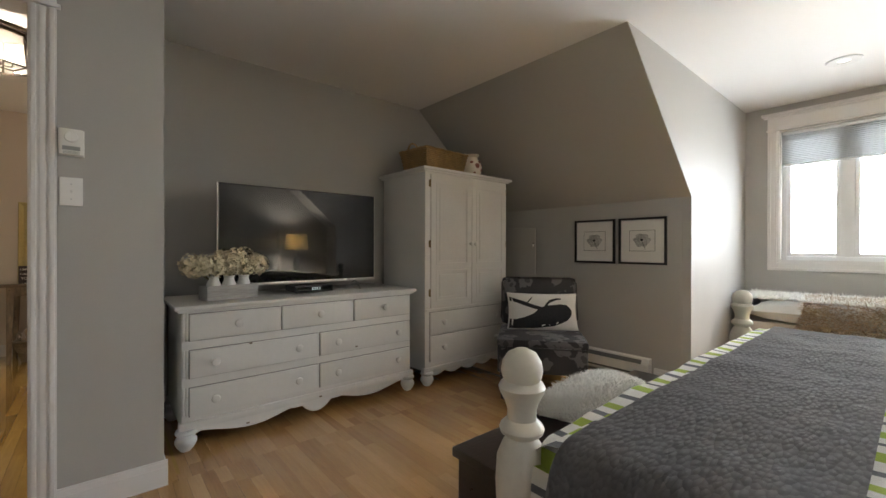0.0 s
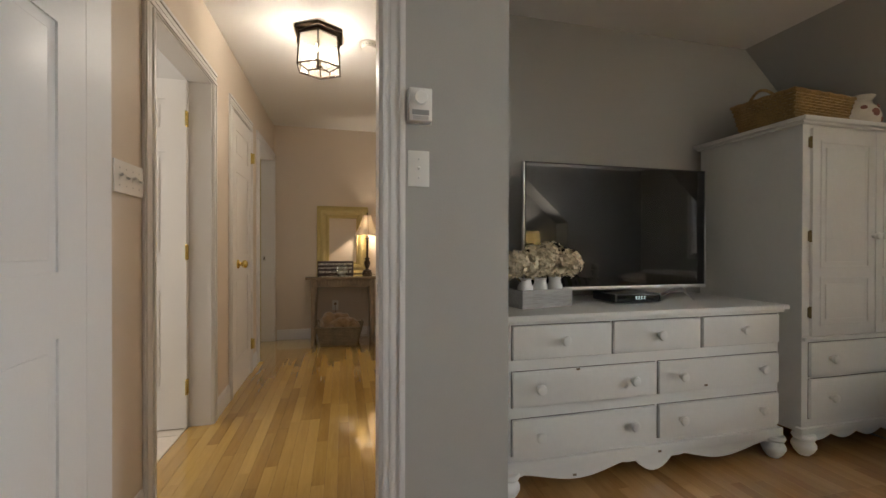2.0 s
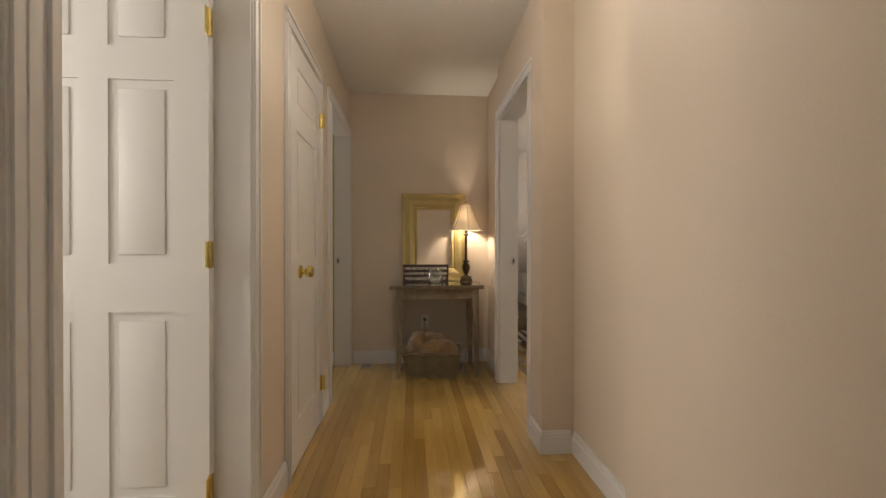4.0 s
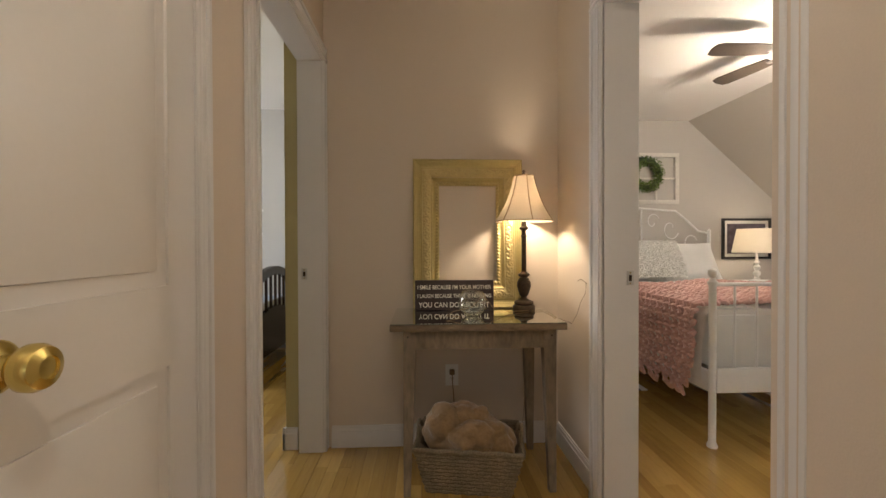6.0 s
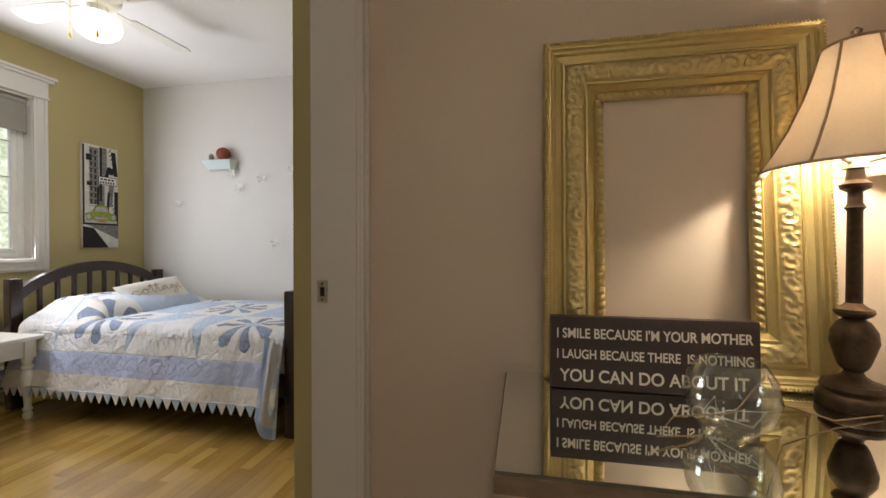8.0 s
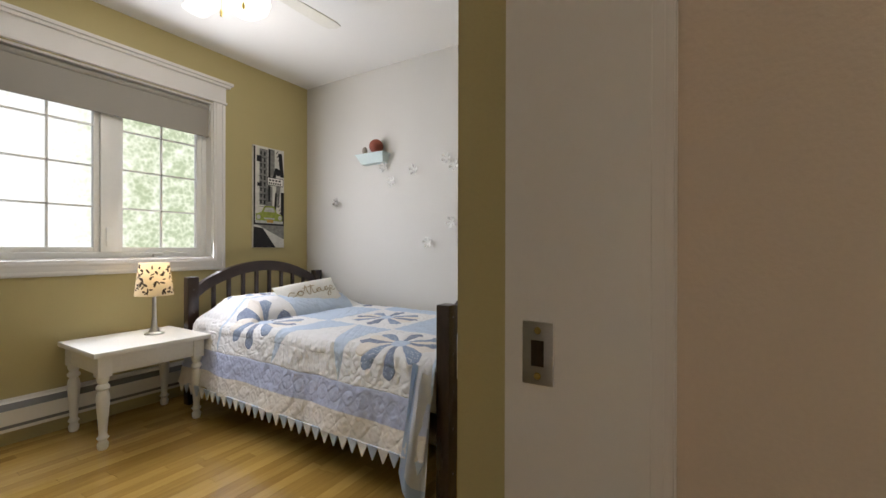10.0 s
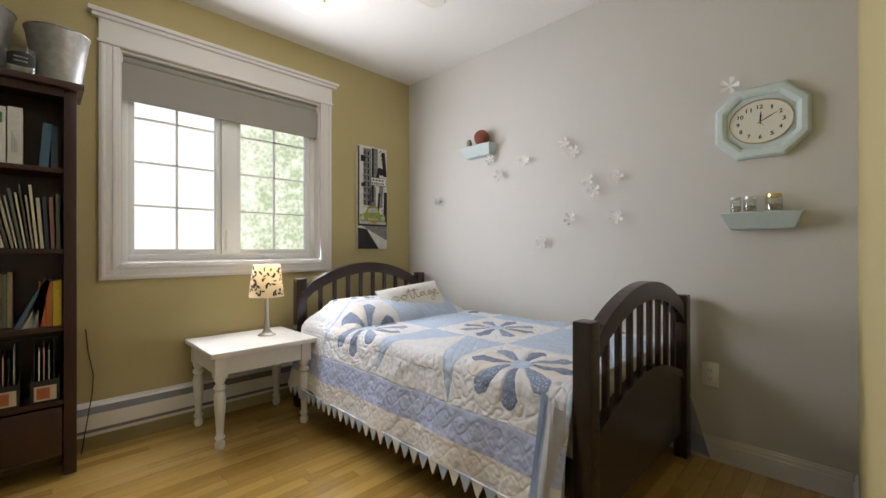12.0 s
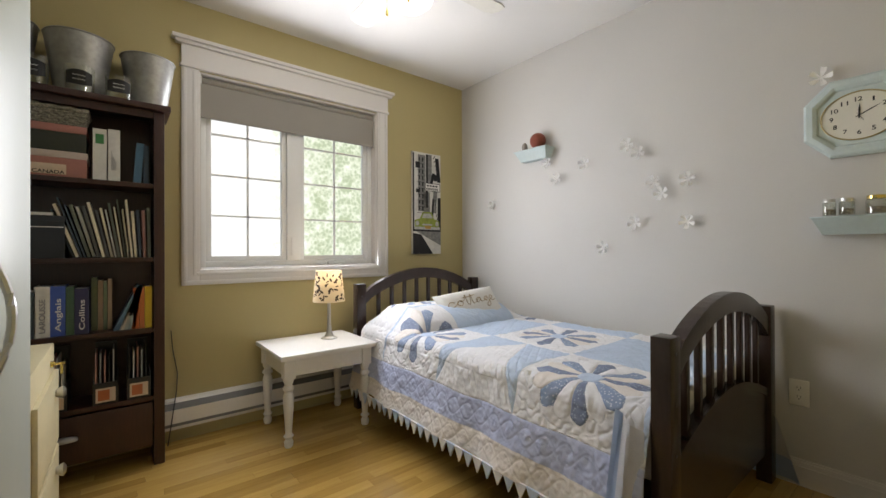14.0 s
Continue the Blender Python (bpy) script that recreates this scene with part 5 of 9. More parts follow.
# dormer: local x runs to -y, local y to +x
w1 = window("window_1", pose(4.98, 0.82, 0.97, 0, 0, -90), 1.3, 1.23, 1, 1, "white casement window in the dormer, bright with daylight", fixed=0.46)
t = thing("pleated_blind", "white pleated blind, half raised in the dormer window", "window blind", pose(4.98, 0.82, 0.97, 0, 0, -90))
bm = bmesh.new()
n = 18
for i in range(n):
    z1 = 1.21 - i * 0.0165
    prism(bm, [(0.022, z1), (0.034, z1 - 0.0082), (0.022, z1 - 0.0165), (0.019, z1 - 0.0165), (0.031, z1 - 0.0082), (0.019, z1)], 0.016, 1.284, "x")
part("pleats", bm, translucent("blind_cloth", (0.72, 0.73, 0.74), 0.35), t)
solid("bottom_rail", [(0.016, 0.014, 0.895, 1.284, 0.04, 0.912)], VINYL, t, bevel=0.003)
solid("head_rail", [(0.016, 0.012, 1.19, 1.284, 0.045, 1.215)], VINYL, t, bevel=0.003)

t = thing("recessed_light", "small white recessed ceiling light, lit", "ceiling light", pose(4.13, 0.31, H))
bm = bmesh.new()
lathe(bm, [(0.035, -0.001), (0.04, -0.009), (0.092, -0.008), (0.1, 0.0)], (0, 0, 0), 32)
part("trim_ring", bm, TRIM, t, smooth=True)
bm = bmesh.new()
lathe(bm, [(0.034, -0.002), (0.03, -0.0035), (0.001, -0.004)], (0, 0, 0), 24)
part("lens", bm, mat("spot_lens", (0.9, 0.9, 0.88), 0.4, emit=(1, 0.97, 0.9), power=1.5), t, smooth=True)

# ---- hall lantern ----
LX, LY = -0.41, 3.64
t = thing("ceiling_lantern", "hexagonal dark bronze ceiling lantern with clear panes, lit", "ceiling light", pose(LX, LY, 0, 0, 0, 0))
hexa = [radians(60 * i + 30) for i in range(6)]
bm = bmesh.new()
prism(bm, [(0.165 * math.cos(a), 0.165 * math.sin(a)) for a in hexa], 2.418, H, "z")
prism(bm, [(0.14 * math.cos(a), 0.14 * math.sin(a)) for a in hexa], 2.4, 2.418, "z", bevel=0.004)
part("canopy", bm, IRON, t)
bm = bmesh.new()
low = [Vector((0.148 * math.cos(a), 0.148 * math.sin(a), 2.205)) for a in hexa]
high = [Vector((0.132 * math.cos(a), 0.132 * math.sin(a), 2.4)) for a in hexa]
for i in range(6):
    j = (i + 1) % 6
    tube(bm, [low[i], low[j]], 0.0055, 6)
    tube(bm, [high[i], high[j]], 0.005, 6)
    tube(bm, [low[i], high[i]], 0.0055, 6)
    for k in range(5):
        q = low[i].lerp(high[i], 0.86 - 0.05 * k)
        tube(bm, [q * 1.0, q + Vector((q.x, q.y, 0)).normalized() * 0.014 * math.sin((k + 1) / 6 * math.pi) + Vector((0, 0, -0.01))], 0.005, 5)
tube(bm, [Vector((0.075 * math.cos(a), 0.075 * math.sin(a), 2.18)) for a in hexa], 0.005, 6, closed=True)
for a, b in zip(low, [Vector((0.075 * math.cos(a), 0.075 * math.sin(a), 2.18)) for a in hexa]):
    tube(bm, [a, b], 0.005, 6)
part("frame", bm, IRON, t, smooth=True)
SEEDED = translucent("seeded_glass", (0.85, 0.8, 0.7), 0.75)
sn, sl = SEEDED.node_tree.nodes, SEEDED.node_tree.links
clear, shine, seeds, mx1, mx2 = (sn.new(k) for k in ("ShaderNodeBsdfTransparent", "ShaderNodeBsdfGlossy", "ShaderNodeTexNoise", "ShaderNodeMixShader", "ShaderNodeMixShader"))
seeds.inputs["Scale"].default_value = 90
rel = sn.new("ShaderNodeBump")
rel.inputs["Strength"].default_value, rel.inputs["Distance"].default_value = 0.5, 0.002
shine.inputs["Roughness"].default_value = 0.08
old = sn["Material Output"].inputs[0].links[0].from_socket
sl.new(seeds.outputs[0], rel.inputs["Height"])
sl.new(rel.outputs[0], shine.inputs["Normal"])
mx1.inputs[0].default_value, mx2.inputs[0].default_value = 0.86, 0.05
sl.new(old, mx1.inputs[1])
sl.new(clear.outputs[0], mx1.inputs[2])
sl.new(mx1.outputs[0], mx2.inputs[1])
sl.new(shine.outputs[0], mx2.inputs[2])
sl.new(mx2.outputs[0], sn["Material Output"].inputs[0])
for i in range(6):
    j = (i + 1) % 6
    bm = bmesh.new()
    nrm = ((low[i] + low[j]) / 2).normalized() * 0.0015
    nrm.z = 0
    vs = [bm.verts.new(p + s * nrm) for s in (1, -1) for p in (low[i], low[j], high[j], high[i])]
    for f in ((0, 1, 2, 3), (7, 6, 5, 4), (0, 4, 5, 1), (1, 5, 6, 2), (2, 6, 7, 3), (3, 7, 4, 0)):
        bm.faces.new([vs[k] for k in f])
    ob = part("pane", bm, SEEDED, t, "seeded frosted glass pane")
    ob.visible_shadow = False
bm = bmesh.new()
lathe(bm, [(0.001, -0.018), (0.01, -0.012), (0.022, 0.0), (0.01, 0.012), (0.006, 0.02), (0.006, 0.18)], (0, 0, 2.225), 14)
for k in range(3):
    a = radians(120 * k + 20)
    c, s = math.cos(a), math.sin(a)
    tube(bm, [(0.01 * c, 0.01 * s, 2.232), (0.03 * c, 0.03 * s, 2.212), (0.055 * c, 0.055 * s, 2.218), (0.06 * c, 0.06 * s, 2.24)], 0.004, 6)
part("candle_arms", bm, IRON, t, smooth=True)
BULB = mat("lit_bulb", (1, 0.9, 0.7), 0.4, emit=(1.0, 0.82, 0.55), power=9.0)
for k in range(3):
    a = radians(120 * k + 20)
    bm = bmesh.new()
    lathe(bm, [(0.009, 0), (0.009, 0.045)], (0.06 * math.cos(a), 0.06 * math.sin(a), 2.24), 10)
    part("candle", bm, PLATE, t, smooth=True)
    bm = bmesh.new()
    lathe(bm, [(0.006, 0), (0.014, 0.012), (0.016, 0.025), (0.008, 0.05), (0.001, 0.062)], (0.06 * math.cos(a), 0.06 * math.sin(a), 2.286), 12)
    ob = part("bulb", bm, BULB, t, "glowing candle bulb", True)
    ob.visible_shadow = False

t = thing("smoke_detector", "round white smoke detector on the hall ceiling", "smoke detector", pose(-0.09, 3.70, H))
bm = bmesh.new()
lathe(bm, [(0.062, 0), (0.062, -0.012), (0.055, -0.02), (0.053, -0.028), (0.045, -0.038), (0.001, -0.04)], (0, 0, 0), 32)
part("case", bm, PLATE, t, smooth=True)
bm = bmesh.new()
for i in range(16):
    a = 2 * math.pi * i / 16
    box(bm, -0.003, -0.0015, -0.004, 0.003, 0.0015, 0.004, m=pose(0.0545 * math.cos(a), 0.0545 * math.sin(a), -0.022, 0, 0, math.degrees(a) + 90))
part("vent_slots", bm, mat("grey_plastic", (0.35, 0.35, 0.34), 0.4), t)
t = thing("ceiling_vent", "round chrome-rimmed ceiling vent in the hall", "vent", pose(-0.52, 3.2, H))
bm = bmesh.new()
lathe(bm, [(0.085, 0), (0.085, -0.006), (0.07, -0.012), (0.062, -0.008), (0.06, 0)], (0, 0, 0), 36)
part("rim", bm, STEEL, t, smooth=True)
bm = bmesh.new()
lathe(bm, [(0.058, -0.001), (0.05, -0.01), (0.001, -0.012)], (0, 0, 0), 28)
part("disc", bm, PLATE, t, smooth=True)

# ---- console table ----
OLDWOOD = mat("weathered_grey_wood", (0.30, 0.24, 0.17), 0.7, var=0.3, scale=7, fine=55, bump=0.2, stretch=(1, 1, 0.35), tint=(0.14, 0.10, 0.065))
OLDTOP = mat("weathered_top_wood", (0.27, 0.2, 0.13), 0.7, var=0.3, scale=7, fine=55, bump=0.2, stretch=(0.35, 1, 1), tint=(0.11, 0.075, 0.045))
t = thing("console_table", "weathered wooden console table with tapered legs and a mirror top", "table")
bm = bmesh.new()
box(bm, -0.643, 5.345, 0.714, 0.113, 5.795, 0.7415, bevel=0.004)
for v in bm.verts:
    v.co.y += 0.0022 * noise.noise(v.co * 13)
part("tabletop", bm, OLDTOP, t, smooth=True)
CX0, CX1, CY0, CY1 = -0.588, 0.075, 5.375, 5.775
solid("front_apron", [(CX0 + 0.05, CY0 + 0.008, 0.63, CX1 - 0.05, CY0 + 0.03, 0.714)], OLDWOOD, t, bevel=0.002)
solid("back_apron", [(CX0 + 0.05, CY1 - 0.03, 0.63, CX1 - 0.05, CY1 - 0.008, 0.714)], OLDWOOD, t, bevel=0.002)
for x in (CX0 + 0.01, CX1 - 0.032):
    solid("side_apron", [(x, CY0 + 0.05, 0.63, x + 0.022, CY1 - 0.05, 0.714)], OLDWOOD, t, bevel=0.002)
for x, sx in ((CX0, 1), (CX1, -1)):
    for y, sy in ((CY0, 1), (CY1, -1)):
        bm = bmesh.new()
        a, b = 0.054, 0.03
        vs = []
        for z, w in ((0, b), (0.63, a), (0.714, a)):
            vs.append([bm.verts.new((x + sx * p, y + sy * q, z)) for p, q in ((0, 0), (w, 0), (w, w), (0, w))])
        for lo, hi in zip(vs, vs[1:]):
            for k in range(4):
                bm.faces.new((lo[k], lo[(k + 1) % 4], hi[(k + 1) % 4], hi[k]))
        bm.faces.new(vs[0][::-1])
        bm.faces.new(vs[-1])
        part("leg", bm, OLDWOOD, t)
for x in (CX0 + 0.02, CX1 - 0.02):
    bm = bmesh.new()
    lathe(bm, [(0.004, 0), (0.003, 0.0012)], (0, 0, 0), 8, pose(x, CY0, 0.685, 90))
    part("nail_head", bm, IRON, t)
MIRROR = mat("mirror_glass", (0.82, 0.84, 0.8), 0.02, metal=1.0, var=0.01, bump=0.0)
bm = bmesh.new()
box(bm, -0.64, 5.348, 0.7418, 0.11, 5.795, 0.7455)
bm.faces.ensure_lookup_table()
for f in bm.faces:
    f.material_index = 0 if f.calc_center_median().z > 0.745 else 1
part("mirror_top", bm, [MIRROR, mat("dark_glass_edge", (0.1, 0.11, 0.08), 0.3, var=0.1)], t, "mirror glass sheet with a dark edge")

# ---- carved gold frame leaning on the wall ----
def gold(name, color, bump_scale, strength, dist):
    m = mat(name, color, 0.4, metal=0.6, var=0.08, scale=9, fine=70, bump=0.0)
    n, l = m.node_tree.nodes, m.node_tree.links
    if strength:
        co, no = n.new("ShaderNodeTexCoord"), n.new("ShaderNodeTexNoise")
        no.inputs["Scale"].default_value, no.inputs["Detail"].default_value, no.inputs["Distortion"].default_value = bump_scale, 2, 1.6
        l.new(co.outputs["Object"], no.inputs[0])
        bp = n.new("ShaderNodeBump")
        bp.inputs["Strength"].default_value, bp.inputs["Distance"].default_value = strength, dist
        l.new(no.outputs[0], bp.inputs["Height"])
        l.new(bp.outputs[0], n["Principled BSDF"].inputs["Normal"])
    return m


GOLD = gold("gold_leaf", (0.56, 0.455, 0.2), 40, 0.15, 0.0015)
CARVED = gold("carved_gold", (0.62, 0.51, 0.245), 120, 0.4, 0.002)
FW, FH = 0.585, 0.79
t = thing("gilt_frame", "empty carved gilt picture frame leaning on the hall wall", "picture frame", pose(-0.262, 5.762, 0.747, -4.2))


def corners(w, h, i):
    return [Vector((x, z)) for x, z in ((-w / 2 + i, i), (w / 2 - i, i), (w / 2 - i, h - i), (-w / 2 + i, h - i))]


def frame_ring(bm, prof, w, h):
    """Sweep a profile of (inset, depth) round a mitred rectangle in local x and z, depth to -y."""
    loops = [[bm.verts.new((p.x, -d, p.y)) for p in corners(w, h, i)] for i, d in prof]
    for a, b in zip(loops, loops[1:]):
        for k in range(4):
            bm.faces.new((a[k], a[(k + 1) % 4], b[(k + 1) % 4], b[k]))


def carved_ring(bm, i0, i1, depth, crown, relief, step, across, pattern):
    """A mitred band whose face is carved: pattern(s, q) gives the height at s along the side and q across."""
    for k in range(4):
        rows = []
        outer = corners(FW, FH, i0)
        n = int((outer[(k + 1) % 4] - outer[k]).length / step)
        for j in range(across + 1):
            q = j / across
            c = corners(FW, FH, i0 + (i1 - i0) * q)
            a, b = c[k], c[(k + 1) % 4]
            row = []
            for e in range(n + 1):
                p = a.lerp(b, e / n)
                sd = (p - (a + b) / 2).dot((b - a).normalized())
                row.append(bm.verts.new((p.x, -(depth + crown * math.sin(q * math.pi) + relief * pattern(sd, q) * min(1.0, 6 * q, 6 * (1 - q))), p.y)))
            rows.append(row)
        for lo, hi in zip(rows, rows[1:]):
            for e in range(n):
                bm.faces.new((lo[e], lo[e + 1], hi[e + 1], hi[e]))


def acanthus(sd, q):
    """Curling leaves, one turned up and the next turned down."""
    a = abs(sd) / 0.047
    k = math.floor(a)
    u, v = (a - k) * 2 - 1, (q * 2 - 1) * (1 if k % 2 else -1)
    r, th = math.hypot(u * 0.9, v + 0.35), math.atan2(v + 0.35, u)
    swirl = 0.5 + 0.5 * math.cos(7.5 * r - 2 * th)
    veins = 0.5 + 0.5 * math.cos(9 * th + 5 * r)
    return 0.65 * swirl + 0.35 * veins * min(1.0, r) + 0.25 * noise.noise(Vector((sd * 60, q * 3, k)))


def leaf_row(sd, q):
    a = abs(sd) / 0.017
    u = (a - math.floor(a)) * 2 - 1
    return max(0.0, 1 - abs(u + 0.8 * (q - 0.5))) ** 0.6


bm = bmesh.new()
frame_ring(bm, [(0.0, -0.03), (0.0, 0.012), (0.003, 0.017), (0.009, 0.019), (0.013, 0.014), (0.017, 0.014), (0.020, 0.008), (0.026, 0.006), (0.03, 0.0), (0.042, -0.004), (0.046, 0.001), (0.05, 0.001), (0.051, -0.003)], FW, FH)
part("outer_moulding", bm, GOLD, t)
bm = bmesh.new()
carved_ring(bm, 0.051, 0.096, -0.002, 0.006, 0.0055, 0.0026, 14, acanthus)
part("carved_band", bm, CARVED, t, "carved scroll band", True)
bm = bmesh.new()
frame_ring(bm, [(0.096, -0.004), (0.098, 0.001), (0.102, 0.001), (0.104, -0.004), (0.116, -0.011), (0.119, -0.008), (0.121, -0.011)], FW, FH)
part("inner_cove", bm, GOLD, t)
bm = bmesh.new()
carved_ring(bm, 0.121, 0.139, -0.011, 0.003, 0.006, 0.002, 7, leaf_row)
frame_ring(bm, [(0.139, -0.011), (0.139, -0.03)], FW, FH)
part("carved_lip", bm, CARVED, t, "carved leaf lip round the opening", True)
bm = bmesh.new()
r, gap = 0.003, 0.0075
for k in range(4):
    c = corners(FW, FH, 0.006)
    a, b = c[k], c[(k + 1) % 4]
    cnt = int((b - a).length / gap)
    for i in range(cnt):
        p = a.lerp(b, (i + 0.5) / cnt)
        lathe(bm, [(0.001, -r), (r * 0.75, -r * 0.6), (r, 0), (r * 0.75, r * 0.6), (0.001, r)], (p.x, -0.019, p.y), 6)
tagged(part("beading", bm, CARVED, t, smooth=True), kind="stuff")

# ---- slogan block ----
DARKSIGN = mat("dark_plum_block", (0.035, 0.018, 0.017), 0.55, var=0.2, scale=12, fine=90, bump=0.06)
LETTER = mat("cream_lettering", (0.72, 0.68, 0.6), 0.7, var=0.06, scale=20)
t = thing("sign_block", "dark wooden sign block with cream capitals, on the console table", "sign", pose(-0.343, 5.692, 0.747, -3, 0, 0))
bm = bmesh.new()
box(bm, -0.2, 0.0, 0, 0.2, 0.035, 0.152, bevel=0.002)
part("block", bm, DARKSIGN, t, smooth=True)


def words(text, x0, x1, z, size, parent, material, y=-0.0012, name="lettering"):
    cu = bpy.data.curves.new(name, "FONT")
    cu.body, cu.size, cu.extrude = text, size, 0.0006
    cu.align_x, cu.offset = "CENTER", size * 0.014
    tmp = new(name, cu)
    bpy.context.view_layer.update()
    me = bpy.data.meshes.new_from_object(tmp.evaluated_get(bpy.context.evaluated_depsgraph_get()))
    bpy.data.objects.remove(tmp)
    me.materials.append(material)
    xs = [v.co.x for v in me.vertices]
    k = (x1 - x0) / (max(xs) - min(xs))
    mid = (max(xs) + min(xs)) / 2
    for v in me.vertices:
        v.co = Vector(((v.co.x - mid) * k + (x0 + x1) / 2, y - v.co.z, z + v.co.y))
    ob = new(name, me)
    ob.parent = parent
    return ob


words("I SMILE BECAUSE I'M YOUR MOTHER", -0.187, 0.187, 0.107, 0.029, t, LETTER)
words("I LAUGH BECAUSE THERE  IS NOTHING", -0.187, 0.187, 0.064, 0.027, t, LETTER)
words("YOU CAN DO ABOUT IT", -0.182, 0.178, 0.016, 0.036, t, LETTER)

# ---- table lamp ----
TX, TY = 0.014, 5.70
t = thing("table_lamp", "dark bronze table lamp with a cream bell shade, lit", "lamp", pose(TX, TY, 0.746))
BRONZE = mat("antique_bronze", (0.075, 0.045, 0.025), 0.45, metal=0.5, var=0.35, scale=18, fine=80, bump=0.08)
bm = bmesh.new()
lathe(bm, [(0.056, 0), (0.056, 0.018), (0.052, 0.024), (0.046, 0.028), (0.05, 0.036), (0.046, 0.044), (0.03, 0.05), (0.018, 0.058), (0.014, 0.066), (0.02, 0.072), (0.024, 0.08), (0.03, 0.1), (0.036, 0.122),
           (0.034, 0.142), (0.024, 0.16), (0.016, 0.166), (0.026, 0.172), (0.03, 0.178), (0.028, 0.184), (0.018, 0.19), (0.0125, 0.196), (0.0115, 0.37), (0.016, 0.376), (0.0115, 0.384), (0.011, 0.405), (0.022, 0.412), (0.024, 0.42), (0.015, 0.428), (0.012, 0.45)], (0, 0, 0), 28)
part("base", bm, BRONZE, t, smooth=True)
bm = bmesh.new()
lathe(bm, [(0.02, 0.45), (0.018, 0.458), (0.013, 0.475), (0.015, 0.505)], (0, 0, 0), 16)
for k in range(3):
    a = radians(120 * k + 90)
    c, s = math.cos(a), math.sin(a)
    tube(bm, [(0.014 * c, 0.014 * s, 0.46), (0.04 * c, 0.04 * s, 0.468), (0.046 * c, 0.046 * s, 0.49)], 0.004, 6)
part("socket", bm, CERAMIC, t, smooth=True)
bm = bmesh.new()
lathe(bm, [(0.012, 0.505), (0.026, 0.53), (0.026, 0.55), (0.001, 0.575)], (0, 0, 0), 16)
ob = part("bulb", bm, BULB, t, "glowing bulb", True)
ob.visible_shadow = False
SHADE = translucent("bell_shade_cloth", (0.76, 0.68, 0.57), 0.36)
prof = [(0.144, 0.452), (0.122, 0.487), (0.097, 0.535), (0.076, 0.587), (0.06, 0.638), (0.049, 0.682)]
bm = bmesh.new()
lathe(bm, prof + [(r - 0.002, z) for r, z in reversed(prof)] + [prof[0]], (0, 0, 0), 48, caps=False)
sh = part("shade", bm, SHADE, t, "cream cloth bell shade", True)
RIB = mat("shade_trim_braid", (0.42, 0.31, 0.2), 0.8)
for k in range(6):
    a = radians(60 * k + 33)
    bm = bmesh.new()
    tube(bm, [((r + 0.001) * math.cos(a), (r + 0.001) * math.sin(a), z) for r, z in prof], 0.0028, 6)
    part("rib", bm, RIB, sh, smooth=True)
for r, z in (prof[0], prof[-1]):
    bm = bmesh.new()
    tube(bm, [(r * math.cos(a), r * math.sin(a), z) for a in [i * math.pi / 20 for i in range(40)]], 0.0028, 6, closed=True)
    part("trim", bm, RIB, sh, smooth=True)
bm = bmesh.new()
lathe(bm, [(0.003, 0.575), (0.003, 0.69), (0.009, 0.694), (0.006, 0.702), (0.009, 0.709), (0.001, 0.716)], (0, 0, 0), 12)
for k in range(3):
    a = radians(120 * k)
    tube(bm, [(0, 0, 0.685), (0.049 * math.cos(a), 0.049 * math.sin(a), 0.682)], 0.0016, 5)
part("finial", bm, BRONZE, t, smooth=True)

# ---- glass bowl with light wire ----
t = thing("glass_bowl", "clear round glass bowl with fine wire lights inside", "bowl", pose(-0.272, 5.53, 0.747))
bm = bmesh.new()
out = [(0.03, 0.0), (0.044, 0.008), (0.06, 0.03), (0.068, 0.06), (0.062, 0.092), (0.048, 0.115)]
lathe(bm, out + [(r - 0.0025, z + 0.002) for r, z in reversed(out)], (0, 0, 0), 32)
ob = part("bowl", bm, JAR, t, smooth=True)
ob.visible_shadow = False
bm = bmesh.new()
rng = random.Random(8)
pts = [(rng.uniform(-0.04, 0.04), rng.uniform(-0.04, 0.04), 0.01 + 0.055 * rng.random()) for _ in range(9)]
tube(bm, pts, 0.0005, 4)
part("wire_lights", bm, mat("clear_wire", (0.8, 0.82, 0.78), 0.3), t)
CORD = mat("gold_cord", (0.24, 0.15, 0.07), 0.5, var=0.1)
t = thing("lamp_cord", "thin brown cord from the bowl across the table to the wall", "cable")
bm = bmesh.new()
tube(bm, [(-0.33, 5.5, 0.75), (-0.4, 5.47, 0.757), (-0.36, 5.52, 0.77), (-0.28, 5.5, 0.79), (-0.22, 5.53, 0.845), (-0.17, 5.58, 0.78), (-0.08, 5.6, 0.752), (0.036, 5.652, 0.750), (0.102, 5.652, 0.750), (0.106, 5.531, 0.750), (0.095, 5.461, 0.750), (0.205, 5.543, 0.702), (0.205, 5.481, 0.753), (0.205, 5.436, 0.816), (0.205, 5.380, 0.866), (0.205, 5.373, 0.911), (0.205, 5.428, 0.923), (0.205, 5.472, 0.911)], 0.0014, 6)
part("cord", bm, CORD, t, smooth=True)
t = thing("plug_cord", "brown plug and cord hanging from the hall outlet", "cable")
bm = bmesh.new()
box(bm, -0.362, 5.80, 0.382, -0.334, 5.823, 0.41, bevel=0.006)
part("plug", bm, CORD, t, smooth=True)
bm = bmesh.new()
tube(bm, [(-0.348, 5.803, 0.384), (-0.347, 5.8, 0.34), (-0.341, 5.8, 0.28), (-0.338, 5.79, 0.2), (-0.33, 5.78, 0.06), (-0.2, 5.79, 0.012), (0.02, 5.79, 0.02), (0.045, 5.79, 0.3), (0.05, 5.808, 0.7)], 0.0028, 6)
part("cord", bm, CORD, t, smooth=True)

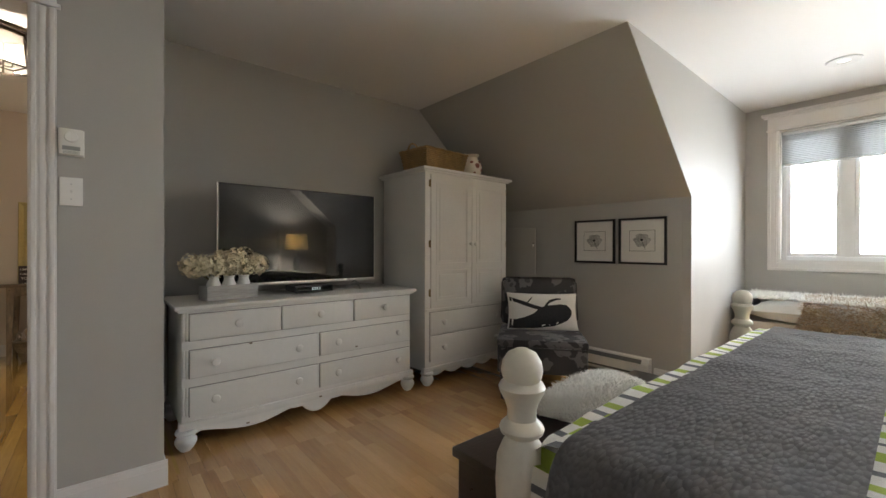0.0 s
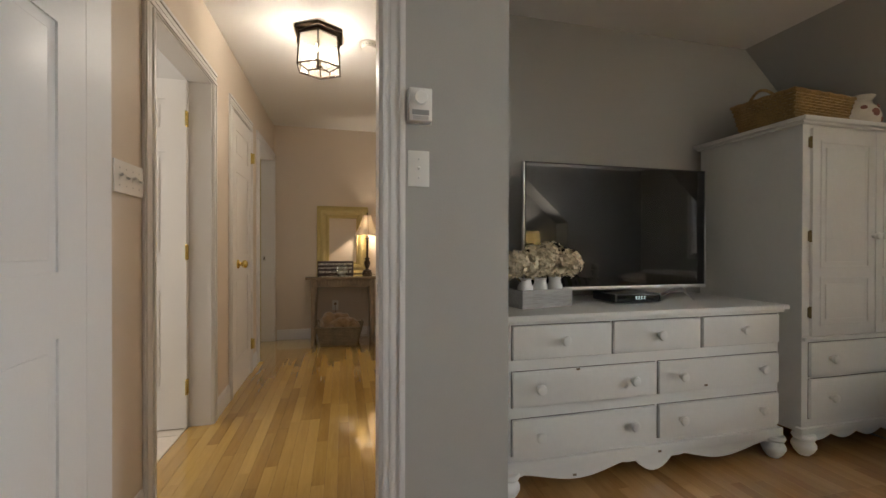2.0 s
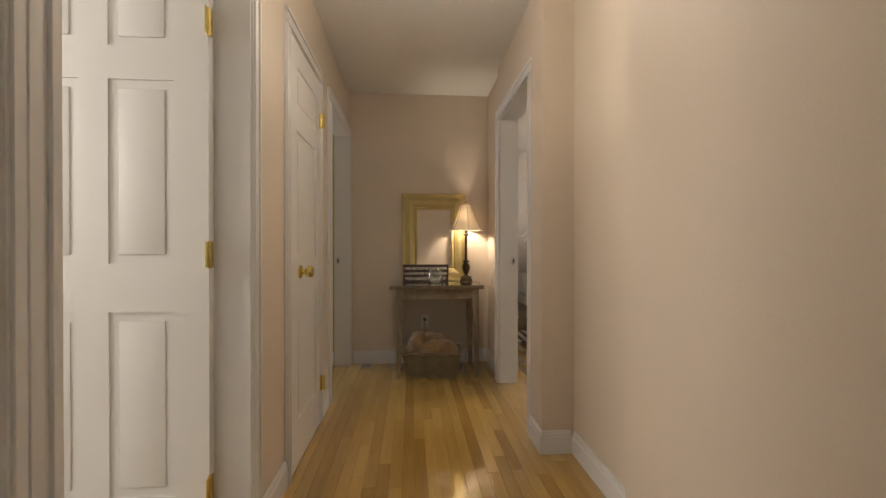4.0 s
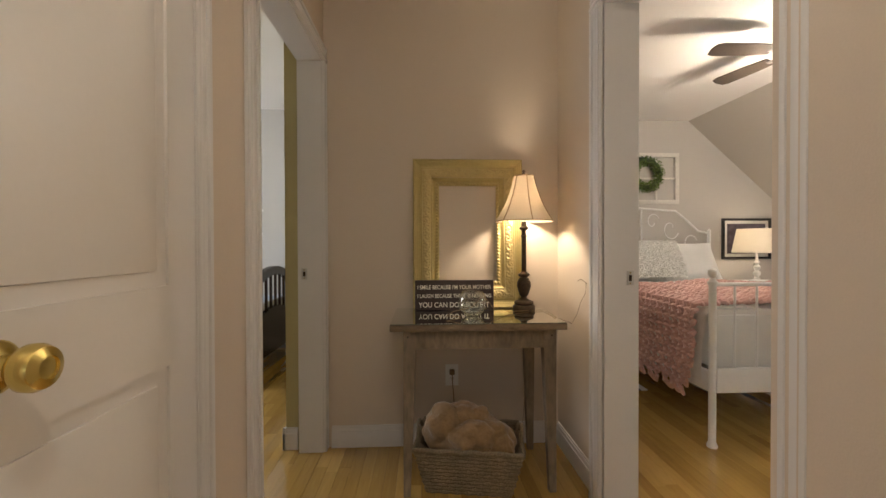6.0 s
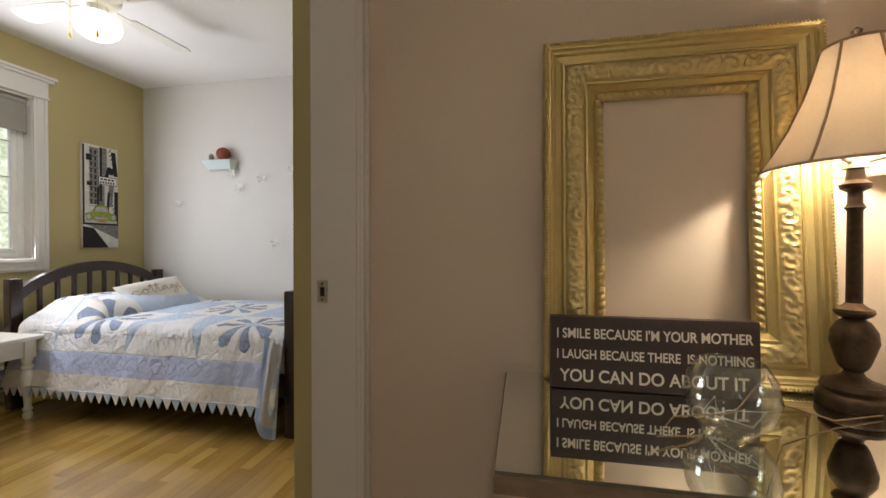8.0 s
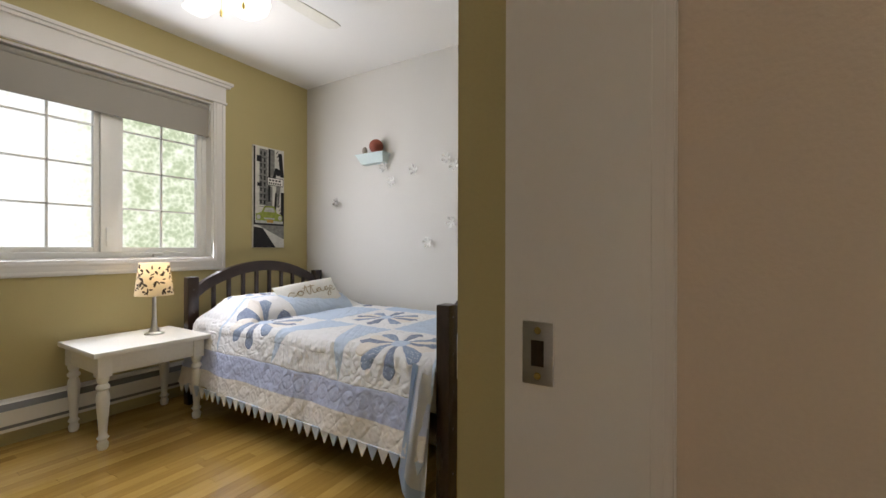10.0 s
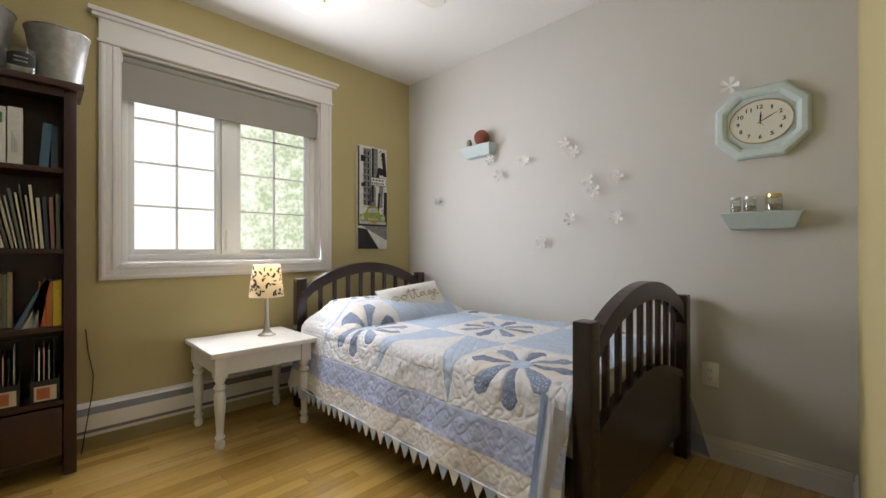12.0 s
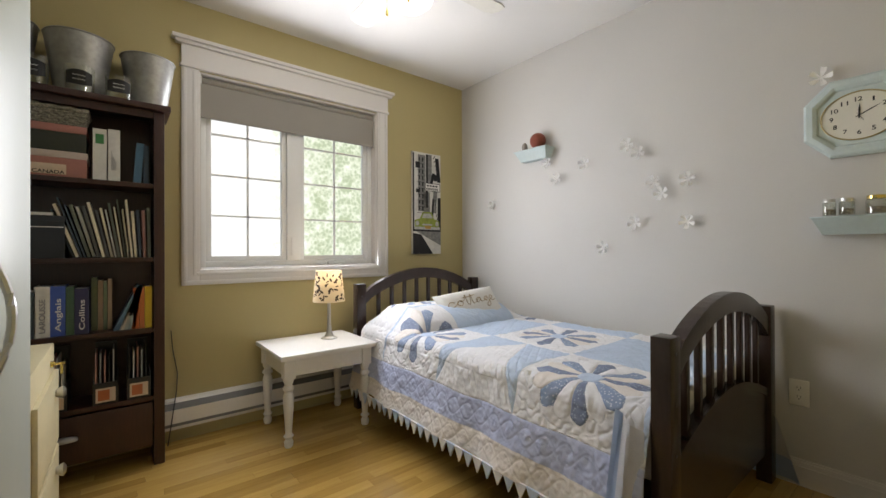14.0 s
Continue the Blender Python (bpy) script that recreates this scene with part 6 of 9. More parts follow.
# ---- basket with plush toy under the table ----
RUSH = mat("grey_rush", (0.32, 0.25, 0.16), 0.85, var=0.3, scale=12, fine=150, bump=0.25)
woven("basket", "grey rush basket with a plush toy, under the console table", pose(-0.29, 5.50, 0.0, 0, 0, -9), 0.36, 0.24, 0.46, 0.32, 0.2, 12, RUSH, 0.06)
PLUSH = mat("tan_plush", (0.36, 0.225, 0.105), 0.95, var=0.2, scale=16, fine=60, bump=0.3, sheen=0.4)
t = thing("plush_toy", "tan long-haired plush toy lying in the basket", "soft toy", pose(-0.29, 5.50, 0.2, 0, 0, -9))
bm = bmesh.new()
for x, y, z, sx, sy, sz in ((-0.03, 0.02, 0.0, 0.19, 0.13, 0.1), (0.1, -0.02, 0.0, 0.1, 0.09, 0.09), (-0.12, 0.0, 0.04, 0.09, 0.1, 0.1), (0.02, -0.06, 0.02, 0.13, 0.07, 0.07), (-0.02, 0.03, 0.07, 0.12, 0.08, 0.06), (0.15, -0.07, -0.01, 0.05, 0.05, 0.06)):
    bmesh.ops.create_icosphere(bm, subdivisions=4, radius=1.0, matrix=Matrix.Translation((x, y, z)) @ Matrix.Diagonal((sx, sy, sz, 1)))
for v in bm.verts:
    v.co += v.co.normalized() * (0.022 * noise.noise(v.co * 17) + 0.009 * noise.noise(Vector((v.co.x * 60, v.co.y * 60, v.co.z * 16))))
part("body", bm, PLUSH, t, smooth=True)

# ---- kids' room: window, blind, distance ----
ww = window("window_2", pose(KX, 5.905, 0.95, 0, 0, 90), 1.17, 1.15, 2, 4, "white casement window with glazing bars and a grey shade", fixed=0.565, thick=0.15)
t = thing("roller_shade", "taupe roller shade drawn a fifth down the window", "window blind", pose(KX, 5.905, 0.95, 0, 0, 90))
SHADEGREY = mat("taupe_shade_cloth", (0.33, 0.31, 0.28), 0.9, var=0.04, scale=6, fine=260, bump=0.06)
bm = bmesh.new()
box(bm, 0.016, 0.028, 0.9, 1.154, 0.031, 1.105)
part("cloth", bm, SHADEGREY, t)
solid("hem_bar", [(0.016, 0.025, 0.893, 1.154, 0.034, 0.91)], SHADEGREY, t, bevel=0.002)
bm = bmesh.new()
tube(bm, [(0.014, 0.035, 1.115), (1.156, 0.035, 1.115)], 0.02, 16)
part("roller", bm, SHADEGREY, t, smooth=True)
for x in (0.006, 1.152):
    solid("bracket", [(x, 0.012, 1.09, x + 0.012, 0.055, 1.14)], VINYL, t)
t = thing("window_crank", "white folding crank handle on the sill", "window crank", pose(KX, 5.905, 0.95, 0, 0, 90))
solid("housing", [(0.8, 0.035, 0.014, 0.92, 0.066, 0.034)], VINYL, t, bevel=0.005)
bm = bmesh.new()
tube(bm, [(0.86, 0.04, 0.034), (0.84, 0.03, 0.045), (0.78, 0.03, 0.042)], 0.006, 8)
part("arm", bm, VINYL, t, smooth=True)
bm = bmesh.new()
box(bm, 0.545, 0.045, 0.08, 0.57, 0.055, 0.2, bevel=0.004)
part("sash_lock", bm, VINYL, t, smooth=True)


def foliage_glow():
    m = bpy.data.materials.new("bright_foliage_distance")
    m.use_nodes = True
    n, l = m.node_tree.nodes, m.node_tree.links
    n.remove(n["Principled BSDF"])
    em = n.new("ShaderNodeEmission")
    co = n.new("ShaderNodeTexCoord")
    vo, no, big = n.new("ShaderNodeTexVoronoi"), n.new("ShaderNodeTexNoise"), n.new("ShaderNodeTexNoise")
    vo.inputs["Scale"].default_value = 12.0
    no.inputs["Scale"].default_value, no.inputs["Detail"].default_value = 3.5, 10
    no.inputs["Roughness"].default_value = 0.72
    big.inputs["Scale"].default_value, big.inputs["Detail"].default_value = 0.45, 2
    for q in (vo, no, big):
        l.new(co.outputs["Object"], q.inputs[0])
    a = n.new("ShaderNodeMath")
    a.operation, a.inputs[1].default_value = "MULTIPLY_ADD", 0.3
    l.new(vo.outputs["Distance"], a.inputs[0])
    l.new(no.outputs[0], a.inputs[2])
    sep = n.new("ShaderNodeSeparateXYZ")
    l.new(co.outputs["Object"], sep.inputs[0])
    # painted glare: the leaves bleach to white towards low y
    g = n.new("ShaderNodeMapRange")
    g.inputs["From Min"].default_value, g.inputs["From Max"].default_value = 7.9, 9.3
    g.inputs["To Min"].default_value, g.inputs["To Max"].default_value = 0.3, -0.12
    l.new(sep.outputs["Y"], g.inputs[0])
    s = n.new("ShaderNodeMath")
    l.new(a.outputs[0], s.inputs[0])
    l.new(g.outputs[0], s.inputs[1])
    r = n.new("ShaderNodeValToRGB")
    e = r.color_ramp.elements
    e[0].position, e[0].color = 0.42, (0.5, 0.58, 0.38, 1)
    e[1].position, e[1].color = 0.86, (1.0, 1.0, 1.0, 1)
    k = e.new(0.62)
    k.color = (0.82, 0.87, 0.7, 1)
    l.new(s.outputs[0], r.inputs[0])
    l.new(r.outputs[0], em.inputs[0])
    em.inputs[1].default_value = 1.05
    l.new(em.outputs[0], n["Material Output"].inputs[0])
    return m


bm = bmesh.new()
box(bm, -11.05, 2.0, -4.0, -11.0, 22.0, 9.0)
tagged(part("backdrop", bm, foliage_glow()), "glowing backdrop of leaves washed out into white sky outside the window", "backdrop", kind="structure")
bm = bmesh.new()
box(bm, 9.0, -6, -3, 9.05, 6, 8)
tagged(part("backdrop_dormer", bm, mat("white_sky_glow", (0.9, 0.92, 0.95), 0.9, emit=(0.95, 0.98, 1.0), power=1.6)), "overexposed white sky beyond the dormer window", "backdrop", kind="structure")

heater("baseboard_heater", pose(KX + 0.001, 5.0, 0.085, 0, 0, 90), 2.75, "long white baseboard heater under the window")

# ---- single bed ----
DARK = mat("espresso_bed_wood", (0.036, 0.021, 0.017), 0.24, var=0.2, scale=6, fine=40, bump=0.04, stretch=(1, 1, 0.3))
FX, HX = -1.842, -3.81
Y0, Y1 = 6.82, 7.865
t = thing("single_bed", "dark wooden single bed with arched slatted ends", "bed")


def bed_end(x, post_h, arch_z, panel_top, th=0.045):
    for y in (Y0, Y1):
        solid("post", [(x - 0.03, y - 0.035, 0, x + 0.03, y + 0.035, post_h)], DARK, t, bevel=0.006)
        for z in (0.12, 0.3, 0.45, 0.6, 0.75):
            bm = bmesh.new()
            lathe(bm, [(0.005, 0), (0.004, 0.001)], (0, 0, 0), 8, pose(x + 0.03, y, z, 0, 90, 0))
            part("bolt_cap", bm, BLACK, t)
    n = 20
    up, lo = [], []
    for i in range(n + 1):
        u = i / n
        y = Y0 + 0.036 + (Y1 - Y0 - 0.072) * u
        z = post_h - 0.06 + (arch_z - post_h + 0.06) * math.sin(u * math.pi) ** 0.75
        up.append((y, z))
        lo.append((y, z - 0.075))
    bm = bmesh.new()
    prism(bm, up + lo[::-1], x - th / 2, x + th / 2, "x")
    part("top_rail", bm, DARK, t)
    up2 = []
    for i in range(n + 1):
        u = i / n
        up2.append((Y0 + 0.036 + (Y1 - Y0 - 0.072) * u, panel_top + 0.11 * math.sin(u * math.pi)))
    bm = bmesh.new()
    prism(bm, up2 + [(Y1 - 0.036, 0.14), (Y0 + 0.036, 0.14)], x - 0.014, x + 0.014, "x")
    part("panel", bm, DARK, t)
    bm = bmesh.new()
    prism(bm, up2 + [(y, z - 0.035) for y, z in reversed(up2)], x - 0.02, x + 0.02, "x")
    part("panel_rail", bm, DARK, t)
    for k in range(1, 9):
        u = k / 9
        y = Y0 + 0.036 + (Y1 - Y0 - 0.072) * u
        z0 = panel_top + 0.11 * math.sin(u * math.pi) - 0.02
        z1 = post_h - 0.06 + (arch_z - post_h + 0.06) * math.sin(u * math.pi) ** 0.75 - 0.06
        solid("slat", [(x - 0.01, y - 0.013, z0, x + 0.01, y + 0.013, z1)], DARK, t, bevel=0.003)


bed_end(FX, 0.80, 0.895, 0.43)
bed_end(HX, 0.835, 0.93, 0.5)
for y in (Y0 + 0.03, Y1 - 0.03):
    solid("side_rail", [(HX + 0.03, y - 0.012, 0.2, FX - 0.03, y + 0.012, 0.33)], DARK, t, bevel=0.004)
solid("mattress", [(HX + 0.04, Y0 + 0.03, 0.3, FX - 0.04, Y1 - 0.03, 0.555)], PILLOW, t, bevel=0.03)
t = thing("under_bed_box", "black storage box under the single bed", "storage box")
solid("body", [(-2.9, 7.0, 0.0, -2.2, 7.5, 0.17)], BLACK, t, bevel=0.01)


# ---- patchwork quilt ----
def fabric(name, color, sprig=None):
    m = mat(name, color, 0.9, var=0.05, scale=14, fine=230, bump=0.12)
    n, l = m.node_tree.nodes, m.node_tree.links
    wr, cw, b2 = n.new("ShaderNodeTexVoronoi"), n.new("ShaderNodeTexCoord"), n.new("ShaderNodeBump")
    wr.inputs["Scale"].default_value, wr.feature = 24, "SMOOTH_F1"
    b2.invert = True
    b2.inputs["Strength"].default_value, b2.inputs["Distance"].default_value = 0.28, 0.012
    l.new(cw.outputs["Object"], wr.inputs[0])
    l.new(wr.outputs["Distance"], b2.inputs["Height"])
    l.new(b2.outputs[0], n["Principled BSDF"].inputs["Normal"])
    if sprig:
        n, l = m.node_tree.nodes, m.node_tree.links
        co, vo, lt, mx = n.new("ShaderNodeTexCoord"), n.new("ShaderNodeTexVoronoi"), n.new("ShaderNodeMath"), n.new("ShaderNodeMix")
        vo.inputs["Scale"].default_value = 95
        lt.operation, lt.inputs[1].default_value = "LESS_THAN", 0.3
        mx.data_type = "RGBA"
        l.new(co.outputs["Object"], vo.inputs[0])
        l.new(vo.outputs["Distance"], lt.inputs[0])
        l.new(lt.outputs[0], mx.inputs[0])
        src = n["Principled BSDF"].inputs["Base Color"].links[0].from_socket
        l.new(src, mx.inputs[6])
        mx.inputs[7].default_value = (*sprig, 1)
        l.new(mx.outputs[2], n["Principled BSDF"].inputs["Base Color"])
    return m


QM = [fabric("quilt_white", (0.76, 0.765, 0.8)), fabric("quilt_sky", (0.50, 0.60, 0.75)), fabric("quilt_lilac_blue", (0.45, 0.50, 0.70)), fabric("quilt_navy_sprig", (0.19, 0.23, 0.34), (0.35, 0.42, 0.55)),
      fabric("quilt_dusty_blue", (0.24, 0.31, 0.46), (0.5, 0.56, 0.68)), fabric("quilt_cream", (0.73, 0.69, 0.66))]


def rosette(x, y, ring, seam_w=0.005):
    """A plate of sixteen pointed petals round a blue disc; nothing outside its edge."""
    r, a = math.hypot(x, y), math.atan2(y, x)
    if r < 0.05 * ring / 0.235:
        return 1, min(1.0, (0.05 * ring / 0.235 - r) / seam_w)
    k = (a / (2 * math.pi) * 16) % 16
    f = abs(k % 1 - 0.5) * 2
    edge = ring * (1.0 - 0.13 * f ** 1.5) - r
    if edge > 0:
        side = (1 - f) * r * math.pi / 16
        return (3, 5, 4, 0, 3, 0, 4, 5)[int(k) % 8], min(1.0, side / seam_w, edge / seam_w, (r - 0.05 * ring / 0.235) / seam_w)
    return None


def stipple(u, v):
    """Meandering quilting stitches: nil on a stitch line, one between lines."""
    return min(1.0, 5.5 * abs(noise.noise(Vector((u * 21, v * 21, 7.3)))))


def quilt_patch(u, v):
    """Cloth and height of the quilt; u along the bed from the head, v over the near edge (the top is v > 0)."""
    for lo, hi, cloth, c in ((-0.6, -0.335, 5, -0.385), (-0.335, -0.215, 2, -0.275)):
        if lo <= v < hi:
            d, w = v - c + 0.006 * noise.noise(Vector((u * 9, v * 9, 3))), 34.0
            chain = min(abs(d - 0.034 * math.sin(w * u)), abs(d + 0.034 * math.sin(w * u)), hi - v + 0.001) / 0.006
            return cloth, 0.35 + 0.65 * min(1.0, chain, 0.35 + stipple(u * 1.7, v * 1.7))
    if u < 0.33:
        return rosette(u - 0.13, v - 0.26, 0.19) or (0, stipple(u, v))
    B = 0.545
    i, j = math.floor((u - 0.345) / B), math.floor((v + 0.215) / B)
    x, y = (u - 0.345) - (i + 0.5) * B, (v + 0.215) - (j + 0.5) * B
    edge = min(B / 2 - abs(x), B / 2 - abs(y)) / 0.006
    if (i + j) % 2 == 0:
        return rosette(x, y, 0.232) or (0, min(edge, stipple(u, v), abs(math.hypot(x, y) - 0.262) / 0.006))
    near = (B * 0.5 - y) * 0.5 - abs(x)
    seam = min(1.0, abs(near) / 0.006, edge)
    if near > 0 and j == 0:
        return 0, min(seam, 4.5 * abs(math.sin((x + 0.5 * y) * 78)))
    return 1, min(seam, 4.5 * abs(math.sin((abs(x) * 0.9 + 0.6 * y) * 78)))


def make_quilt():
    t = thing("quilt", "white and blue patchwork quilt with flower rosettes, on the bed", "quilt")
    bm = bmesh.new()
    nu, nv = 500, 350
    x_head, x_foot = HX + 0.10, FX - 0.03
    drop, width, rad = 0.43, Y1 - Y0 - 0.02, 0.07
    rows = []
    for i in range(nu + 1):
        u = 2.0 * i / nu
        x = x_head + (x_foot - x_head) * i / nu
        row = []
        for j in range(nv + 1):
            v = -drop + (width + drop) * j / nv
            k, hgt = quilt_patch(u, v)
            top = 0.585 + 0.008 * noise.noise(Vector((u * 4, v * 4, 0)))
            pill = max(0.0, 1 - ((u - 0.27) / 0.3) ** 2)
            top += 0.13 * pill ** 0.6 * min(1.0, max(0.0, v + 0.03) * 8) * min(1.0, max(0.0, width - v) * 6)
            puff = 0.0038 * (hgt - 0.5) + 0.004 * noise.noise(Vector((u * 19, v * 19, 1))) + 0.0026 * noise.noise(Vector((u * 52, v * 52, 2)))
            if v > 0:
                p = Vector((x, Y0 - 0.02 + rad + v * (1 - rad / width) - 0.02, top + puff))
            else:
                o = -v
                if o < rad * 1.57:
                    a = o / rad
                    p = Vector((x, Y0 - 0.02 + rad * (1 - math.sin(a)) - 0.02, top - rad * (1 - math.cos(a))))
                    p += Vector((0, -math.sin(a), math.cos(a))) * puff
                else:
                    d = o - rad * 1.57
                    fold = 0.012 * math.sin(u * 13 + 1.5) * d / 0.3 + 0.008 * noise.noise(Vector((u * 6, d * 3, 4)))
                    p = Vector((x, Y0 - 0.04 - 0.07 * d / 0.3 - puff - fold, top - rad - d))
            row.append(bm.verts.new(p))
        rows.append(row)
    for i in range(nu):
        for j in range(nv):
            f = bm.faces.new((rows[i][j], rows[i + 1][j], rows[i + 1][j + 1], rows[i][j + 1]))
            f.material_index = quilt_patch(2.0 * (i + 0.5) / nu, -drop + (width + drop) * (j + 0.5) / nv)[0]
    part("patchwork", bm, QM, t, smooth=True)
    for k in range(32):
        u0 = k / 32
        x0, x1 = x_head + (x_foot - x_head) * u0, x_head + (x_foot - x_head) * (k + 1) / 32
        bm = bmesh.new()
        yy = Y0 - 0.04 - 0.07 * 1.15
        zz = 0.585 - rad - (drop - rad * 1.57)
        lo = 0.055
        prism(bm, [(x0, zz + 0.006), ((x0 + x1) / 2, zz - lo), (x1, zz + 0.006)], yy - 0.004, yy + 0.004)
        part("edge_point", bm, QM[1] if k % 2 else QM[0], t)
    # the corner that hangs at the foot end
    bm = bmesh.new()
    n = 18
    grid = []
    for i in range(9):
        for_row = []
        for j in range(n + 1):
            a, f = i / 8, j / n
            z = 0.56 - 0.05 * a - (0.42 + 0.07 * math.sin(a * 2.6)) * f
            y = Y0 - 0.062 - 0.085 * f + 0.012 * math.sin(a * 8 + f * 2)
            x = FX - 0.125 - 0.015 * f + (0.085 + 0.05 * f) * a
            for_row.append(bm.verts.new((x, y, z)))
        grid.append(for_row)
    for i in range(8):
        for j in range(n):
            f = bm.faces.new((grid[i][j], grid[i + 1][j], grid[i + 1][j + 1], grid[i][j + 1]))
            f.material_index = 1 if i < 2 or j > 15 else 0
    bmesh.ops.solidify(bm, geom=bm.faces[:], thickness=0.006)
    part("hanging_corner", bm, QM, t, smooth=True)
    bm = bmesh.new()
    grid = []
    for i in range(9):
        r = []
        for j in range(n + 1):
            z = 0.45 - 0.43 * j / n
            r.append(bm.verts.new((FX + 0.05 - 0.22 + 0.26 * i / 8 * (0.6 + 0.5 * j / n), min(KY - 0.025, Y1 + 0.035 + 0.02 * math.sin(i * 1.3)), z)))
        grid.append(r)
    for i in range(8):
        for j in range(n):
            f = bm.faces.new((grid[i][j], grid[i + 1][j], grid[i + 1][j + 1], grid[i][j + 1]))
            f.material_index = 0 if j < 14 else 1
    bmesh.ops.solidify(bm, geom=bm.faces[:], thickness=0.006)
    part("wall_side_drop", bm, QM, t, smooth=True)


make_quilt()
t = thing("throw_pillow", "small white pillow with looped rope lettering, on the quilt", "pillow", pose(-3.34, 7.40, 0.685, 50, 0, 80) @ pose(0, 0, 0, 0, 0, 7))
bm = bmesh.new()
puffed(bm, 0.50, 0.24, 0.11, 16)
part("cover", bm, PILLOW, t, smooth=True)
bm = bmesh.new()
SCRIPT = ((0.9, 0.75), (0.45, 0.95), (0.1, 0.5), (0.45, 0.05), (1.1, 0.4), (1.5, 0.9), (1.15, 0.5), (1.5, 0.05), (1.9, 0.5), (1.55, 0.9), (2.1, 0.8), (2.5, 1.7), (2.4, 0.3), (2.7, 0.1), (3.2, 1.7), (3.1, 0.3), (3.4, 0.1),
          (4.1, 0.85), (3.65, 0.6), (3.75, 0.1), (4.15, 0.5), (4.2, 0.85), (4.2, 0.2), (4.5, 0.15), (5.2, 0.85), (4.75, 0.6), (4.9, 0.1), (5.25, 0.6), (5.25, -0.5), (4.9, -0.8), (4.85, -0.4), (5.6, 0.35), (5.95, 0.6), (5.75, 0.95), (5.5, 0.5), (5.8, 0.05), (6.3, 0.3))


def on_pillow(p):
    u, v = (p[0] - 3.2) / 4.0, (p[1] - 0.45) / 2.6
    e = (max(0.0, 1 - abs(u) ** 3.2) * max(0.0, 1 - abs(v) ** 3.2)) ** 0.5
    return (u * 0.25, v * 0.12, e * 0.055 + 0.003)


pts = []
for i in range(len(SCRIPT) - 1):
    q = [Vector(SCRIPT[min(max(i + k, 0), len(SCRIPT) - 1)]) for k in (-1, 0, 1, 2)]
    for k in range(5):
        f = k / 5
        pts.append(on_pillow(0.5 * (2 * q[1] + (q[2] - q[0]) * f + (2 * q[0] - 5 * q[1] + 4 * q[2] - q[3]) * f * f + (3 * q[1] - q[0] - 3 * q[2] + q[3]) * f ** 3)))
tube(bm, pts, 0.0024, 5)
tube(bm, [on_pillow((2.05 + 0.2 * k, 1.25 + 0.02 * k)) for k in range(9)], 0.0024, 5)
part("rope_script", bm, mat("natural_rope", (0.42, 0.32, 0.18), 0.85, var=0.2, scale=30), t, "tan rope sewn in loops", True)

# ---- white side table ----
NX0, NX1, NY0, NY1 = -3.995, -3.49, 6.205, 6.772
t = thing("side_table", "white painted side table with turned legs, beside the bed", "table")
bm = bmesh.new()
box(bm, NX0, NY0, 0.476, NX1, NY1, 0.503, bevel=0.006)
part("tabletop", bm, WHITE, t, smooth=True)
solid("apron", [(NX0 + 0.05, NY0 + 0.035, 0.38, NX1 - 0.05, NY0 + 0.055, 0.476), (NX0 + 0.05, NY1 - 0.055, 0.38, NX1 - 0.05, NY1 - 0.035, 0.476), (NX0 + 0.035, NY0 + 0.05, 0.38, NX0 + 0.055, NY1 - 0.05, 0.476), (NX1 - 0.055, NY0 + 0.05, 0.38, NX1 - 0.035, NY1 - 0.05, 0.476)], WHITE, t, bevel=0.003)
for x in (NX0 + 0.055, NX1 - 0.055):
    for y in (NY0 + 0.055, NY1 - 0.055):
        bm = bmesh.new()
        box(bm, x - 0.03, y - 0.03, 0.37, x + 0.03, y + 0.03, 0.476, bevel=0.003)
        lathe(bm, [(0.017, 0), (0.022, 0.008), (0.024, 0.03), (0.016, 0.045), (0.026, 0.06), (0.017, 0.075), (0.018, 0.1), (0.025, 0.2), (0.029, 0.26), (0.024, 0.29), (0.018, 0.3), (0.029, 0.312), (0.029, 0.322), (0.019, 0.335), (0.027, 0.355), (0.028, 0.37)], (x, y, 0), 20)
        part("leg", bm, WHITE, t, smooth=True)
t = thing("table_lamp", "small steel lamp with a leaf-patterned shade, lit", "lamp", pose(-3.78, 6.59, 0.503))
bm = bmesh.new()
lathe(bm, [(0.052, 0), (0.05, 0.006), (0.03, 0.014), (0.017, 0.04), (0.012, 0.1), (0.0105, 0.2), (0.009, 0.25), (0.009, 0.27)], (0, 0, 0), 24)
part("base", bm, STEEL, t, smooth=True)
bm = bmesh.new()
pr = [(0.1, 0.235), (0.078, 0.43)]
lathe(bm, pr + [(r - 0.002, z) for r, z in reversed(pr)] + [pr[0]], (0, 0, 0), 36, caps=False)
sh = part("shade", bm, translucent("ivory_shade_cloth", (0.82, 0.74, 0.58), 0.5), t, "ivory shade with dark leaves", True)
bm = bmesh.new()
rng = random.Random(77)
for i in range(150):
    a, f = rng.random() * 2 * math.pi, rng.uniform(0.06, 0.94)
    r = 0.1 + (0.078 - 0.1) * f + 0.0012
    z = 0.235 + 0.195 * f
    rot = rng.random() * 6.3
    L, W = rng.uniform(0.009, 0.017), rng.uniform(0.004, 0.007)
    vs = []
    for q in range(8):
        th = q * math.pi / 4
        du, dv = L * math.cos(th), W * math.sin(th)
        uu, vv = du * math.cos(rot) - dv * math.sin(rot), du * math.sin(rot) + dv * math.cos(rot)
        aa = a + uu / r
        rr = 0.1 + (0.078 - 0.1) * ((z + vv - 0.235) / 0.195) + 0.0013
        vs.append(bm.verts.new((rr * math.cos(aa), rr * math.sin(aa), min(max(z + vv, 0.237), 0.428))))
    bm.faces.new(vs)
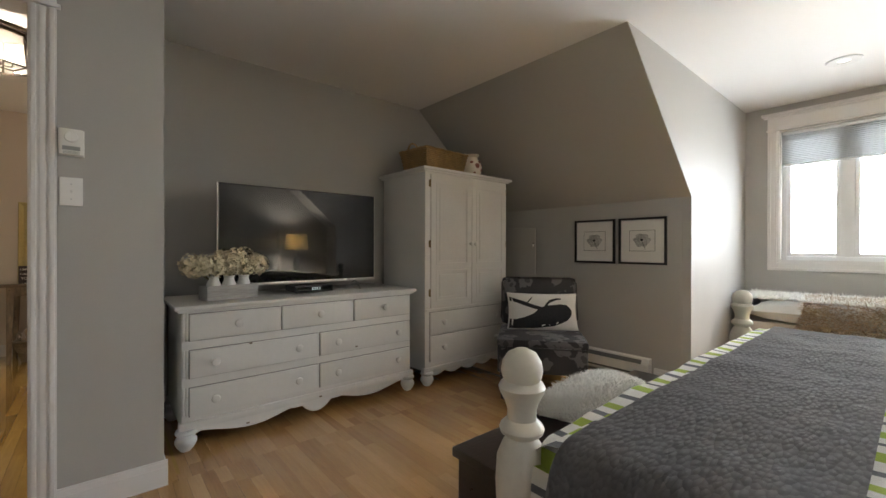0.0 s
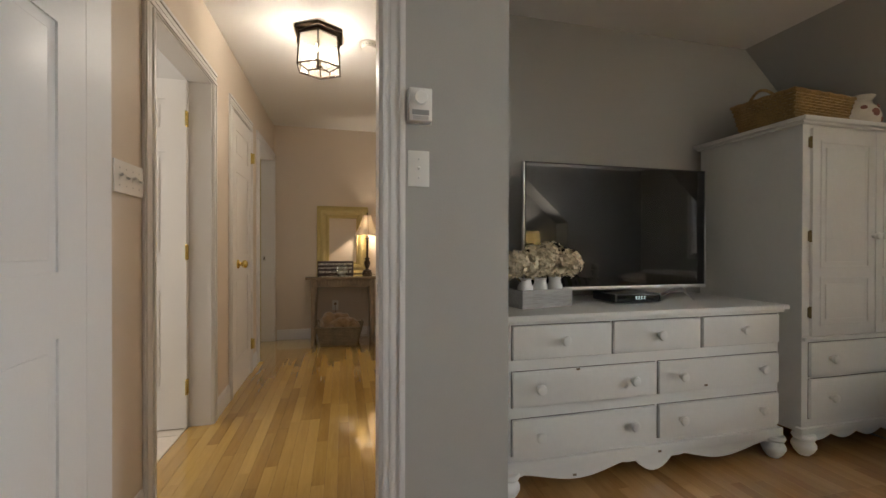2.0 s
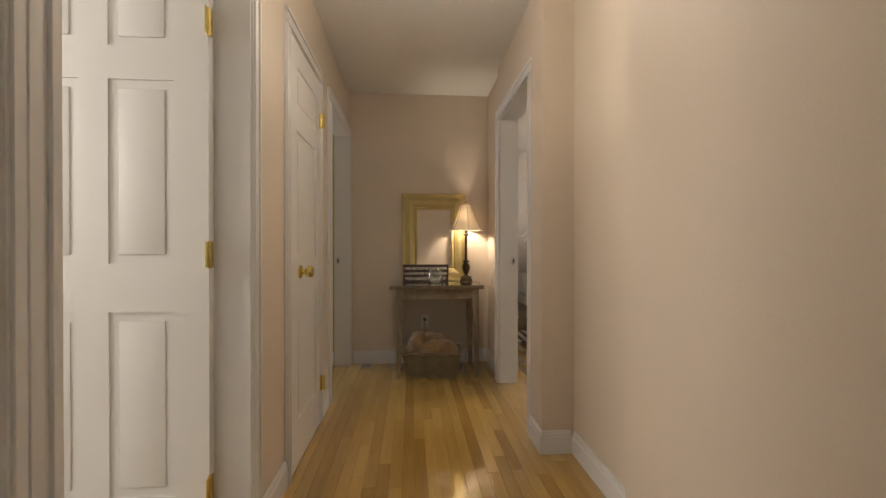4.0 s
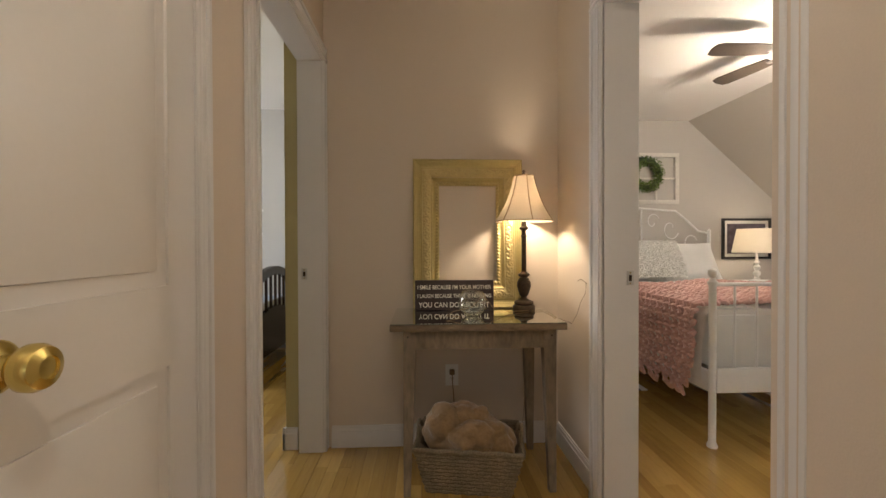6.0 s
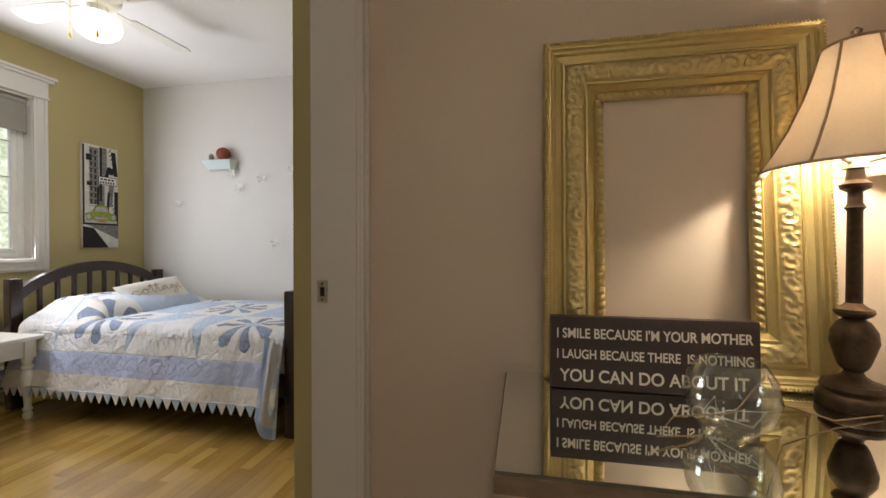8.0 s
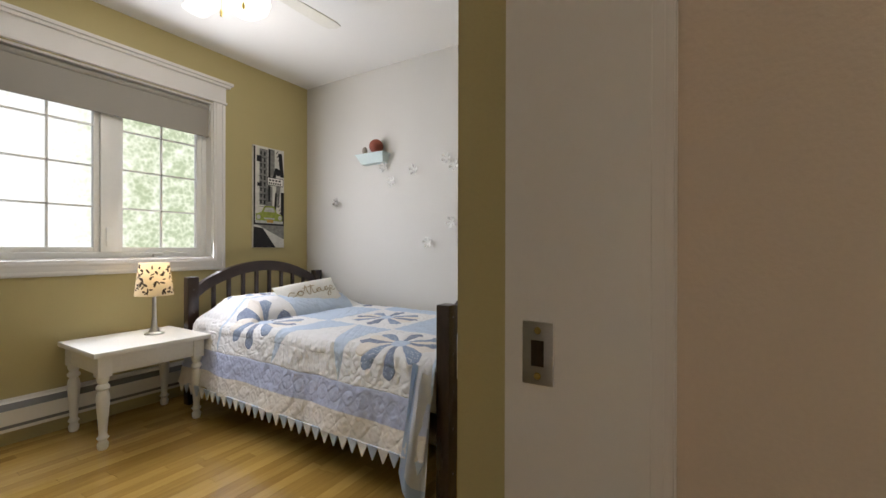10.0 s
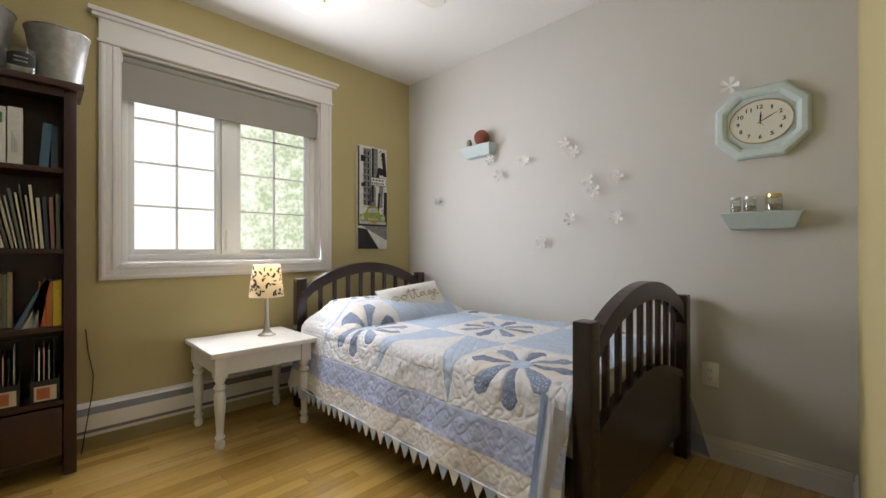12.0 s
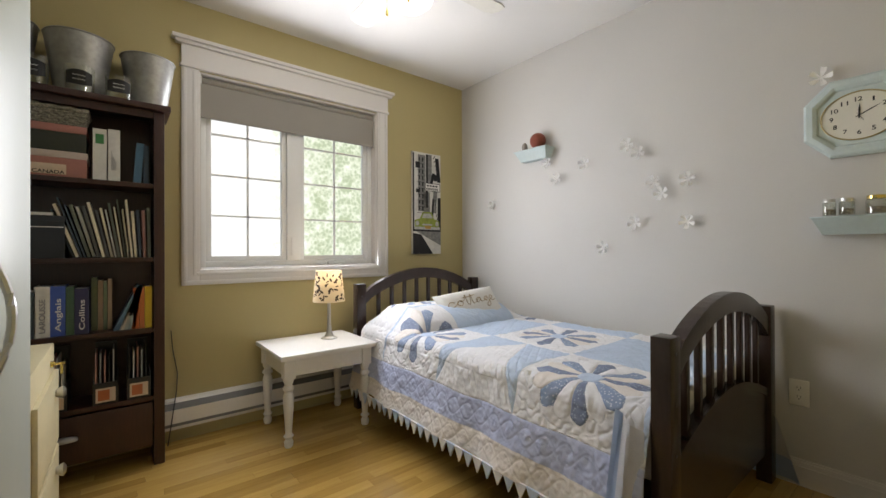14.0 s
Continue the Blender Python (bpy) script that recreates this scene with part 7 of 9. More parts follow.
tagged(part("leaf_print", bm, mat("dark_leaf_print", (0.05, 0.035, 0.025), 0.8), sh), kind="stuff")

# ---- poster ----
t = thing("wall_canvas", "tall narrow black and white street scene canvas on the green wall", "picture", pose(KX + 0.001, 7.528, 1.43, 0, 0, 90))
solid("canvas", [(-0.143, -0.022, -0.4, 0.143, 0, 0.43)], mat("canvas_white", (0.66, 0.65, 0.61), 0.85, var=0.12, scale=14), t, bevel=0.002)
GREYWASH = mat("grey_paint_wash", (0.27, 0.27, 0.26), 0.85, var=0.3, scale=18)


def daub(bm, quads, y):
    """Flat painted shapes of the canvas: outlines in local x and z, laid just off the cloth."""
    for q in quads:
        prism(bm, [(min(max(x, -0.142), 0.142), min(max(z, -0.399), 0.429)) for x, z in q], y - 0.0004, y)


def bar(x, z, w, h, lean=0.0):
    return [(x, z), (x + w, z), (x + w + lean, z + h), (x + lean, z + h)]


bm = bmesh.new()
daub(bm, [bar(-0.09, -0.05, 0.075, 0.46), bar(0.0, 0.12, 0.05, 0.3), bar(0.05, -0.06, 0.04, 0.2, 0.02), bar(-0.03, -0.09, 0.06, 0.2), [(-0.08, -0.39), (0.142, -0.33), (0.142, -0.2), (-0.142, -0.2)][::-1][:3]], -0.0224)
part("wash", bm, GREYWASH, t, "grey washed facades")
bm = bmesh.new()
dark = [bar(-0.142, -0.18, 0.014, 0.6), bar(-0.115, 0.3, 0.045, 0.05), bar(-0.11, 0.1, 0.04, 0.03), bar(-0.01, -0.02, 0.02, 0.44), bar(0.025, 0.16, 0.028, 0.11, 0.03), bar(0.105, 0.2, 0.036, 0.2, -0.02),
        bar(0.04, -0.14, 0.02, 0.2, 0.015), bar(0.11, -0.18, 0.032, 0.25), bar(-0.142, -0.215, 0.284, 0.035), [(-0.142, -0.399), (0.06, -0.399), (-0.06, -0.24), (-0.142, -0.23)]]
for k in range(9):
    dark.append(bar(-0.082, 0.36 - k * 0.05, 0.012, 0.03))
    dark.append(bar(-0.05, 0.355 - k * 0.05, 0.014, 0.034))
    dark.append(bar(-0.098, 0.335 - k * 0.05, 0.07, 0.003))
for k in range(7):
    dark.append(bar(0.06 + 0.009 * k, 0.39 - 0.03 * k, 0.008, 0.028, 0.02))
    dark.append(bar(0.075 + 0.004 * k, 0.03 - 0.03 * k, 0.006, 0.024, 0.012))
dark += [[(0.085 + 0.026 * math.cos(a), 0.235 + 0.03 * math.sin(a)) for a in [i * math.pi / 6 for i in range(12)]]]
daub(bm, dark, -0.023)
part("ink_print", bm, INK, t, "black brushed building shapes")
bm = bmesh.new()
daub(bm, [bar(-0.02, 0.118, 0.155, 0.068)], -0.0236)
part("sign_outline", bm, INK, t)
bm = bmesh.new()
daub(bm, [bar(-0.015, 0.123, 0.145, 0.058)], -0.0242)
part("sign_board", bm, PAPER, t, "pale street sign")
bm = bmesh.new()
daub(bm, [bar(-0.008 + 0.021 * k, 0.128, 0.012, 0.018) for k in range(6)] + [bar(-0.004 + 0.03 * k, 0.156, 0.02, 0.014) for k in range(4)], -0.0248)
part("sign_marks", bm, INK, t, "dark unreadable lettering")
bm = bmesh.new()
daub(bm, [[(-0.12, -0.2), (0.12, -0.2), (0.125, -0.13), (0.07, -0.11), (0.045, -0.055), (-0.045, -0.055), (-0.075, -0.11), (-0.125, -0.125)]], -0.0254)
car = part("car_shape", bm, mat("lime_paint", (0.3, 0.36, 0.06), 0.7, var=0.2, scale=30), t, "lime green car shape")
bm = bmesh.new()
daub(bm, [[(-0.055, -0.105), (0.055, -0.105), (0.036, -0.068), (-0.036, -0.068)], bar(-0.13, -0.2, 0.26, 0.022), bar(-0.05, -0.165, 0.1, 0.012)] + [[(sx * 0.1 + 0.018 * math.cos(a), -0.15 + 0.02 * math.sin(a)) for a in [i * math.pi / 5 for i in range(10)]] for sx in (-1, 1)], -0.026)
part("chrome", bm, mat("silver_paint", (0.5, 0.5, 0.48), 0.6, var=0.2, scale=40), car, "pale bumper, lamps and windscreen")
bm = bmesh.new()
daub(bm, [bar(-0.025, -0.193, 0.06, 0.025)], -0.0266)
part("number_plate", bm, mat("ochre_paint", (0.45, 0.26, 0.05), 0.7), car, "ochre number plate")

# ---- ledges, clock, flowers on the pale wall ----
AQUA = mat("aqua_paint", (0.55, 0.64, 0.64), 0.5, var=0.05, scale=8, bump=0.03)


def ledge(m, w, label, h=0.068, d=0.1):
    """A small tray shelf, wider at the top; local y points to the room."""
    t = thing("wall_ledge", label, "shelf", m, "aqua wall ledges")
    bm = bmesh.new()
    i = 0.028
    vs = [bm.verts.new(p) for p in ((-w / 2 + i, 0, -h), (w / 2 - i, 0, -h), (w / 2 - i, d * 0.6, -h), (-w / 2 + i, d * 0.6, -h), (-w / 2, 0, 0), (w / 2, 0, 0), (w / 2, d, 0), (-w / 2, d, 0))]
    for f in ((3, 2, 1, 0), (4, 5, 6, 7), (0, 1, 5, 4), (1, 2, 6, 5), (2, 3, 7, 6), (3, 0, 4, 7)):
        bm.faces.new([vs[k] for k in f])
    part("tray", bm, AQUA, t)
    solid("lip", [(-w / 2 - 0.006, 0, 0.0, w / 2 + 0.006, d + 0.006, 0.006)], AQUA, t, bevel=0.002)


ledge(pose(-1.532, KY - 0.001, 1.186, 0, 0, 180), 0.285, "aqua painted ledge holding three small jars")
ledge(pose(-3.18, KY - 0.001, 1.775, 0, 0, 180), 0.28, "aqua painted ledge holding a rust ball")
t = thing("ball", "rust brown ball on the aqua ledge", "ball", pose(-3.14, KY - 0.055, 1.782))
bm = bmesh.new()
bmesh.ops.create_icosphere(bm, subdivisions=4, radius=0.056, matrix=Matrix.Translation((0, 0, 0.055)))
part("shell", bm, mat("rust_rubber", (0.24, 0.06, 0.035), 0.75, var=0.15, scale=30, fine=200, bump=0.2), t, smooth=True)
t = thing("pebble", "small grey egg-shaped stone on the aqua ledge", "stone", pose(-3.26, KY - 0.055, 1.782))
bm = bmesh.new()
bmesh.ops.create_icosphere(bm, subdivisions=3, radius=0.03, matrix=Matrix.Translation((0, 0, 0.032)) @ Matrix.Diagonal((0.7, 0.7, 1.1, 1)))
part("stone", bm, mat("grey_stone", (0.3, 0.27, 0.23), 0.7, var=0.2, scale=40), t, smooth=True)
SHELLS = mat("sand_and_shells", (0.45, 0.37, 0.27), 0.9, var=0.4, scale=60, fine=160, bump=0.3)
for x, r, h, lidm, lab in ((-1.625, 0.022, 0.072, STEEL, "small jar of dark pebbles with a silver lid"), (-1.572, 0.025, 0.072, STEEL, "small jar of shells with a silver lid"), (-1.487, 0.032, 0.075, BRASS, "small jar of sand with a gold lid")):
    t = thing("jar", lab, "jar", pose(x, KY - 0.05, 1.193), "jars on the ledge")
    bm = bmesh.new()
    lathe(bm, [(r * 0.9, 0), (r, 0.004), (r, h * 0.75), (r * 0.85, h * 0.84), (r * 0.82, h * 0.84), (r * 0.95, h * 0.74), (r * 0.95, 0.006), (0.001, 0.005)], (0, 0, 0), 20)
    ob = part("glass_body", bm, JAR, t, smooth=True)
    ob.visible_shadow = False
    bm = bmesh.new()
    lathe(bm, [(r * 0.9, h * 0.84), (r * 0.9, h), (r * 0.85, h * 1.02), (0.001, h * 1.02)], (0, 0, 0), 20)
    part("lid", bm, lidm, t, smooth=True)
    bm = bmesh.new()
    lathe(bm, [(r * 0.9, 0.007), (r * 0.92, h * 0.4), (0.001, h * 0.46)], (0, 0, 0), 16)
    part("contents", bm, SHELLS, t, smooth=True)

t = thing("wall_clock", "octagonal aqua wall clock with an oval cream face", "clock", pose(-1.537, KY - 0.001, 1.605, 0, 0, 180))
def octo(w, h, c):
    return [(-w + c, -h), (w - c, -h), (w, -h + c), (w, h - c), (w - c, h), (-w + c, h), (-w, h - c), (-w, -h + c)]


bm = bmesh.new()
OW, OH = 0.172, 0.162
rings = []
for k, (inset, y) in enumerate(((0, 0), (0, 0.024), (0.01, 0.034), (0.03, 0.036), (0.042, 0.03), (0.048, 0.02))):
    rings.append([bm.verts.new((x, y, z)) for x, z in octo(OW - inset, OH - inset, 0.085 - inset * 0.58)])
for a, b in zip(rings, rings[1:]):
    for k in range(8):
        bm.faces.new((a[k], a[(k + 1) % 8], b[(k + 1) % 8], b[k]))
bm.faces.new(rings[-1])
bm.faces.new(rings[0][::-1])
part("case", bm, AQUA, t)
EW_, EH_ = 0.116, 0.098
bm = bmesh.new()
tube(bm, [(EW_ * math.cos(a), 0.024, EH_ * math.sin(a)) for a in [i * math.pi / 32 for i in range(64)]], 0.003, 6, closed=True)
part("bezel", bm, mat("dull_brass", (0.45, 0.38, 0.2), 0.5, metal=0.6), t, "thin brass bezel", True)
bm = bmesh.new()
vs = [bm.verts.new((EW_ * math.cos(a), 0.0215, EH_ * math.sin(a))) for a in [i * math.pi / 32 for i in range(64)]]
bm.faces.new(vs)
part("dial", bm, mat("cream_dial", (0.72, 0.7, 0.62), 0.6, var=0.02), t, "cream oval dial")
for k in range(1, 13):
    a = radians(90 - 30 * k)
    cx, cz = -0.083 * math.cos(a), 0.068 * math.sin(a)
    cu = words(str(k), -0.012 if k > 9 else (-0.003 if k == 1 else -0.006), 0.01 if k > 9 else (0.003 if k == 1 else 0.006), -0.009, 0.025, t, INK, 0.0, "numeral")
    for v in cu.data.vertices:
        v.co = Vector((-v.co.x + cx, 0.0222 - v.co.y * 0.3, v.co.z + cz))
for ang, ln, w in ((90 - 3, 0.05, 0.0035), (90 - 62, 0.075, 0.0025), (90 + 210, 0.03, 0.001)):
    bm = bmesh.new()
    a = radians(ang)
    d, n2 = Vector((-math.cos(a), 0, math.sin(a))), Vector((math.sin(a), 0, math.cos(a)))
    vs = [bm.verts.new(Vector((0, 0.0238, 0)) + p) for p in (-d * 0.012 - n2 * w * 0.5, -d * 0.012 + n2 * w * 0.5, d * ln * 0.5 + n2 * w, d * ln, d * ln * 0.5 - n2 * w)]
    bm.faces.new(vs)
    part("clock_hand", bm, INK, t)

FLOWERS = ((-3.613, 1.423, 30), (-3.083, 1.674, 80), (-3.004, 1.55, 10), (-2.791, 1.62, 55), (-2.505, 1.682, 100), (-2.439, 1.622, 20), (-2.352, 1.44, 70), (-2.312, 1.373, 0), (-2.178, 1.434, 45), (-2.462, 1.214, 85), (-2.182, 1.208, 15), (-2.662, 1.072, 60), (-1.652, 1.798, 35))
PAPERW = mat("white_paper_petal", (0.9, 0.89, 0.87), 0.8, var=0.03, scale=30)
bm = bmesh.new()
for k in range(5):
    a = k * 2 * math.pi / 5
    for s in range(1):
        prev = None
        for q in range(7):
            f = q / 6
            r, w, lift = 0.004 + 0.036 * f, 0.0015 + 0.0115 * math.sin(min(1.0, f * 0.72 + 0.04) * math.pi) ** 0.7 * (0.35 + 0.65 * f), 0.018 + 0.016 * f * f
            c, sn = math.cos(a), math.sin(a)
            row = [bm.verts.new((r * c - w * sn * e, lift + 0.004 * e * e, r * sn + w * c * e)) for e in (-1, 0, 1)]
            if prev:
                for m2 in range(2):
                    bm.faces.new((prev[m2], prev[m2 + 1], row[m2 + 1], row[m2]))
            prev = row
bmesh.ops.solidify(bm, geom=bm.faces[:], thickness=0.0012)
first = thing("paper_flower", "white five-petalled paper flower pinned to the wall", "wall decoration", pose(FLOWERS[0][0], KY - 0.001, FLOWERS[0][1], 0, FLOWERS[0][2], 180), "paper flowers on the wall")
part("corolla", bm, PAPERW, first, smooth=True)
bm = bmesh.new()
lathe(bm, [(0.005, 0), (0.006, 0.01), (0.001, 0.013)], (0, 0, 0), 10, pose(0, 0, 0, -90))
part("centre", bm, PAPERW, first, smooth=True)
for i, (x, z, r) in enumerate(FLOWERS[1:]):
    copy_thing(first, pose(x, KY - 0.001, z, 0, r, 180))

# ---- bookcase ----
BKX, BY0, BY1, BD = -3.775, 4.95, 5.725, 0.235
BACK = BKX - BD
t = thing("bookcase", "tall dark brown bookcase with a bottom drawer, full of books", "bookcase")
BROWN = mat("dark_cherry_wood", (0.045, 0.015, 0.01), 0.35, var=0.25, scale=5, fine=40, bump=0.04, stretch=(1, 3, 0.4))
for y in (BY0, BY1 - 0.045):
    solid("side", [(BACK, y, 0.0, BKX, y + 0.045, 1.755)], BROWN, t, bevel=0.004)
solid("top", [(BACK - 0.0, BY0 - 0.025, 1.757, BKX + 0.03, BY1 + 0.025, 1.785)], BROWN, t, bevel=0.005)
solid("back_panel", [(BACK, BY0 + 0.045, 0.1, BACK + 0.01, BY1 - 0.045, 1.755)], BROWN, t)
SHELF_Z = (0.345, 0.68, 1.03, 1.395)
for z in SHELF_Z:
    solid("shelf", [(BACK + 0.01, BY0 + 0.046, z - 0.022, BKX - 0.006, BY1 - 0.046, z)], BROWN, t, bevel=0.002)
solid("top_rail", [(BKX - 0.02, BY0 + 0.046, 1.72, BKX - 0.004, BY1 - 0.046, 1.755)], BROWN, t)
dr = solid("drawer", [(BKX - 0.02, BY0 + 0.05, 0.1, BKX, BY1 - 0.05, 0.315)], BROWN, t, bevel=0.003)


def cup_pull(parent, x, y, z, s=1.0):
    bm = bmesh.new()
    n = 10
    rows = []
    for i in range(n + 1):
        a = math.pi * i / n
        rows.append([bm.verts.new((x + 0.024 * s * math.sin(b) * math.sin(a) ** 0.5, y + 0.05 * s * math.cos(a), z + 0.022 * s * math.cos(b) * (0.4 + 0.6 * math.sin(a)))) for b in [k * math.pi / 12 for k in range(7)]])
    for a, b in zip(rows, rows[1:]):
        for k in range(6):
            bm.faces.new((a[k], b[k], b[k + 1], a[k + 1]))
    bmesh.ops.solidify(bm, geom=bm.faces[:], thickness=0.002)
    return part("cup_pull", bm, STEEL, parent, "nickel cup pull", True)


cup_pull(dr, BKX, 5.35, 0.21)


def book(y, z, w, h, d, color, lean=0.0, kind="book", label="", front=None):
    """A closed book standing spine out, y its near edge towards the wall's start."""
    m = pose(BKX - 0.03 - (0 if front is None else front), y, z + abs(math.sin(radians(lean))) * (w if lean > 0 else 0.0), lean, 0, 0)
    t = thing(kind, label or "book standing on the bookcase shelf", kind.replace("_", " "), m, "books on the bookcase")
    cm = mat("cover_%.2f_%.2f_%.2f" % color, color, 0.5, var=0.08, scale=25, bump=0.02)
    solid("cover", [(-d, 0, 0, 0, 0.0025, h), (-d, w - 0.0025, 0, 0, w, h), (-0.0025, 0.0025, 0, 0, w - 0.0025, h)], cm, t)
    solid("pages", [(-d + 0.004, 0.003, 0.003, -0.004, w - 0.003, h - 0.003)], PAPER, t)
    return t


rng = random.Random(12)
DKB = BY0 + 0.05
# row of dictionaries and paperbacks
cols = [((0.7, 0.68, 0.64), 0.05, 0.225, "white thick dictionary with a red title", "LAROUSSE", (0.25, 0.25, 0.28)), ((0.05, 0.1, 0.42), 0.05, 0.225, "blue thick dictionary with white title", "Anglais", (0.75, 0.75, 0.75)), ((0.05, 0.1, 0.06), 0.028, 0.22, "", "", None),
        ((0.03, 0.03, 0.09), 0.05, 0.21, "navy thick dictionary with a white title", "Collins", (0.75, 0.75, 0.75))]
y = 5.255
for c, w, h, lab, txt, tc in cols:
    b = book(y, SHELF_Z[1], w, h, 0.15, c, 0, label=lab)
    if txt:
        ob = words(txt, 0.02, h * 0.75, -0.011, 0.03, b, mat("title_%.2f" % tc[0], tc, 0.6), 0.0, "title")
        for v in ob.data.vertices:
            v.co = Vector((0.0008 + 0.0006 * (v.co.y < 0), w / 2 - v.co.z * 0.9, v.co.x))
    y += w + 0.001
for k, (c, w, h) in enumerate((((0.07, 0.13, 0.2), 0.024, 0.235), ((0.7, 0.64, 0.55), 0.018, 0.225), ((0.45, 0.48, 0.46), 0.014, 0.215), ((0.3, 0.36, 0.38), 0.018, 0.215), ((0.5, 0.13, 0.05), 0.014, 0.205))):
    book(y + 0.085 - 0.004 * k, SHELF_Z[1], w, h, 0.15, c, -24 + 4 * k)
    y += w + 0.003
y += 0.06
for c, w, h in (((0.5, 0.12, 0.03), 0.022, 0.2), ((0.45, 0.14, 0.04), 0.02, 0.205), ((0.7, 0.5, 0.04), 0.028, 0.205), ((0.18, 0.18, 0.28), 0.02, 0.2), ((0.3, 0.24, 0.1), 0.02, 0.2)):
    if y + w < BY1 - 0.047:
        book(y, SHELF_Z[1], w, h, 0.15, c)
        y += w + 0.002
for yy, w, h, c in ((5.442, 0.022, 0.255, (0.1, 0.12, 0.06)), (5.466, 0.018, 0.24, (0.3, 0.2, 0.12)), (5.486, 0.014, 0.235, (0.16, 0.2, 0.12)), (5.502, 0.016, 0.245, (0.4, 0.3, 0.2))):
    book(yy, SHELF_Z[1], w, h, 0.1, c, front=0.07)
# second row behind
y = 5.0
while y < 5.24:
    w = rng.uniform(0.02, 0.035)
    book(y, SHELF_Z[1], w, rng.uniform(0.2, 0.25), 0.15, rng.choice(((0.04, 0.06, 0.08), (0.1, 0.12, 0.05), (0.3, 0.3, 0.28), (0.05, 0.08, 0.16))))
    y += w + 0.002
# magazines, leaning
y = 5.375
for k in range(22):
    c = rng.choice(((0.66, 0.6, 0.46), (0.62, 0.56, 0.45), (0.55, 0.42, 0.38), (0.5, 0.5, 0.48), (0.3, 0.15, 0.13), (0.7, 0.64, 0.5), (0.1, 0.1, 0.1), (0.14, 0.15, 0.12), (0.05, 0.07, 0.1)))
    w = rng.choice((0.006, 0.009, 0.012))
    if y + 0.02 < BY1 - 0.05:
        book(y + 0.004, SHELF_Z[2], w, rng.uniform(0.225, 0.285), rng.uniform(0.15, 0.18), c, max(1.0, 19 - 0.95 * k), "magazine", "magazine leaning in a row on the bookcase", rng.uniform(-0.015, 0.02))
    y += w + 0.0055
# magazine holders with files on the lowest shelf
for k, yy in enumerate((5.27, 5.45, 5.575)):
    h = thing("magazine_holder", "black magazine holder with an orange label, full of files", "file holder", pose(BKX - 0.01, yy, SHELF_Z[0]), "magazine holders")
    solid("box", [(-0.2, 0, 0, 0, 0.004, 0.12), (-0.2, 0.088, 0, 0, 0.092, 0.12), (-0.004, 0.004, 0, 0, 0.088, 0.1), (-0.2, 0.004, 0, -0.19, 0.088, 0.26), (-0.2, 0.004, 0, 0, 0.088, 0.004)], BLACK, h)
    lb = solid("label_card", [(0.0005, 0.01, 0.01, 0.002, 0.082, 0.075)], mat("label_cream", (0.6, 0.48, 0.36), 0.8), h)
    solid("label_picture", [(0.0021, 0.018, 0.018, 0.003, 0.06, 0.067)], mat("label_orange", (0.42, 0.13, 0.05), 0.8), h)
    for q in range(5):
        solid("file", [(-0.18, 0.008 + q * 0.016, 0.006, -0.012, 0.012 + q * 0.016, 0.2 + 0.05 * rng.random())], rng.choice((PAPER, mat("file_pink", (0.55, 0.3, 0.26), 0.8), mat("file_grey", (0.4, 0.42, 0.44), 0.8), BLACK)), h)
# boxes on the upper shelves
t = thing("storage_box", "black cardboard file box with a white band", "box", pose(BKX - 0.015, 5.165, SHELF_Z[2]))
solid("body", [(-0.2, 0, 0, 0, 0.19, 0.17)], mat("slate_card", (0.02, 0.025, 0.035), 0.6), t, bevel=0.003)
solid("lid", [(-0.202, -0.002, 0.165, 0.002, 0.192, 0.19)], mat("slate_card", (0.02, 0.025, 0.035), 0.6), t, bevel=0.002)
solid("band", [(0.0005, 0.004, 0.137, 0.0022, 0.186, 0.141)], PAPER, t)
solid("paper_stack", [(-0.15, 0.03, 0.191, -0.01, 0.15, 0.204)], PAPER, t)
ROSE = mat("rose_card", (0.36, 0.16, 0.13), 0.7, var=0.06)
t = thing("storage_box", "rose coloured keepsake box with a printed name plate", "box", pose(BKX - 0.015, 5.17, SHELF_Z[3]))
solid("body", [(-0.19, 0, 0, 0, 0.26, 0.085)], ROSE, t, bevel=0.003)
solid("lid", [(-0.192, -0.003, 0.085, 0.003, 0.263, 0.115)], mat("pale_card", (0.5, 0.42, 0.36), 0.7), t, bevel=0.002)
solid("name_plate", [(0.0005, 0.075, 0.01, 0.002, 0.19, 0.055)], mat("label_cream", (0.6, 0.48, 0.36), 0.8), t)
ob = words("CANADA", 0.08, 0.185, 0.018, 0.022, t, INK, 0.0, "title")
for v in ob.data.vertices:
    v.co = Vector((0.0028, v.co.x, v.co.z - 0.006))
t = thing("storage_box", "dark green keepsake box with a rose lid", "box", pose(BKX - 0.015, 5.172, SHELF_Z[3] + 0.116))
solid("body", [(-0.19, 0, 0, 0, 0.255, 0.085)], mat("dark_green_card", (0.03, 0.035, 0.025), 0.7), t, bevel=0.003)
solid("lid", [(-0.192, -0.003, 0.085, 0.003, 0.258, 0.118)], ROSE, t, bevel=0.002)
CREAMY = mat("black_and_cream_weave", (0.4, 0.38, 0.3), 0.8, var=0.5, scale=60, fine=140, bump=0.2, tint=(0.04, 0.04, 0.035))
woven("basket", "small black and cream woven basket on the keepsake boxes", pose(BKX - 0.11, 5.3, SHELF_Z[3] + 0.236, 0, 0, 90), 0.22, 0.15, 0.26, 0.17, 0.075, 7, CREAMY)
b = book(5.45, SHELF_Z[3], 0.05, 0.24, 0.17, (0.68, 0.67, 0.63), 0, "binder", "white binder box with a green label", -0.01)
solid("spine_label", [(0.001, 0.01, 0.17, 0.002, 0.04, 0.215)], mat("label_green", (0.05, 0.2, 0.06), 0.7), b)
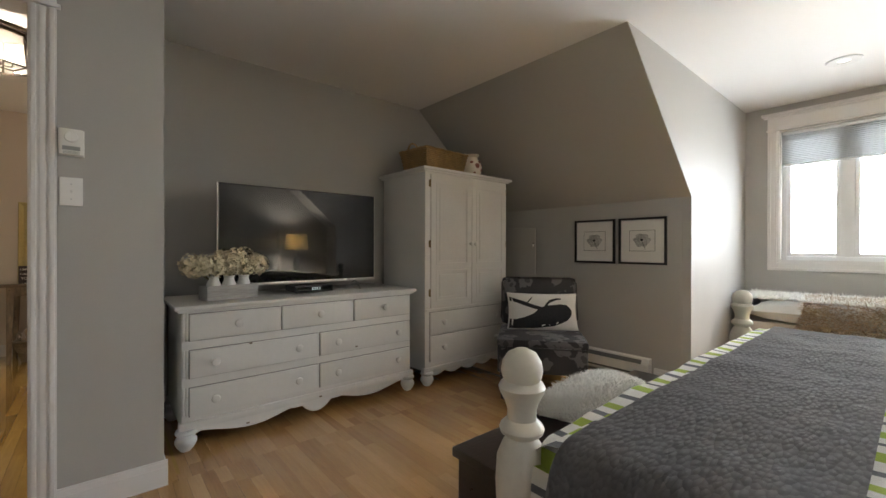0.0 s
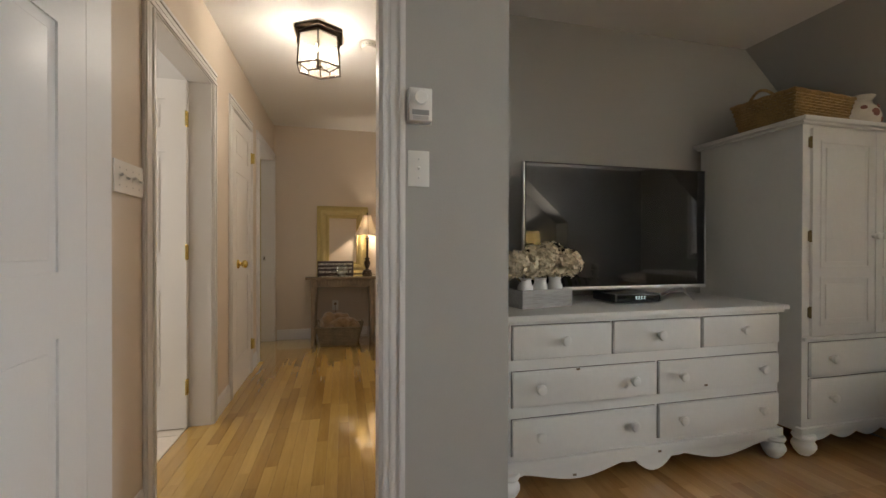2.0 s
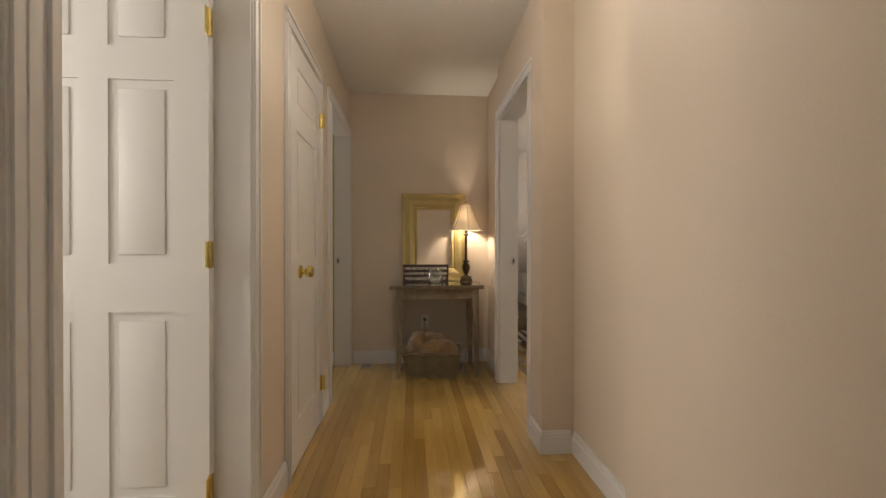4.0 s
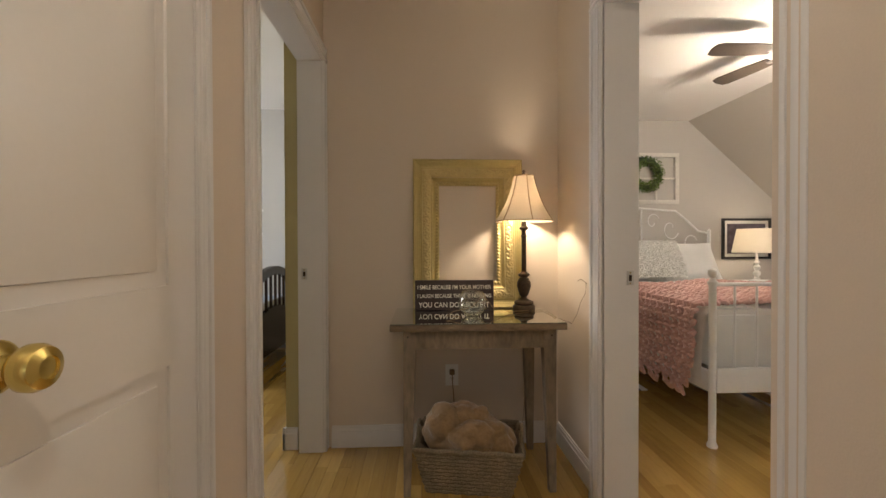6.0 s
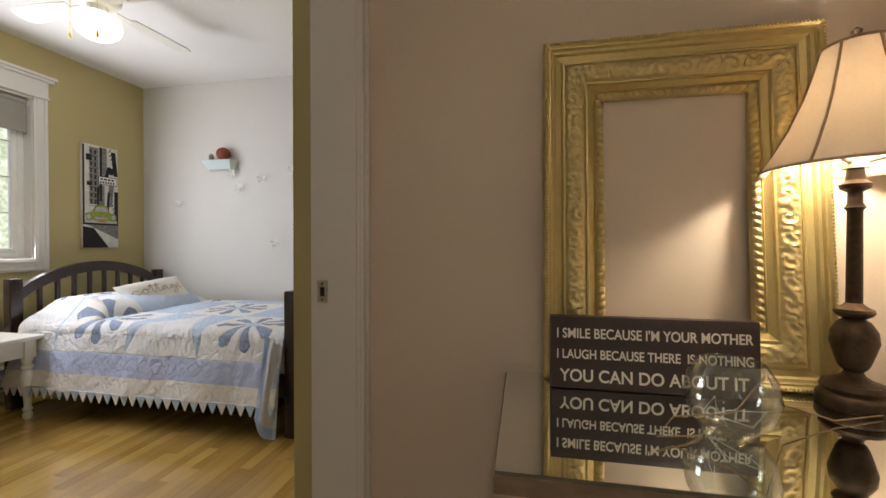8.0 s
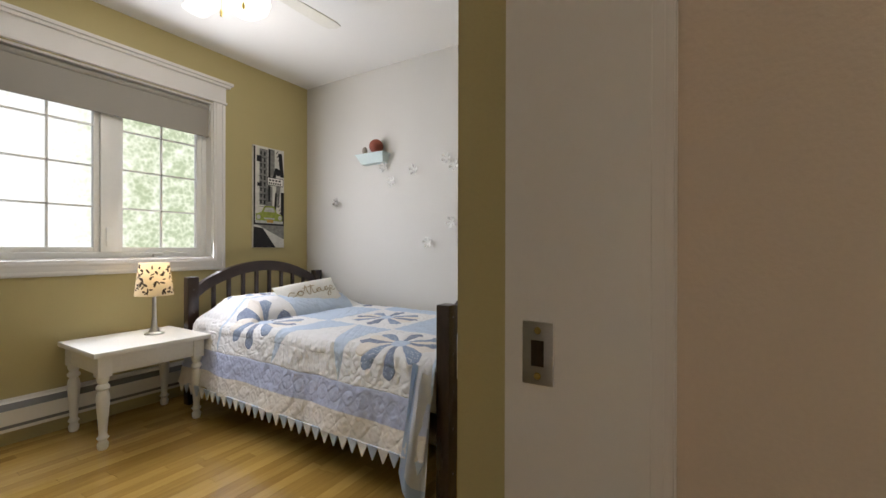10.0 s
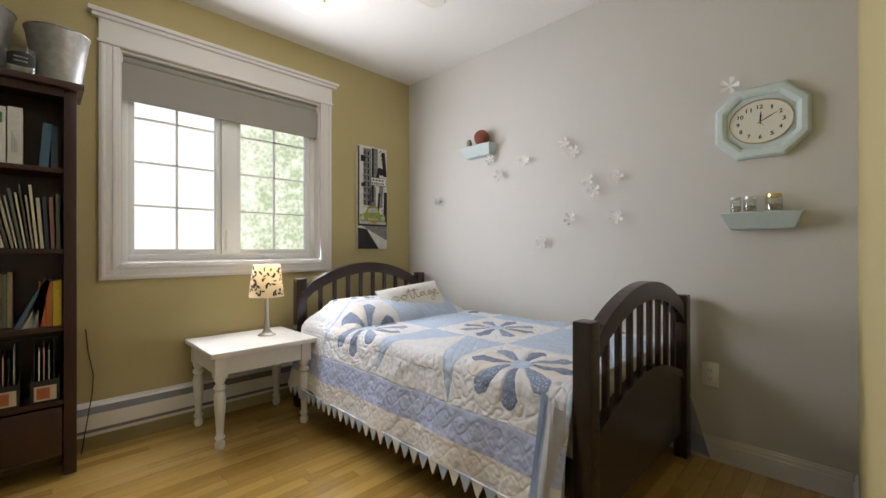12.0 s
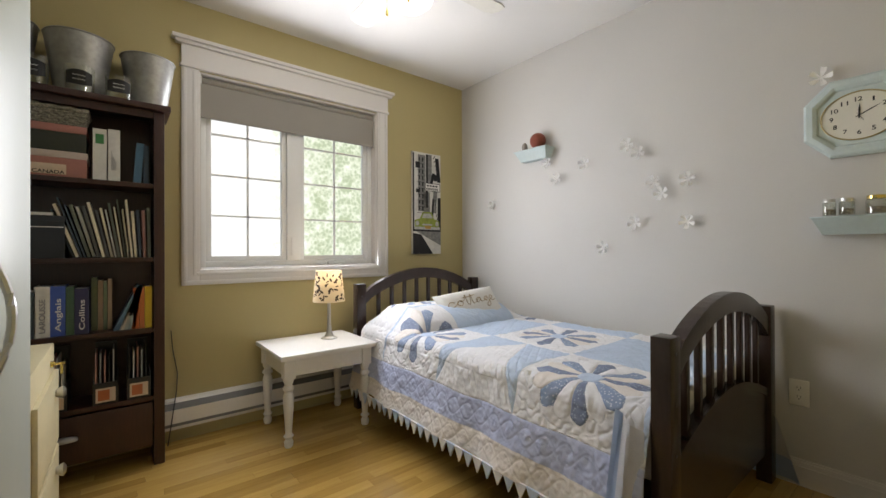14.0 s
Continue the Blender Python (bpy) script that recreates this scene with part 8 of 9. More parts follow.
b = book(5.505, SHELF_Z[3], 0.045, 0.245, 0.17, (0.68, 0.67, 0.63), 0, "binder", "white binder box with small print", -0.01)
bm = bmesh.new()
for k in range(5):
    box(bm, 0.0008, 0.012 + 0.004 * k, 0.05, 0.0018, 0.0135 + 0.004 * k, 0.14 - 0.012 * k)
part("printed_lines", bm, mat("print_grey", (0.3, 0.3, 0.3), 0.8), b)
book(5.6, SHELF_Z[3], 0.03, 0.2, 0.15, (0.06, 0.14, 0.22), -4)
book(5.64, SHELF_Z[3], 0.022, 0.19, 0.15, (0.03, 0.05, 0.08), 0)

# ---- buckets and tins on the bookcase ----
ZINC = mat("galvanised_zinc", (0.42, 0.42, 0.4), 0.45, metal=0.75, var=0.18, scale=9, fine=40, bump=0.03)
CHALK = mat("chalk_label", (0.02, 0.02, 0.02), 0.8)
for x, y, r0, r1, h in ((-3.9, 5.665, 0.078, 0.115, 0.255), (-3.9, 5.40, 0.088, 0.128, 0.28), (-3.9, 5.13, 0.09, 0.13, 0.29)):
    t = thing("bucket", "tapered galvanised zinc bucket on top of the bookcase", "bucket", pose(x, y, 1.786), "zinc buckets")
    bm = bmesh.new()
    lathe(bm, [(r0, 0), (r1, h), (r1 - 0.002, h), (r0 - 0.002, 0.004), (0.001, 0.004)], (0, 0, 0), 32)
    part("body", bm, ZINC, t, smooth=True)
    bm = bmesh.new()
    tube(bm, [(r1 * math.cos(a), r1 * math.sin(a), h) for a in [i * math.pi / 16 for i in range(32)]], 0.004, 6, closed=True)
    part("rim", bm, ZINC, t, smooth=True)
for x, y, r, h, txt in ((-3.8, 5.545, 0.052, 0.105, "S"), (-3.8, 5.405, 0.055, 0.115, "S"), (-3.8, 5.25, 0.057, 0.125, "25")):
    t = thing("tin", "small clear tub with a black chalk label", "tub", pose(x, y, 1.786), "labelled tubs")
    bm = bmesh.new()
    lathe(bm, [(r * 0.92, 0), (r, h), (r - 0.002, h), (r * 0.92 - 0.002, 0.003), (0.001, 0.003)], (0, 0, 0), 28)
    ob = part("body", bm, JAR, t, smooth=True)
    ob.visible_shadow = False
    bm = bmesh.new()
    rows = []
    for i in range(9):
        a = radians(-52 + 104 * i / 8)
        k = 0.75 + 0.25 * math.sin(i / 8 * math.pi)
        rows.append([bm.verts.new(((r + 0.0015) * math.cos(a), (r + 0.0015) * math.sin(a), h * (0.5 + s * 0.3 * k))) for s in (-1, 1)])
    for a, b in zip(rows, rows[1:]):
        bm.faces.new((a[0], b[0], b[1], a[1]))
    lb = part("label", bm, CHALK, t, "black chalkboard label")
    bm = bmesh.new()
    for k in range(2):
        z = h * (0.57 - 0.16 * k)
        tube(bm, [((r + 0.003) * math.cos(radians(a)), (r + 0.003) * math.sin(radians(a)), z + 0.004 * math.sin(a * 0.6)) for a in range(-22, 23, 4)], 0.001, 4)
    part("chalk_marks", bm, PAPER, lb)

# ---- cream cabinet and white wardrobe ----
t = thing("cabinet", "small cream painted cabinet with nickel pulls", "cabinet")
CREAMC = mat("cream_cabinet_paint", (0.66, 0.58, 0.36), 0.45, var=0.06, scale=8, bump=0.03)
solid("body", [(-3.52, 4.95, 0.0, -2.95, 5.345, 0.7)], CREAMC, t, bevel=0.005)
for z0, z1 in ((0.03, 0.31), (0.33, 0.6)):
    dr = solid("drawer", [(-3.5, 5.345, z0, -2.97, 5.36, z1)], CREAMC, t, bevel=0.003)
    bm = bmesh.new()
    lathe(bm, [(0.012, 0), (0.02, 0.012), (0.024, 0.022), (0.012, 0.03)], (0, 0, 0), 14, pose(-3.4, 5.359, z1 - 0.07, -90))
    part("cup_pull", bm, STEEL, dr, "nickel pull", True)
bm = bmesh.new()
lathe(bm, [(0.012, 0), (0.011, 0.008), (0.005, 0.01), (0.004, 0.04)], (0, 0, 0), 12, pose(-3.4, 5.346, 0.64, -90))
box(bm, -3.404, 5.372, 0.6, -3.396, 5.38, 0.645)
part("key", bm, BRASS, t, "small key in its lock", True)
t = thing("wardrobe", "tall pale grey-green wardrobe with a curved steel handle", "wardrobe")
PALEGREEN = mat("pale_grey_green_laminate", (0.44, 0.465, 0.41), 0.4, var=0.02, scale=3, bump=0.01)
solid("carcass", [(-2.72, 4.9, 0.0, -1.75, 5.355, 2.1)], PALEGREEN, t, bevel=0.004)
for x0, x1, hx in ((-2.715, -2.19, -2.27), (-2.18, -1.755, -1.95)):
    dr = solid("door", [(x0, 5.355, 0.05, x1, 5.375, 2.08)], PALEGREEN, t, bevel=0.003)
    bm = bmesh.new()
    tube(bm, [(hx, 5.375 + 0.032 * math.sin(k / 12 * math.pi), 0.83 + 0.24 * k / 12) for k in range(13)], 0.0065, 8)
    part("handle", bm, STEEL, dr, "curved steel bow handle", True)
t = thing("shelf_cord", "thin black cord hanging beside the bookcase", "cable")
bm = bmesh.new()
tube(bm, [(KX + 0.012, 5.77, 0.62), (KX + 0.012, 5.78, 0.5), (KX + 0.015, 5.8, 0.38), (KX + 0.075, 5.79, 0.3), (KX + 0.08, 5.77, 0.16), (KX + 0.075, 5.75, 0.01)], 0.0025, 6)
part("cord", bm, BLACK, t, smooth=True)


# ---- ceiling fans ----
def fan(m, blades, start, blade_m, metal_m, label, span=0.52):
    """A ceiling fan hung from local z=0; blades at rest."""
    t = thing("ceiling_fan", label, "ceiling fan", m)
    bm = bmesh.new()
    lathe(bm, [(0.065, 0), (0.07, -0.02), (0.05, -0.045), (0.04, -0.05), (0.09, -0.06), (0.105, -0.09), (0.105, -0.13), (0.085, -0.155), (0.05, -0.165), (0.045, -0.2)], (0, 0, 0), 32)
    part("motor", bm, metal_m, t, smooth=True)
    for k in range(blades):
        a = start + 360 / blades * k
        q = pose(0, 0, -0.15, 0, 0, a)
        bm = bmesh.new()
        box(bm, 0.09, -0.018, -0.003, 0.19, 0.018, 0.003, m=q)
        part("blade_iron", bm, metal_m, t)
        bm = bmesh.new()
        out = [(0.17, -0.045), (0.3, -0.058), (span - 0.05, -0.064), (span - 0.012, -0.05), (span, 0.0), (span - 0.012, 0.05), (span - 0.05, 0.064), (0.3, 0.058), (0.17, 0.045)]
        prism(bm, out, 0.003, 0.009, "z")
        for v in bm.verts:
            v.co = q @ pose(0, 0, 0, 9) @ v.co
        part("blade", bm, blade_m, t)
    return t


f = fan(pose(-2.83, 6.58, HK), 4, 88, mat("white_blade", (0.7, 0.68, 0.62), 0.4, var=0.04, scale=5), WHITE, "white four-bladed ceiling fan with a lit globe", 0.56)
bm = bmesh.new()
lathe(bm, [(0.06, -0.2), (0.098, -0.225), (0.108, -0.262), (0.095, -0.3), (0.06, -0.328), (0.001, -0.338)], (0, 0, 0), 32)
ob = part("globe", bm, mat("lit_globe", (0.95, 0.9, 0.8), 0.4, emit=(1.0, 0.9, 0.72), power=1.6), f, "glowing white glass globe", True)
ob.visible_shadow = False
for x, y in ((0.085, -0.07), (-0.06, -0.09)):
    bm = bmesh.new()
    tube(bm, [(x, y, -0.16), (x, y, -0.34)], 0.0015, 5)
    lathe(bm, [(0.003, 0), (0.007, -0.012), (0.006, -0.03), (0.001, -0.034)], (x, y, -0.335), 8)
    part("pull_chain", bm, BRASS, f, smooth=True)

# ---- guest room ----
GUNMETAL = mat("dark_walnut_blade", (0.06, 0.045, 0.035), 0.4, var=0.2, scale=6, stretch=(1, 6, 1))
f = fan(pose(1.86, 6.08, H), 5, 177, GUNMETAL, STEEL, "nickel ceiling fan with dark blades and lit glass shades", 0.56)
GLOW = mat("lit_glass_shade", (0.95, 0.92, 0.86), 0.4, emit=(1.0, 0.92, 0.8), power=2.6)
for k in range(3):
    a = radians(120 * k - 150)
    bm = bmesh.new()
    m = pose(0.05 * math.cos(a), 0.05 * math.sin(a), -0.22, 0, 0, math.degrees(a)) @ pose(0, 0, 0, 0, 140, 0)
    lathe(bm, [(0.022, 0), (0.03, 0.02), (0.042, 0.06), (0.058, 0.1), (0.056, 0.1), (0.04, 0.06), (0.02, 0.01)], (0, 0, 0), 20, m)
    ob = part("glass_shade", bm, GLOW, f, "glowing frosted glass shade", True)
    ob.visible_shadow = False
for x, y in ((0.03, -0.05), (-0.04, -0.04)):
    bm = bmesh.new()
    tube(bm, [(x, y, -0.18), (x, y, -0.52)], 0.0015, 5)
    lathe(bm, [(0.002, 0), (0.008, -0.012), (0.008, -0.022), (0.001, -0.03)], (x, y, -0.52), 8)
    part("pull_chain", bm, GUNMETAL, f, smooth=True)

IRONW = mat("white_iron", (0.76, 0.75, 0.73), 0.35, var=0.03, scale=8)
GX0, GX1, GF, GH = 1.03, 2.62, 5.72, 7.93
t = thing("iron_bed", "white iron bed with a scrolled headboard and spindle foot", "bed")
for x in (GX0, GX1):
    bm = bmesh.new()
    lathe(bm, [(0.025, 0), (0.026, 0.012), (0.018, 0.03), (0.018, 0.86), (0.024, 0.868), (0.024, 0.88), (0.015, 0.89), (0.012, 0.9), (0.02, 0.912), (0.024, 0.926), (0.02, 0.942), (0.001, 0.953)], (x, GF, 0), 20)
    part("foot_post", bm, IRONW, t, smooth=True)
    bm = bmesh.new()
    lathe(bm, [(0.02, 0), (0.018, 1.23), (0.001, 1.25)], (x, GH, 0), 16)
    part("head_post", bm, IRONW, t, smooth=True)
bm = bmesh.new()
tube(bm, [(GX0, GF, 0.865), (GX1, GF, 0.865)], 0.011, 10)
part("foot_bar", bm, IRONW, t, smooth=True)
solid("foot_rail", [(GX0 + 0.018, GF - 0.012, 0.29, GX1 - 0.018, GF + 0.012, 0.42)], IRONW, t, bevel=0.003)
for x in (GX0, GX1):
    solid("side_rail", [(x - 0.012, GF + 0.02, 0.29, x + 0.012, GH - 0.02, 0.4)], IRONW, t, bevel=0.003)
n = 13
for k in range(1, n):
    x = GX0 + (GX1 - GX0) * k / n
    bm = bmesh.new()
    tube(bm, [(x, GF, 0.41), (x, GF, 0.862)], 0.006, 8)
    part("spindle", bm, IRONW, t, smooth=True)
mid = (GX0 + GX1) / 2
bm = bmesh.new()
tube(bm, [(GX0, GH, 1.2), (GX0 + 0.12, GH, 1.22), (GX0 + 0.24, GH, 1.33), (GX0 + 0.38, GH, 1.44), (mid, GH, 1.47), (GX1 - 0.38, GH, 1.44), (GX1 - 0.24, GH, 1.33), (GX1 - 0.12, GH, 1.22), (GX1, GH, 1.2)], 0.011, 8)
part("head_arch", bm, IRONW, t, smooth=True)
for sx in (-1, 1):
    for cx, cz, r0, turn in ((0.16, 1.32, 0.1, 1), (0.36, 1.25, 0.13, -1), (0.16, 1.03, 0.1, -1), (0.58, 1.08, 0.11, 1)):
        bm = bmesh.new()
        pts = []
        for i in range(26):
            u = i / 25
            a = turn * (u * 5.6 + 0.4)
            r = r0 * (1 - 0.72 * u)
            pts.append((mid + sx * (cx + r * math.cos(a) * 0.75), GH, cz + r * math.sin(a)))
        tube(bm, pts, 0.006, 7)
        part("scroll", bm, IRONW, t, smooth=True)
    bm = bmesh.new()
    tube(bm, [(mid + sx * 0.04, GH, 0.5), (mid + sx * 0.04, GH, 1.46)], 0.006, 7)
    part("upright", bm, IRONW, t, smooth=True)
solid("mattress", [(GX0 + 0.03, GF + 0.03, 0.4, GX1 - 0.03, GH - 0.03, 0.7)], PILLOW, t, bevel=0.04)
t = thing("coverlet", "white quilted coverlet hanging over the iron bed", "bedspread")
bm = bmesh.new()
cloth_over(bm, GX0 + 0.05, GX1 - 0.05, GF + 0.045, 7.3, 0.725, 0.42, 0.42, 120, 60, rad=0.06, wave=0.018, seed=15, flare=0.03)
part("cloth", bm, mat("white_coverlet", (0.72, 0.69, 0.64), 0.9, var=0.05, scale=10, fine=120, bump=0.15), t, smooth=True)
bm = bmesh.new()
g = []
for i in range(61):
    x = GX0 + 0.04 + (GX1 - GX0 - 0.08) * i / 60
    g.append([bm.verts.new((x, GF + 0.05 - 0.01 * math.sin(k / 8 * 1.5) + 0.006 * math.sin(x * 21 + k), 0.725 - 0.27 * k / 8 - 0.015 * math.sin(x * 4) * (k / 8))) for k in range(9)])
for i in range(60):
    for k in range(8):
        bm.faces.new((g[i][k], g[i + 1][k], g[i + 1][k + 1], g[i][k + 1]))
part("foot_drop", bm, mat("white_coverlet", (0.72, 0.69, 0.64), 0.9), t, smooth=True)

# chunky knitted throw: rows of plump stitches
PINK = mat("dusty_pink_wool", (0.66, 0.4, 0.35), 0.95, var=0.12, scale=16, fine=130, bump=0.25, sheen=0.3)
t = thing("knit_throw", "chunky dusty pink knitted throw over the iron bed", "throw blanket")
bm = bmesh.new()


def over_bed(s, y):
    """Point on the throw at s metres from the bed's west top edge (negative hangs down)."""
    if s >= 0:
        return Vector((GX0 + 0.01 + s, y, 0.755 + 0.012 * math.sin(s * 7 + y * 5))), Vector((0, 0, 1))
    d = -s
    if d < 0.09:
        a = d / 0.06
        return Vector((GX0 + 0.01 - 0.06 * math.sin(min(a, 1.57)), y, 0.755 - 0.06 * (1 - math.cos(min(a, 1.57))))), Vector((-math.sin(min(a, 1.57)), 0, math.cos(min(a, 1.57))))
    return Vector((GX0 - 0.055 - 0.03 * (d - 0.09) + 0.012 * math.sin(y * 14), y, 0.70 - (d - 0.09))), Vector((-1, 0, 0.1))


stitch_w, stitch_l = 0.052, 0.06
rng = random.Random(18)
for i in range(-8, 30):
    for j in range(16):
        for sgn in (-1, 1):
            s0 = i * stitch_l
            yc = 5.83 + j * stitch_w * 1.25 + 0.04 * math.sin(i * 0.5) + (0.06 * (i / 30) if i > 0 else 0)
            if i == -8 and rng.random() < 0.3:
                continue
            a, na = over_bed(s0, yc + sgn * 0.027)
            b, nb = over_bed(s0 - stitch_l * 0.75, yc + sgn * 0.024)
            c, nc = over_bed(s0 - stitch_l * 1.45, yc + sgn * 0.006)
            j1, j2 = rng.uniform(-0.004, 0.006), rng.uniform(-0.004, 0.006)
            tube(bm, [a - na * 0.006, a.lerp(b, 0.5) + na * (0.014 + j1), b + nb * (0.012 + j2), c - nc * 0.008], 0.0185, 6, taper=[0.55, 1, 0.95, 0.45])
tagged(part("stitches", bm, PINK, t, smooth=True), kind="stuff")

for x, y, rx, s in ((1.5, 7.62, 62, 1.0), (2.15, 7.62, 62, 1.0)):
    p = thing("pillow", "white bed pillow against the iron headboard", "pillow", pose(x, y, 0.9, rx), "guest bed pillows")
    bm = bmesh.new()
    puffed(bm, 0.66 * s, 0.44 * s, 0.18, 12)
    part("cover", bm, PILLOW, p, smooth=True)


def furry_pillow(rng):
    u, v = rng.uniform(-0.95, 0.95), rng.uniform(-0.95, 0.95)
    e = (max(0.0, 1 - abs(u) ** 3.2) * max(0.0, 1 - abs(v) ** 3.2)) ** 0.5
    m = pose(1.72, 7.40, 0.93, 60)
    return m @ Vector((u * 0.24, v * 0.2, e * 0.07)), (m.to_3x3() @ Vector((u * 0.5, v * 0.5, 1))).normalized()


s = fur("fur_pillow", "shaggy ivory cushion leaning on the bed pillows", furry_pillow, FURW, 5000, 0.026, 9)
s["category"] = "pillow"
bm = bmesh.new()
puffed(bm, 0.48, 0.4, 0.14, 12, m=pose(1.72, 7.40, 0.93, 60))
part("cushion", bm, PILLOW, s, smooth=True)

# window frame with a wreath
OLDWHITE = mat("chipped_white_frame", (0.72, 0.69, 0.63), 0.7, var=0.1, scale=14, bump=0.1)
t = thing("old_window_frame", "old white six-light window frame hung on the wall", "wall decoration", pose(1.94, GY - 0.001, 1.8))
solid("frame", [(-0.37, -0.03, -0.28, 0.37, 0, -0.235), (-0.37, -0.03, 0.235, 0.37, 0, 0.28), (-0.37, -0.03, -0.235, -0.325, 0, 0.235), (0.325, -0.03, -0.235, 0.37, 0, 0.235)], OLDWHITE, t, bevel=0.003)
for x in (-0.115, 0.115):
    solid("bar", [(x - 0.009, -0.025, -0.234, x + 0.009, -0.004, 0.234)], OLDWHITE, t, bevel=0.002)
solid("bar", [(-0.324, -0.024, -0.01, 0.324, -0.005, 0.01)], OLDWHITE, t, bevel=0.002)
t = thing("wreath", "round green boxwood wreath hung on the window frame", "wreath", pose(1.92, GY - 0.055, 1.84))
bm = bmesh.new()
rng = random.Random(6)
for i in range(1500):
    a, q, rr = rng.random() * 6.283, rng.random() * 6.283, rng.uniform(0.03, 0.062)
    c = Vector(((0.145 + rr * math.cos(q)) * math.cos(a), min(rr * math.sin(q), 0.045), (0.145 + rr * math.cos(q)) * math.sin(a)))
    d = Vector((rng.gauss(0, 1), rng.gauss(0, 1), rng.gauss(0, 1))).normalized()
    e = d.cross(Vector((rng.gauss(0, 1), rng.gauss(0, 1), rng.gauss(0, 1)))).normalized()
    s1, s2 = 0.013, 0.006
    vs = [bm.verts.new(c + p) for p in (d * s1, e * s2, -d * s1, -e * s2)]
    bm.faces.new(vs)
tagged(part("leaves", bm, mat("boxwood_leaf", (0.13, 0.2, 0.035), 0.6, var=0.2, scale=40, island=0.4), t), kind="stuff")
bm = bmesh.new()
tube(bm, [(0.145 * math.cos(a), 0, 0.145 * math.sin(a)) for a in [i * math.pi / 16 for i in range(32)]], 0.03, 8, closed=True)
part("ring", bm, mat("moss", (0.04, 0.06, 0.02), 0.9), t, smooth=True)

t = thing("framed_picture", "black-framed muted photograph leaning behind the lamp", "picture", pose(3.09, GY - 0.002, 1.14))
solid("frame", [(-0.28, -0.025, -0.225, 0.28, 0, -0.2), (-0.28, -0.025, 0.2, 0.28, 0, 0.225), (-0.28, -0.025, -0.2, -0.255, 0, 0.2), (0.255, -0.025, -0.2, 0.28, 0, 0.2)], FRAMEB, t, bevel=0.002)
solid("mat_board", [(-0.255, -0.01, -0.2, 0.255, -0.004, 0.2)], PAPER, t)
solid("photograph", [(-0.22, -0.0125, -0.165, 0.22, -0.0105, 0.165)], mat("muted_plum_photo", (0.2, 0.16, 0.2), 0.6, var=0.5, scale=7, fine=20), t)
t = thing("nightstand", "white nightstand beside the iron bed", "nightstand", pose(3.0, 7.72, 0))
solid("top", [(-0.28, -0.2, 0.66, 0.28, 0.2, 0.69)], WHITE, t, bevel=0.004)
solid("body", [(-0.25, -0.18, 0.1, 0.25, 0.19, 0.66)], WHITE, t, bevel=0.004)
for x in (-0.22, 0.22):
    for y in (-0.15, 0.15):
        solid("leg", [(x - 0.02, y - 0.02, 0, x + 0.02, y + 0.02, 0.1)], WHITE, t)
t = thing("table_lamp", "guest room lamp with a white drum shade, lit", "lamp", pose(2.97, 7.7, 0.69))
bm = bmesh.new()
lathe(bm, [(0.07, 0), (0.07, 0.012), (0.03, 0.025), (0.018, 0.05), (0.032, 0.075), (0.034, 0.09), (0.018, 0.115), (0.03, 0.14), (0.032, 0.155), (0.016, 0.18), (0.026, 0.2), (0.014, 0.225), (0.01, 0.3)], (0, 0, 0), 24)
part("base", bm, IRONW, t, smooth=True)
bm = bmesh.new()
lathe(bm, [(0.22, 0.3), (0.175, 0.548), (0.173, 0.548), (0.218, 0.3), (0.22, 0.3)], (0, 0, 0), 40, caps=False)
part("shade", bm, translucent("white_drum_shade", (0.86, 0.82, 0.74), 0.5), t, "white cloth drum shade", True)
t = thing("potted_plant", "small green plant in a tan pot on the nightstand", "plant", pose(3.2, 7.63, 0.69))
bm = bmesh.new()
lathe(bm, [(0.035, 0), (0.045, 0.07), (0.04, 0.07), (0.03, 0.01)], (0, 0, 0), 16)
part("pot", bm, STRAW, t, smooth=True)
bm = bmesh.new()
rng = random.Random(66)
for i in range(90):
    v = Vector((rng.gauss(0, 0.035), rng.gauss(0, 0.035), 0.09 + abs(rng.gauss(0, 0.04))))
    d = Vector((rng.gauss(0, 1), rng.gauss(0, 1), 0.6)).normalized()
    e = d.cross(Vector((0, 0.3, 1))).normalized()
    bm.faces.new([bm.verts.new(v + p) for p in (Vector((0, 0, 0)), d * 0.02 + e * 0.01, d * 0.036, d * 0.02 - e * 0.01)])
tagged(part("leaves", bm, mat("yellow_green_leaf", (0.12, 0.17, 0.03), 0.6, island=0.4), t), kind="stuff")
t = thing("striped_rug", "small striped cotton rug on the guest room floor", "rug")
for k in range(12):
    solid("stripe", [(0.55 + 0.05 * k, 6.55, 0.0, 0.6 + 0.05 * k, 7.1, 0.008)], STRIPES[0] if k % 2 else STRIPES[2], t)

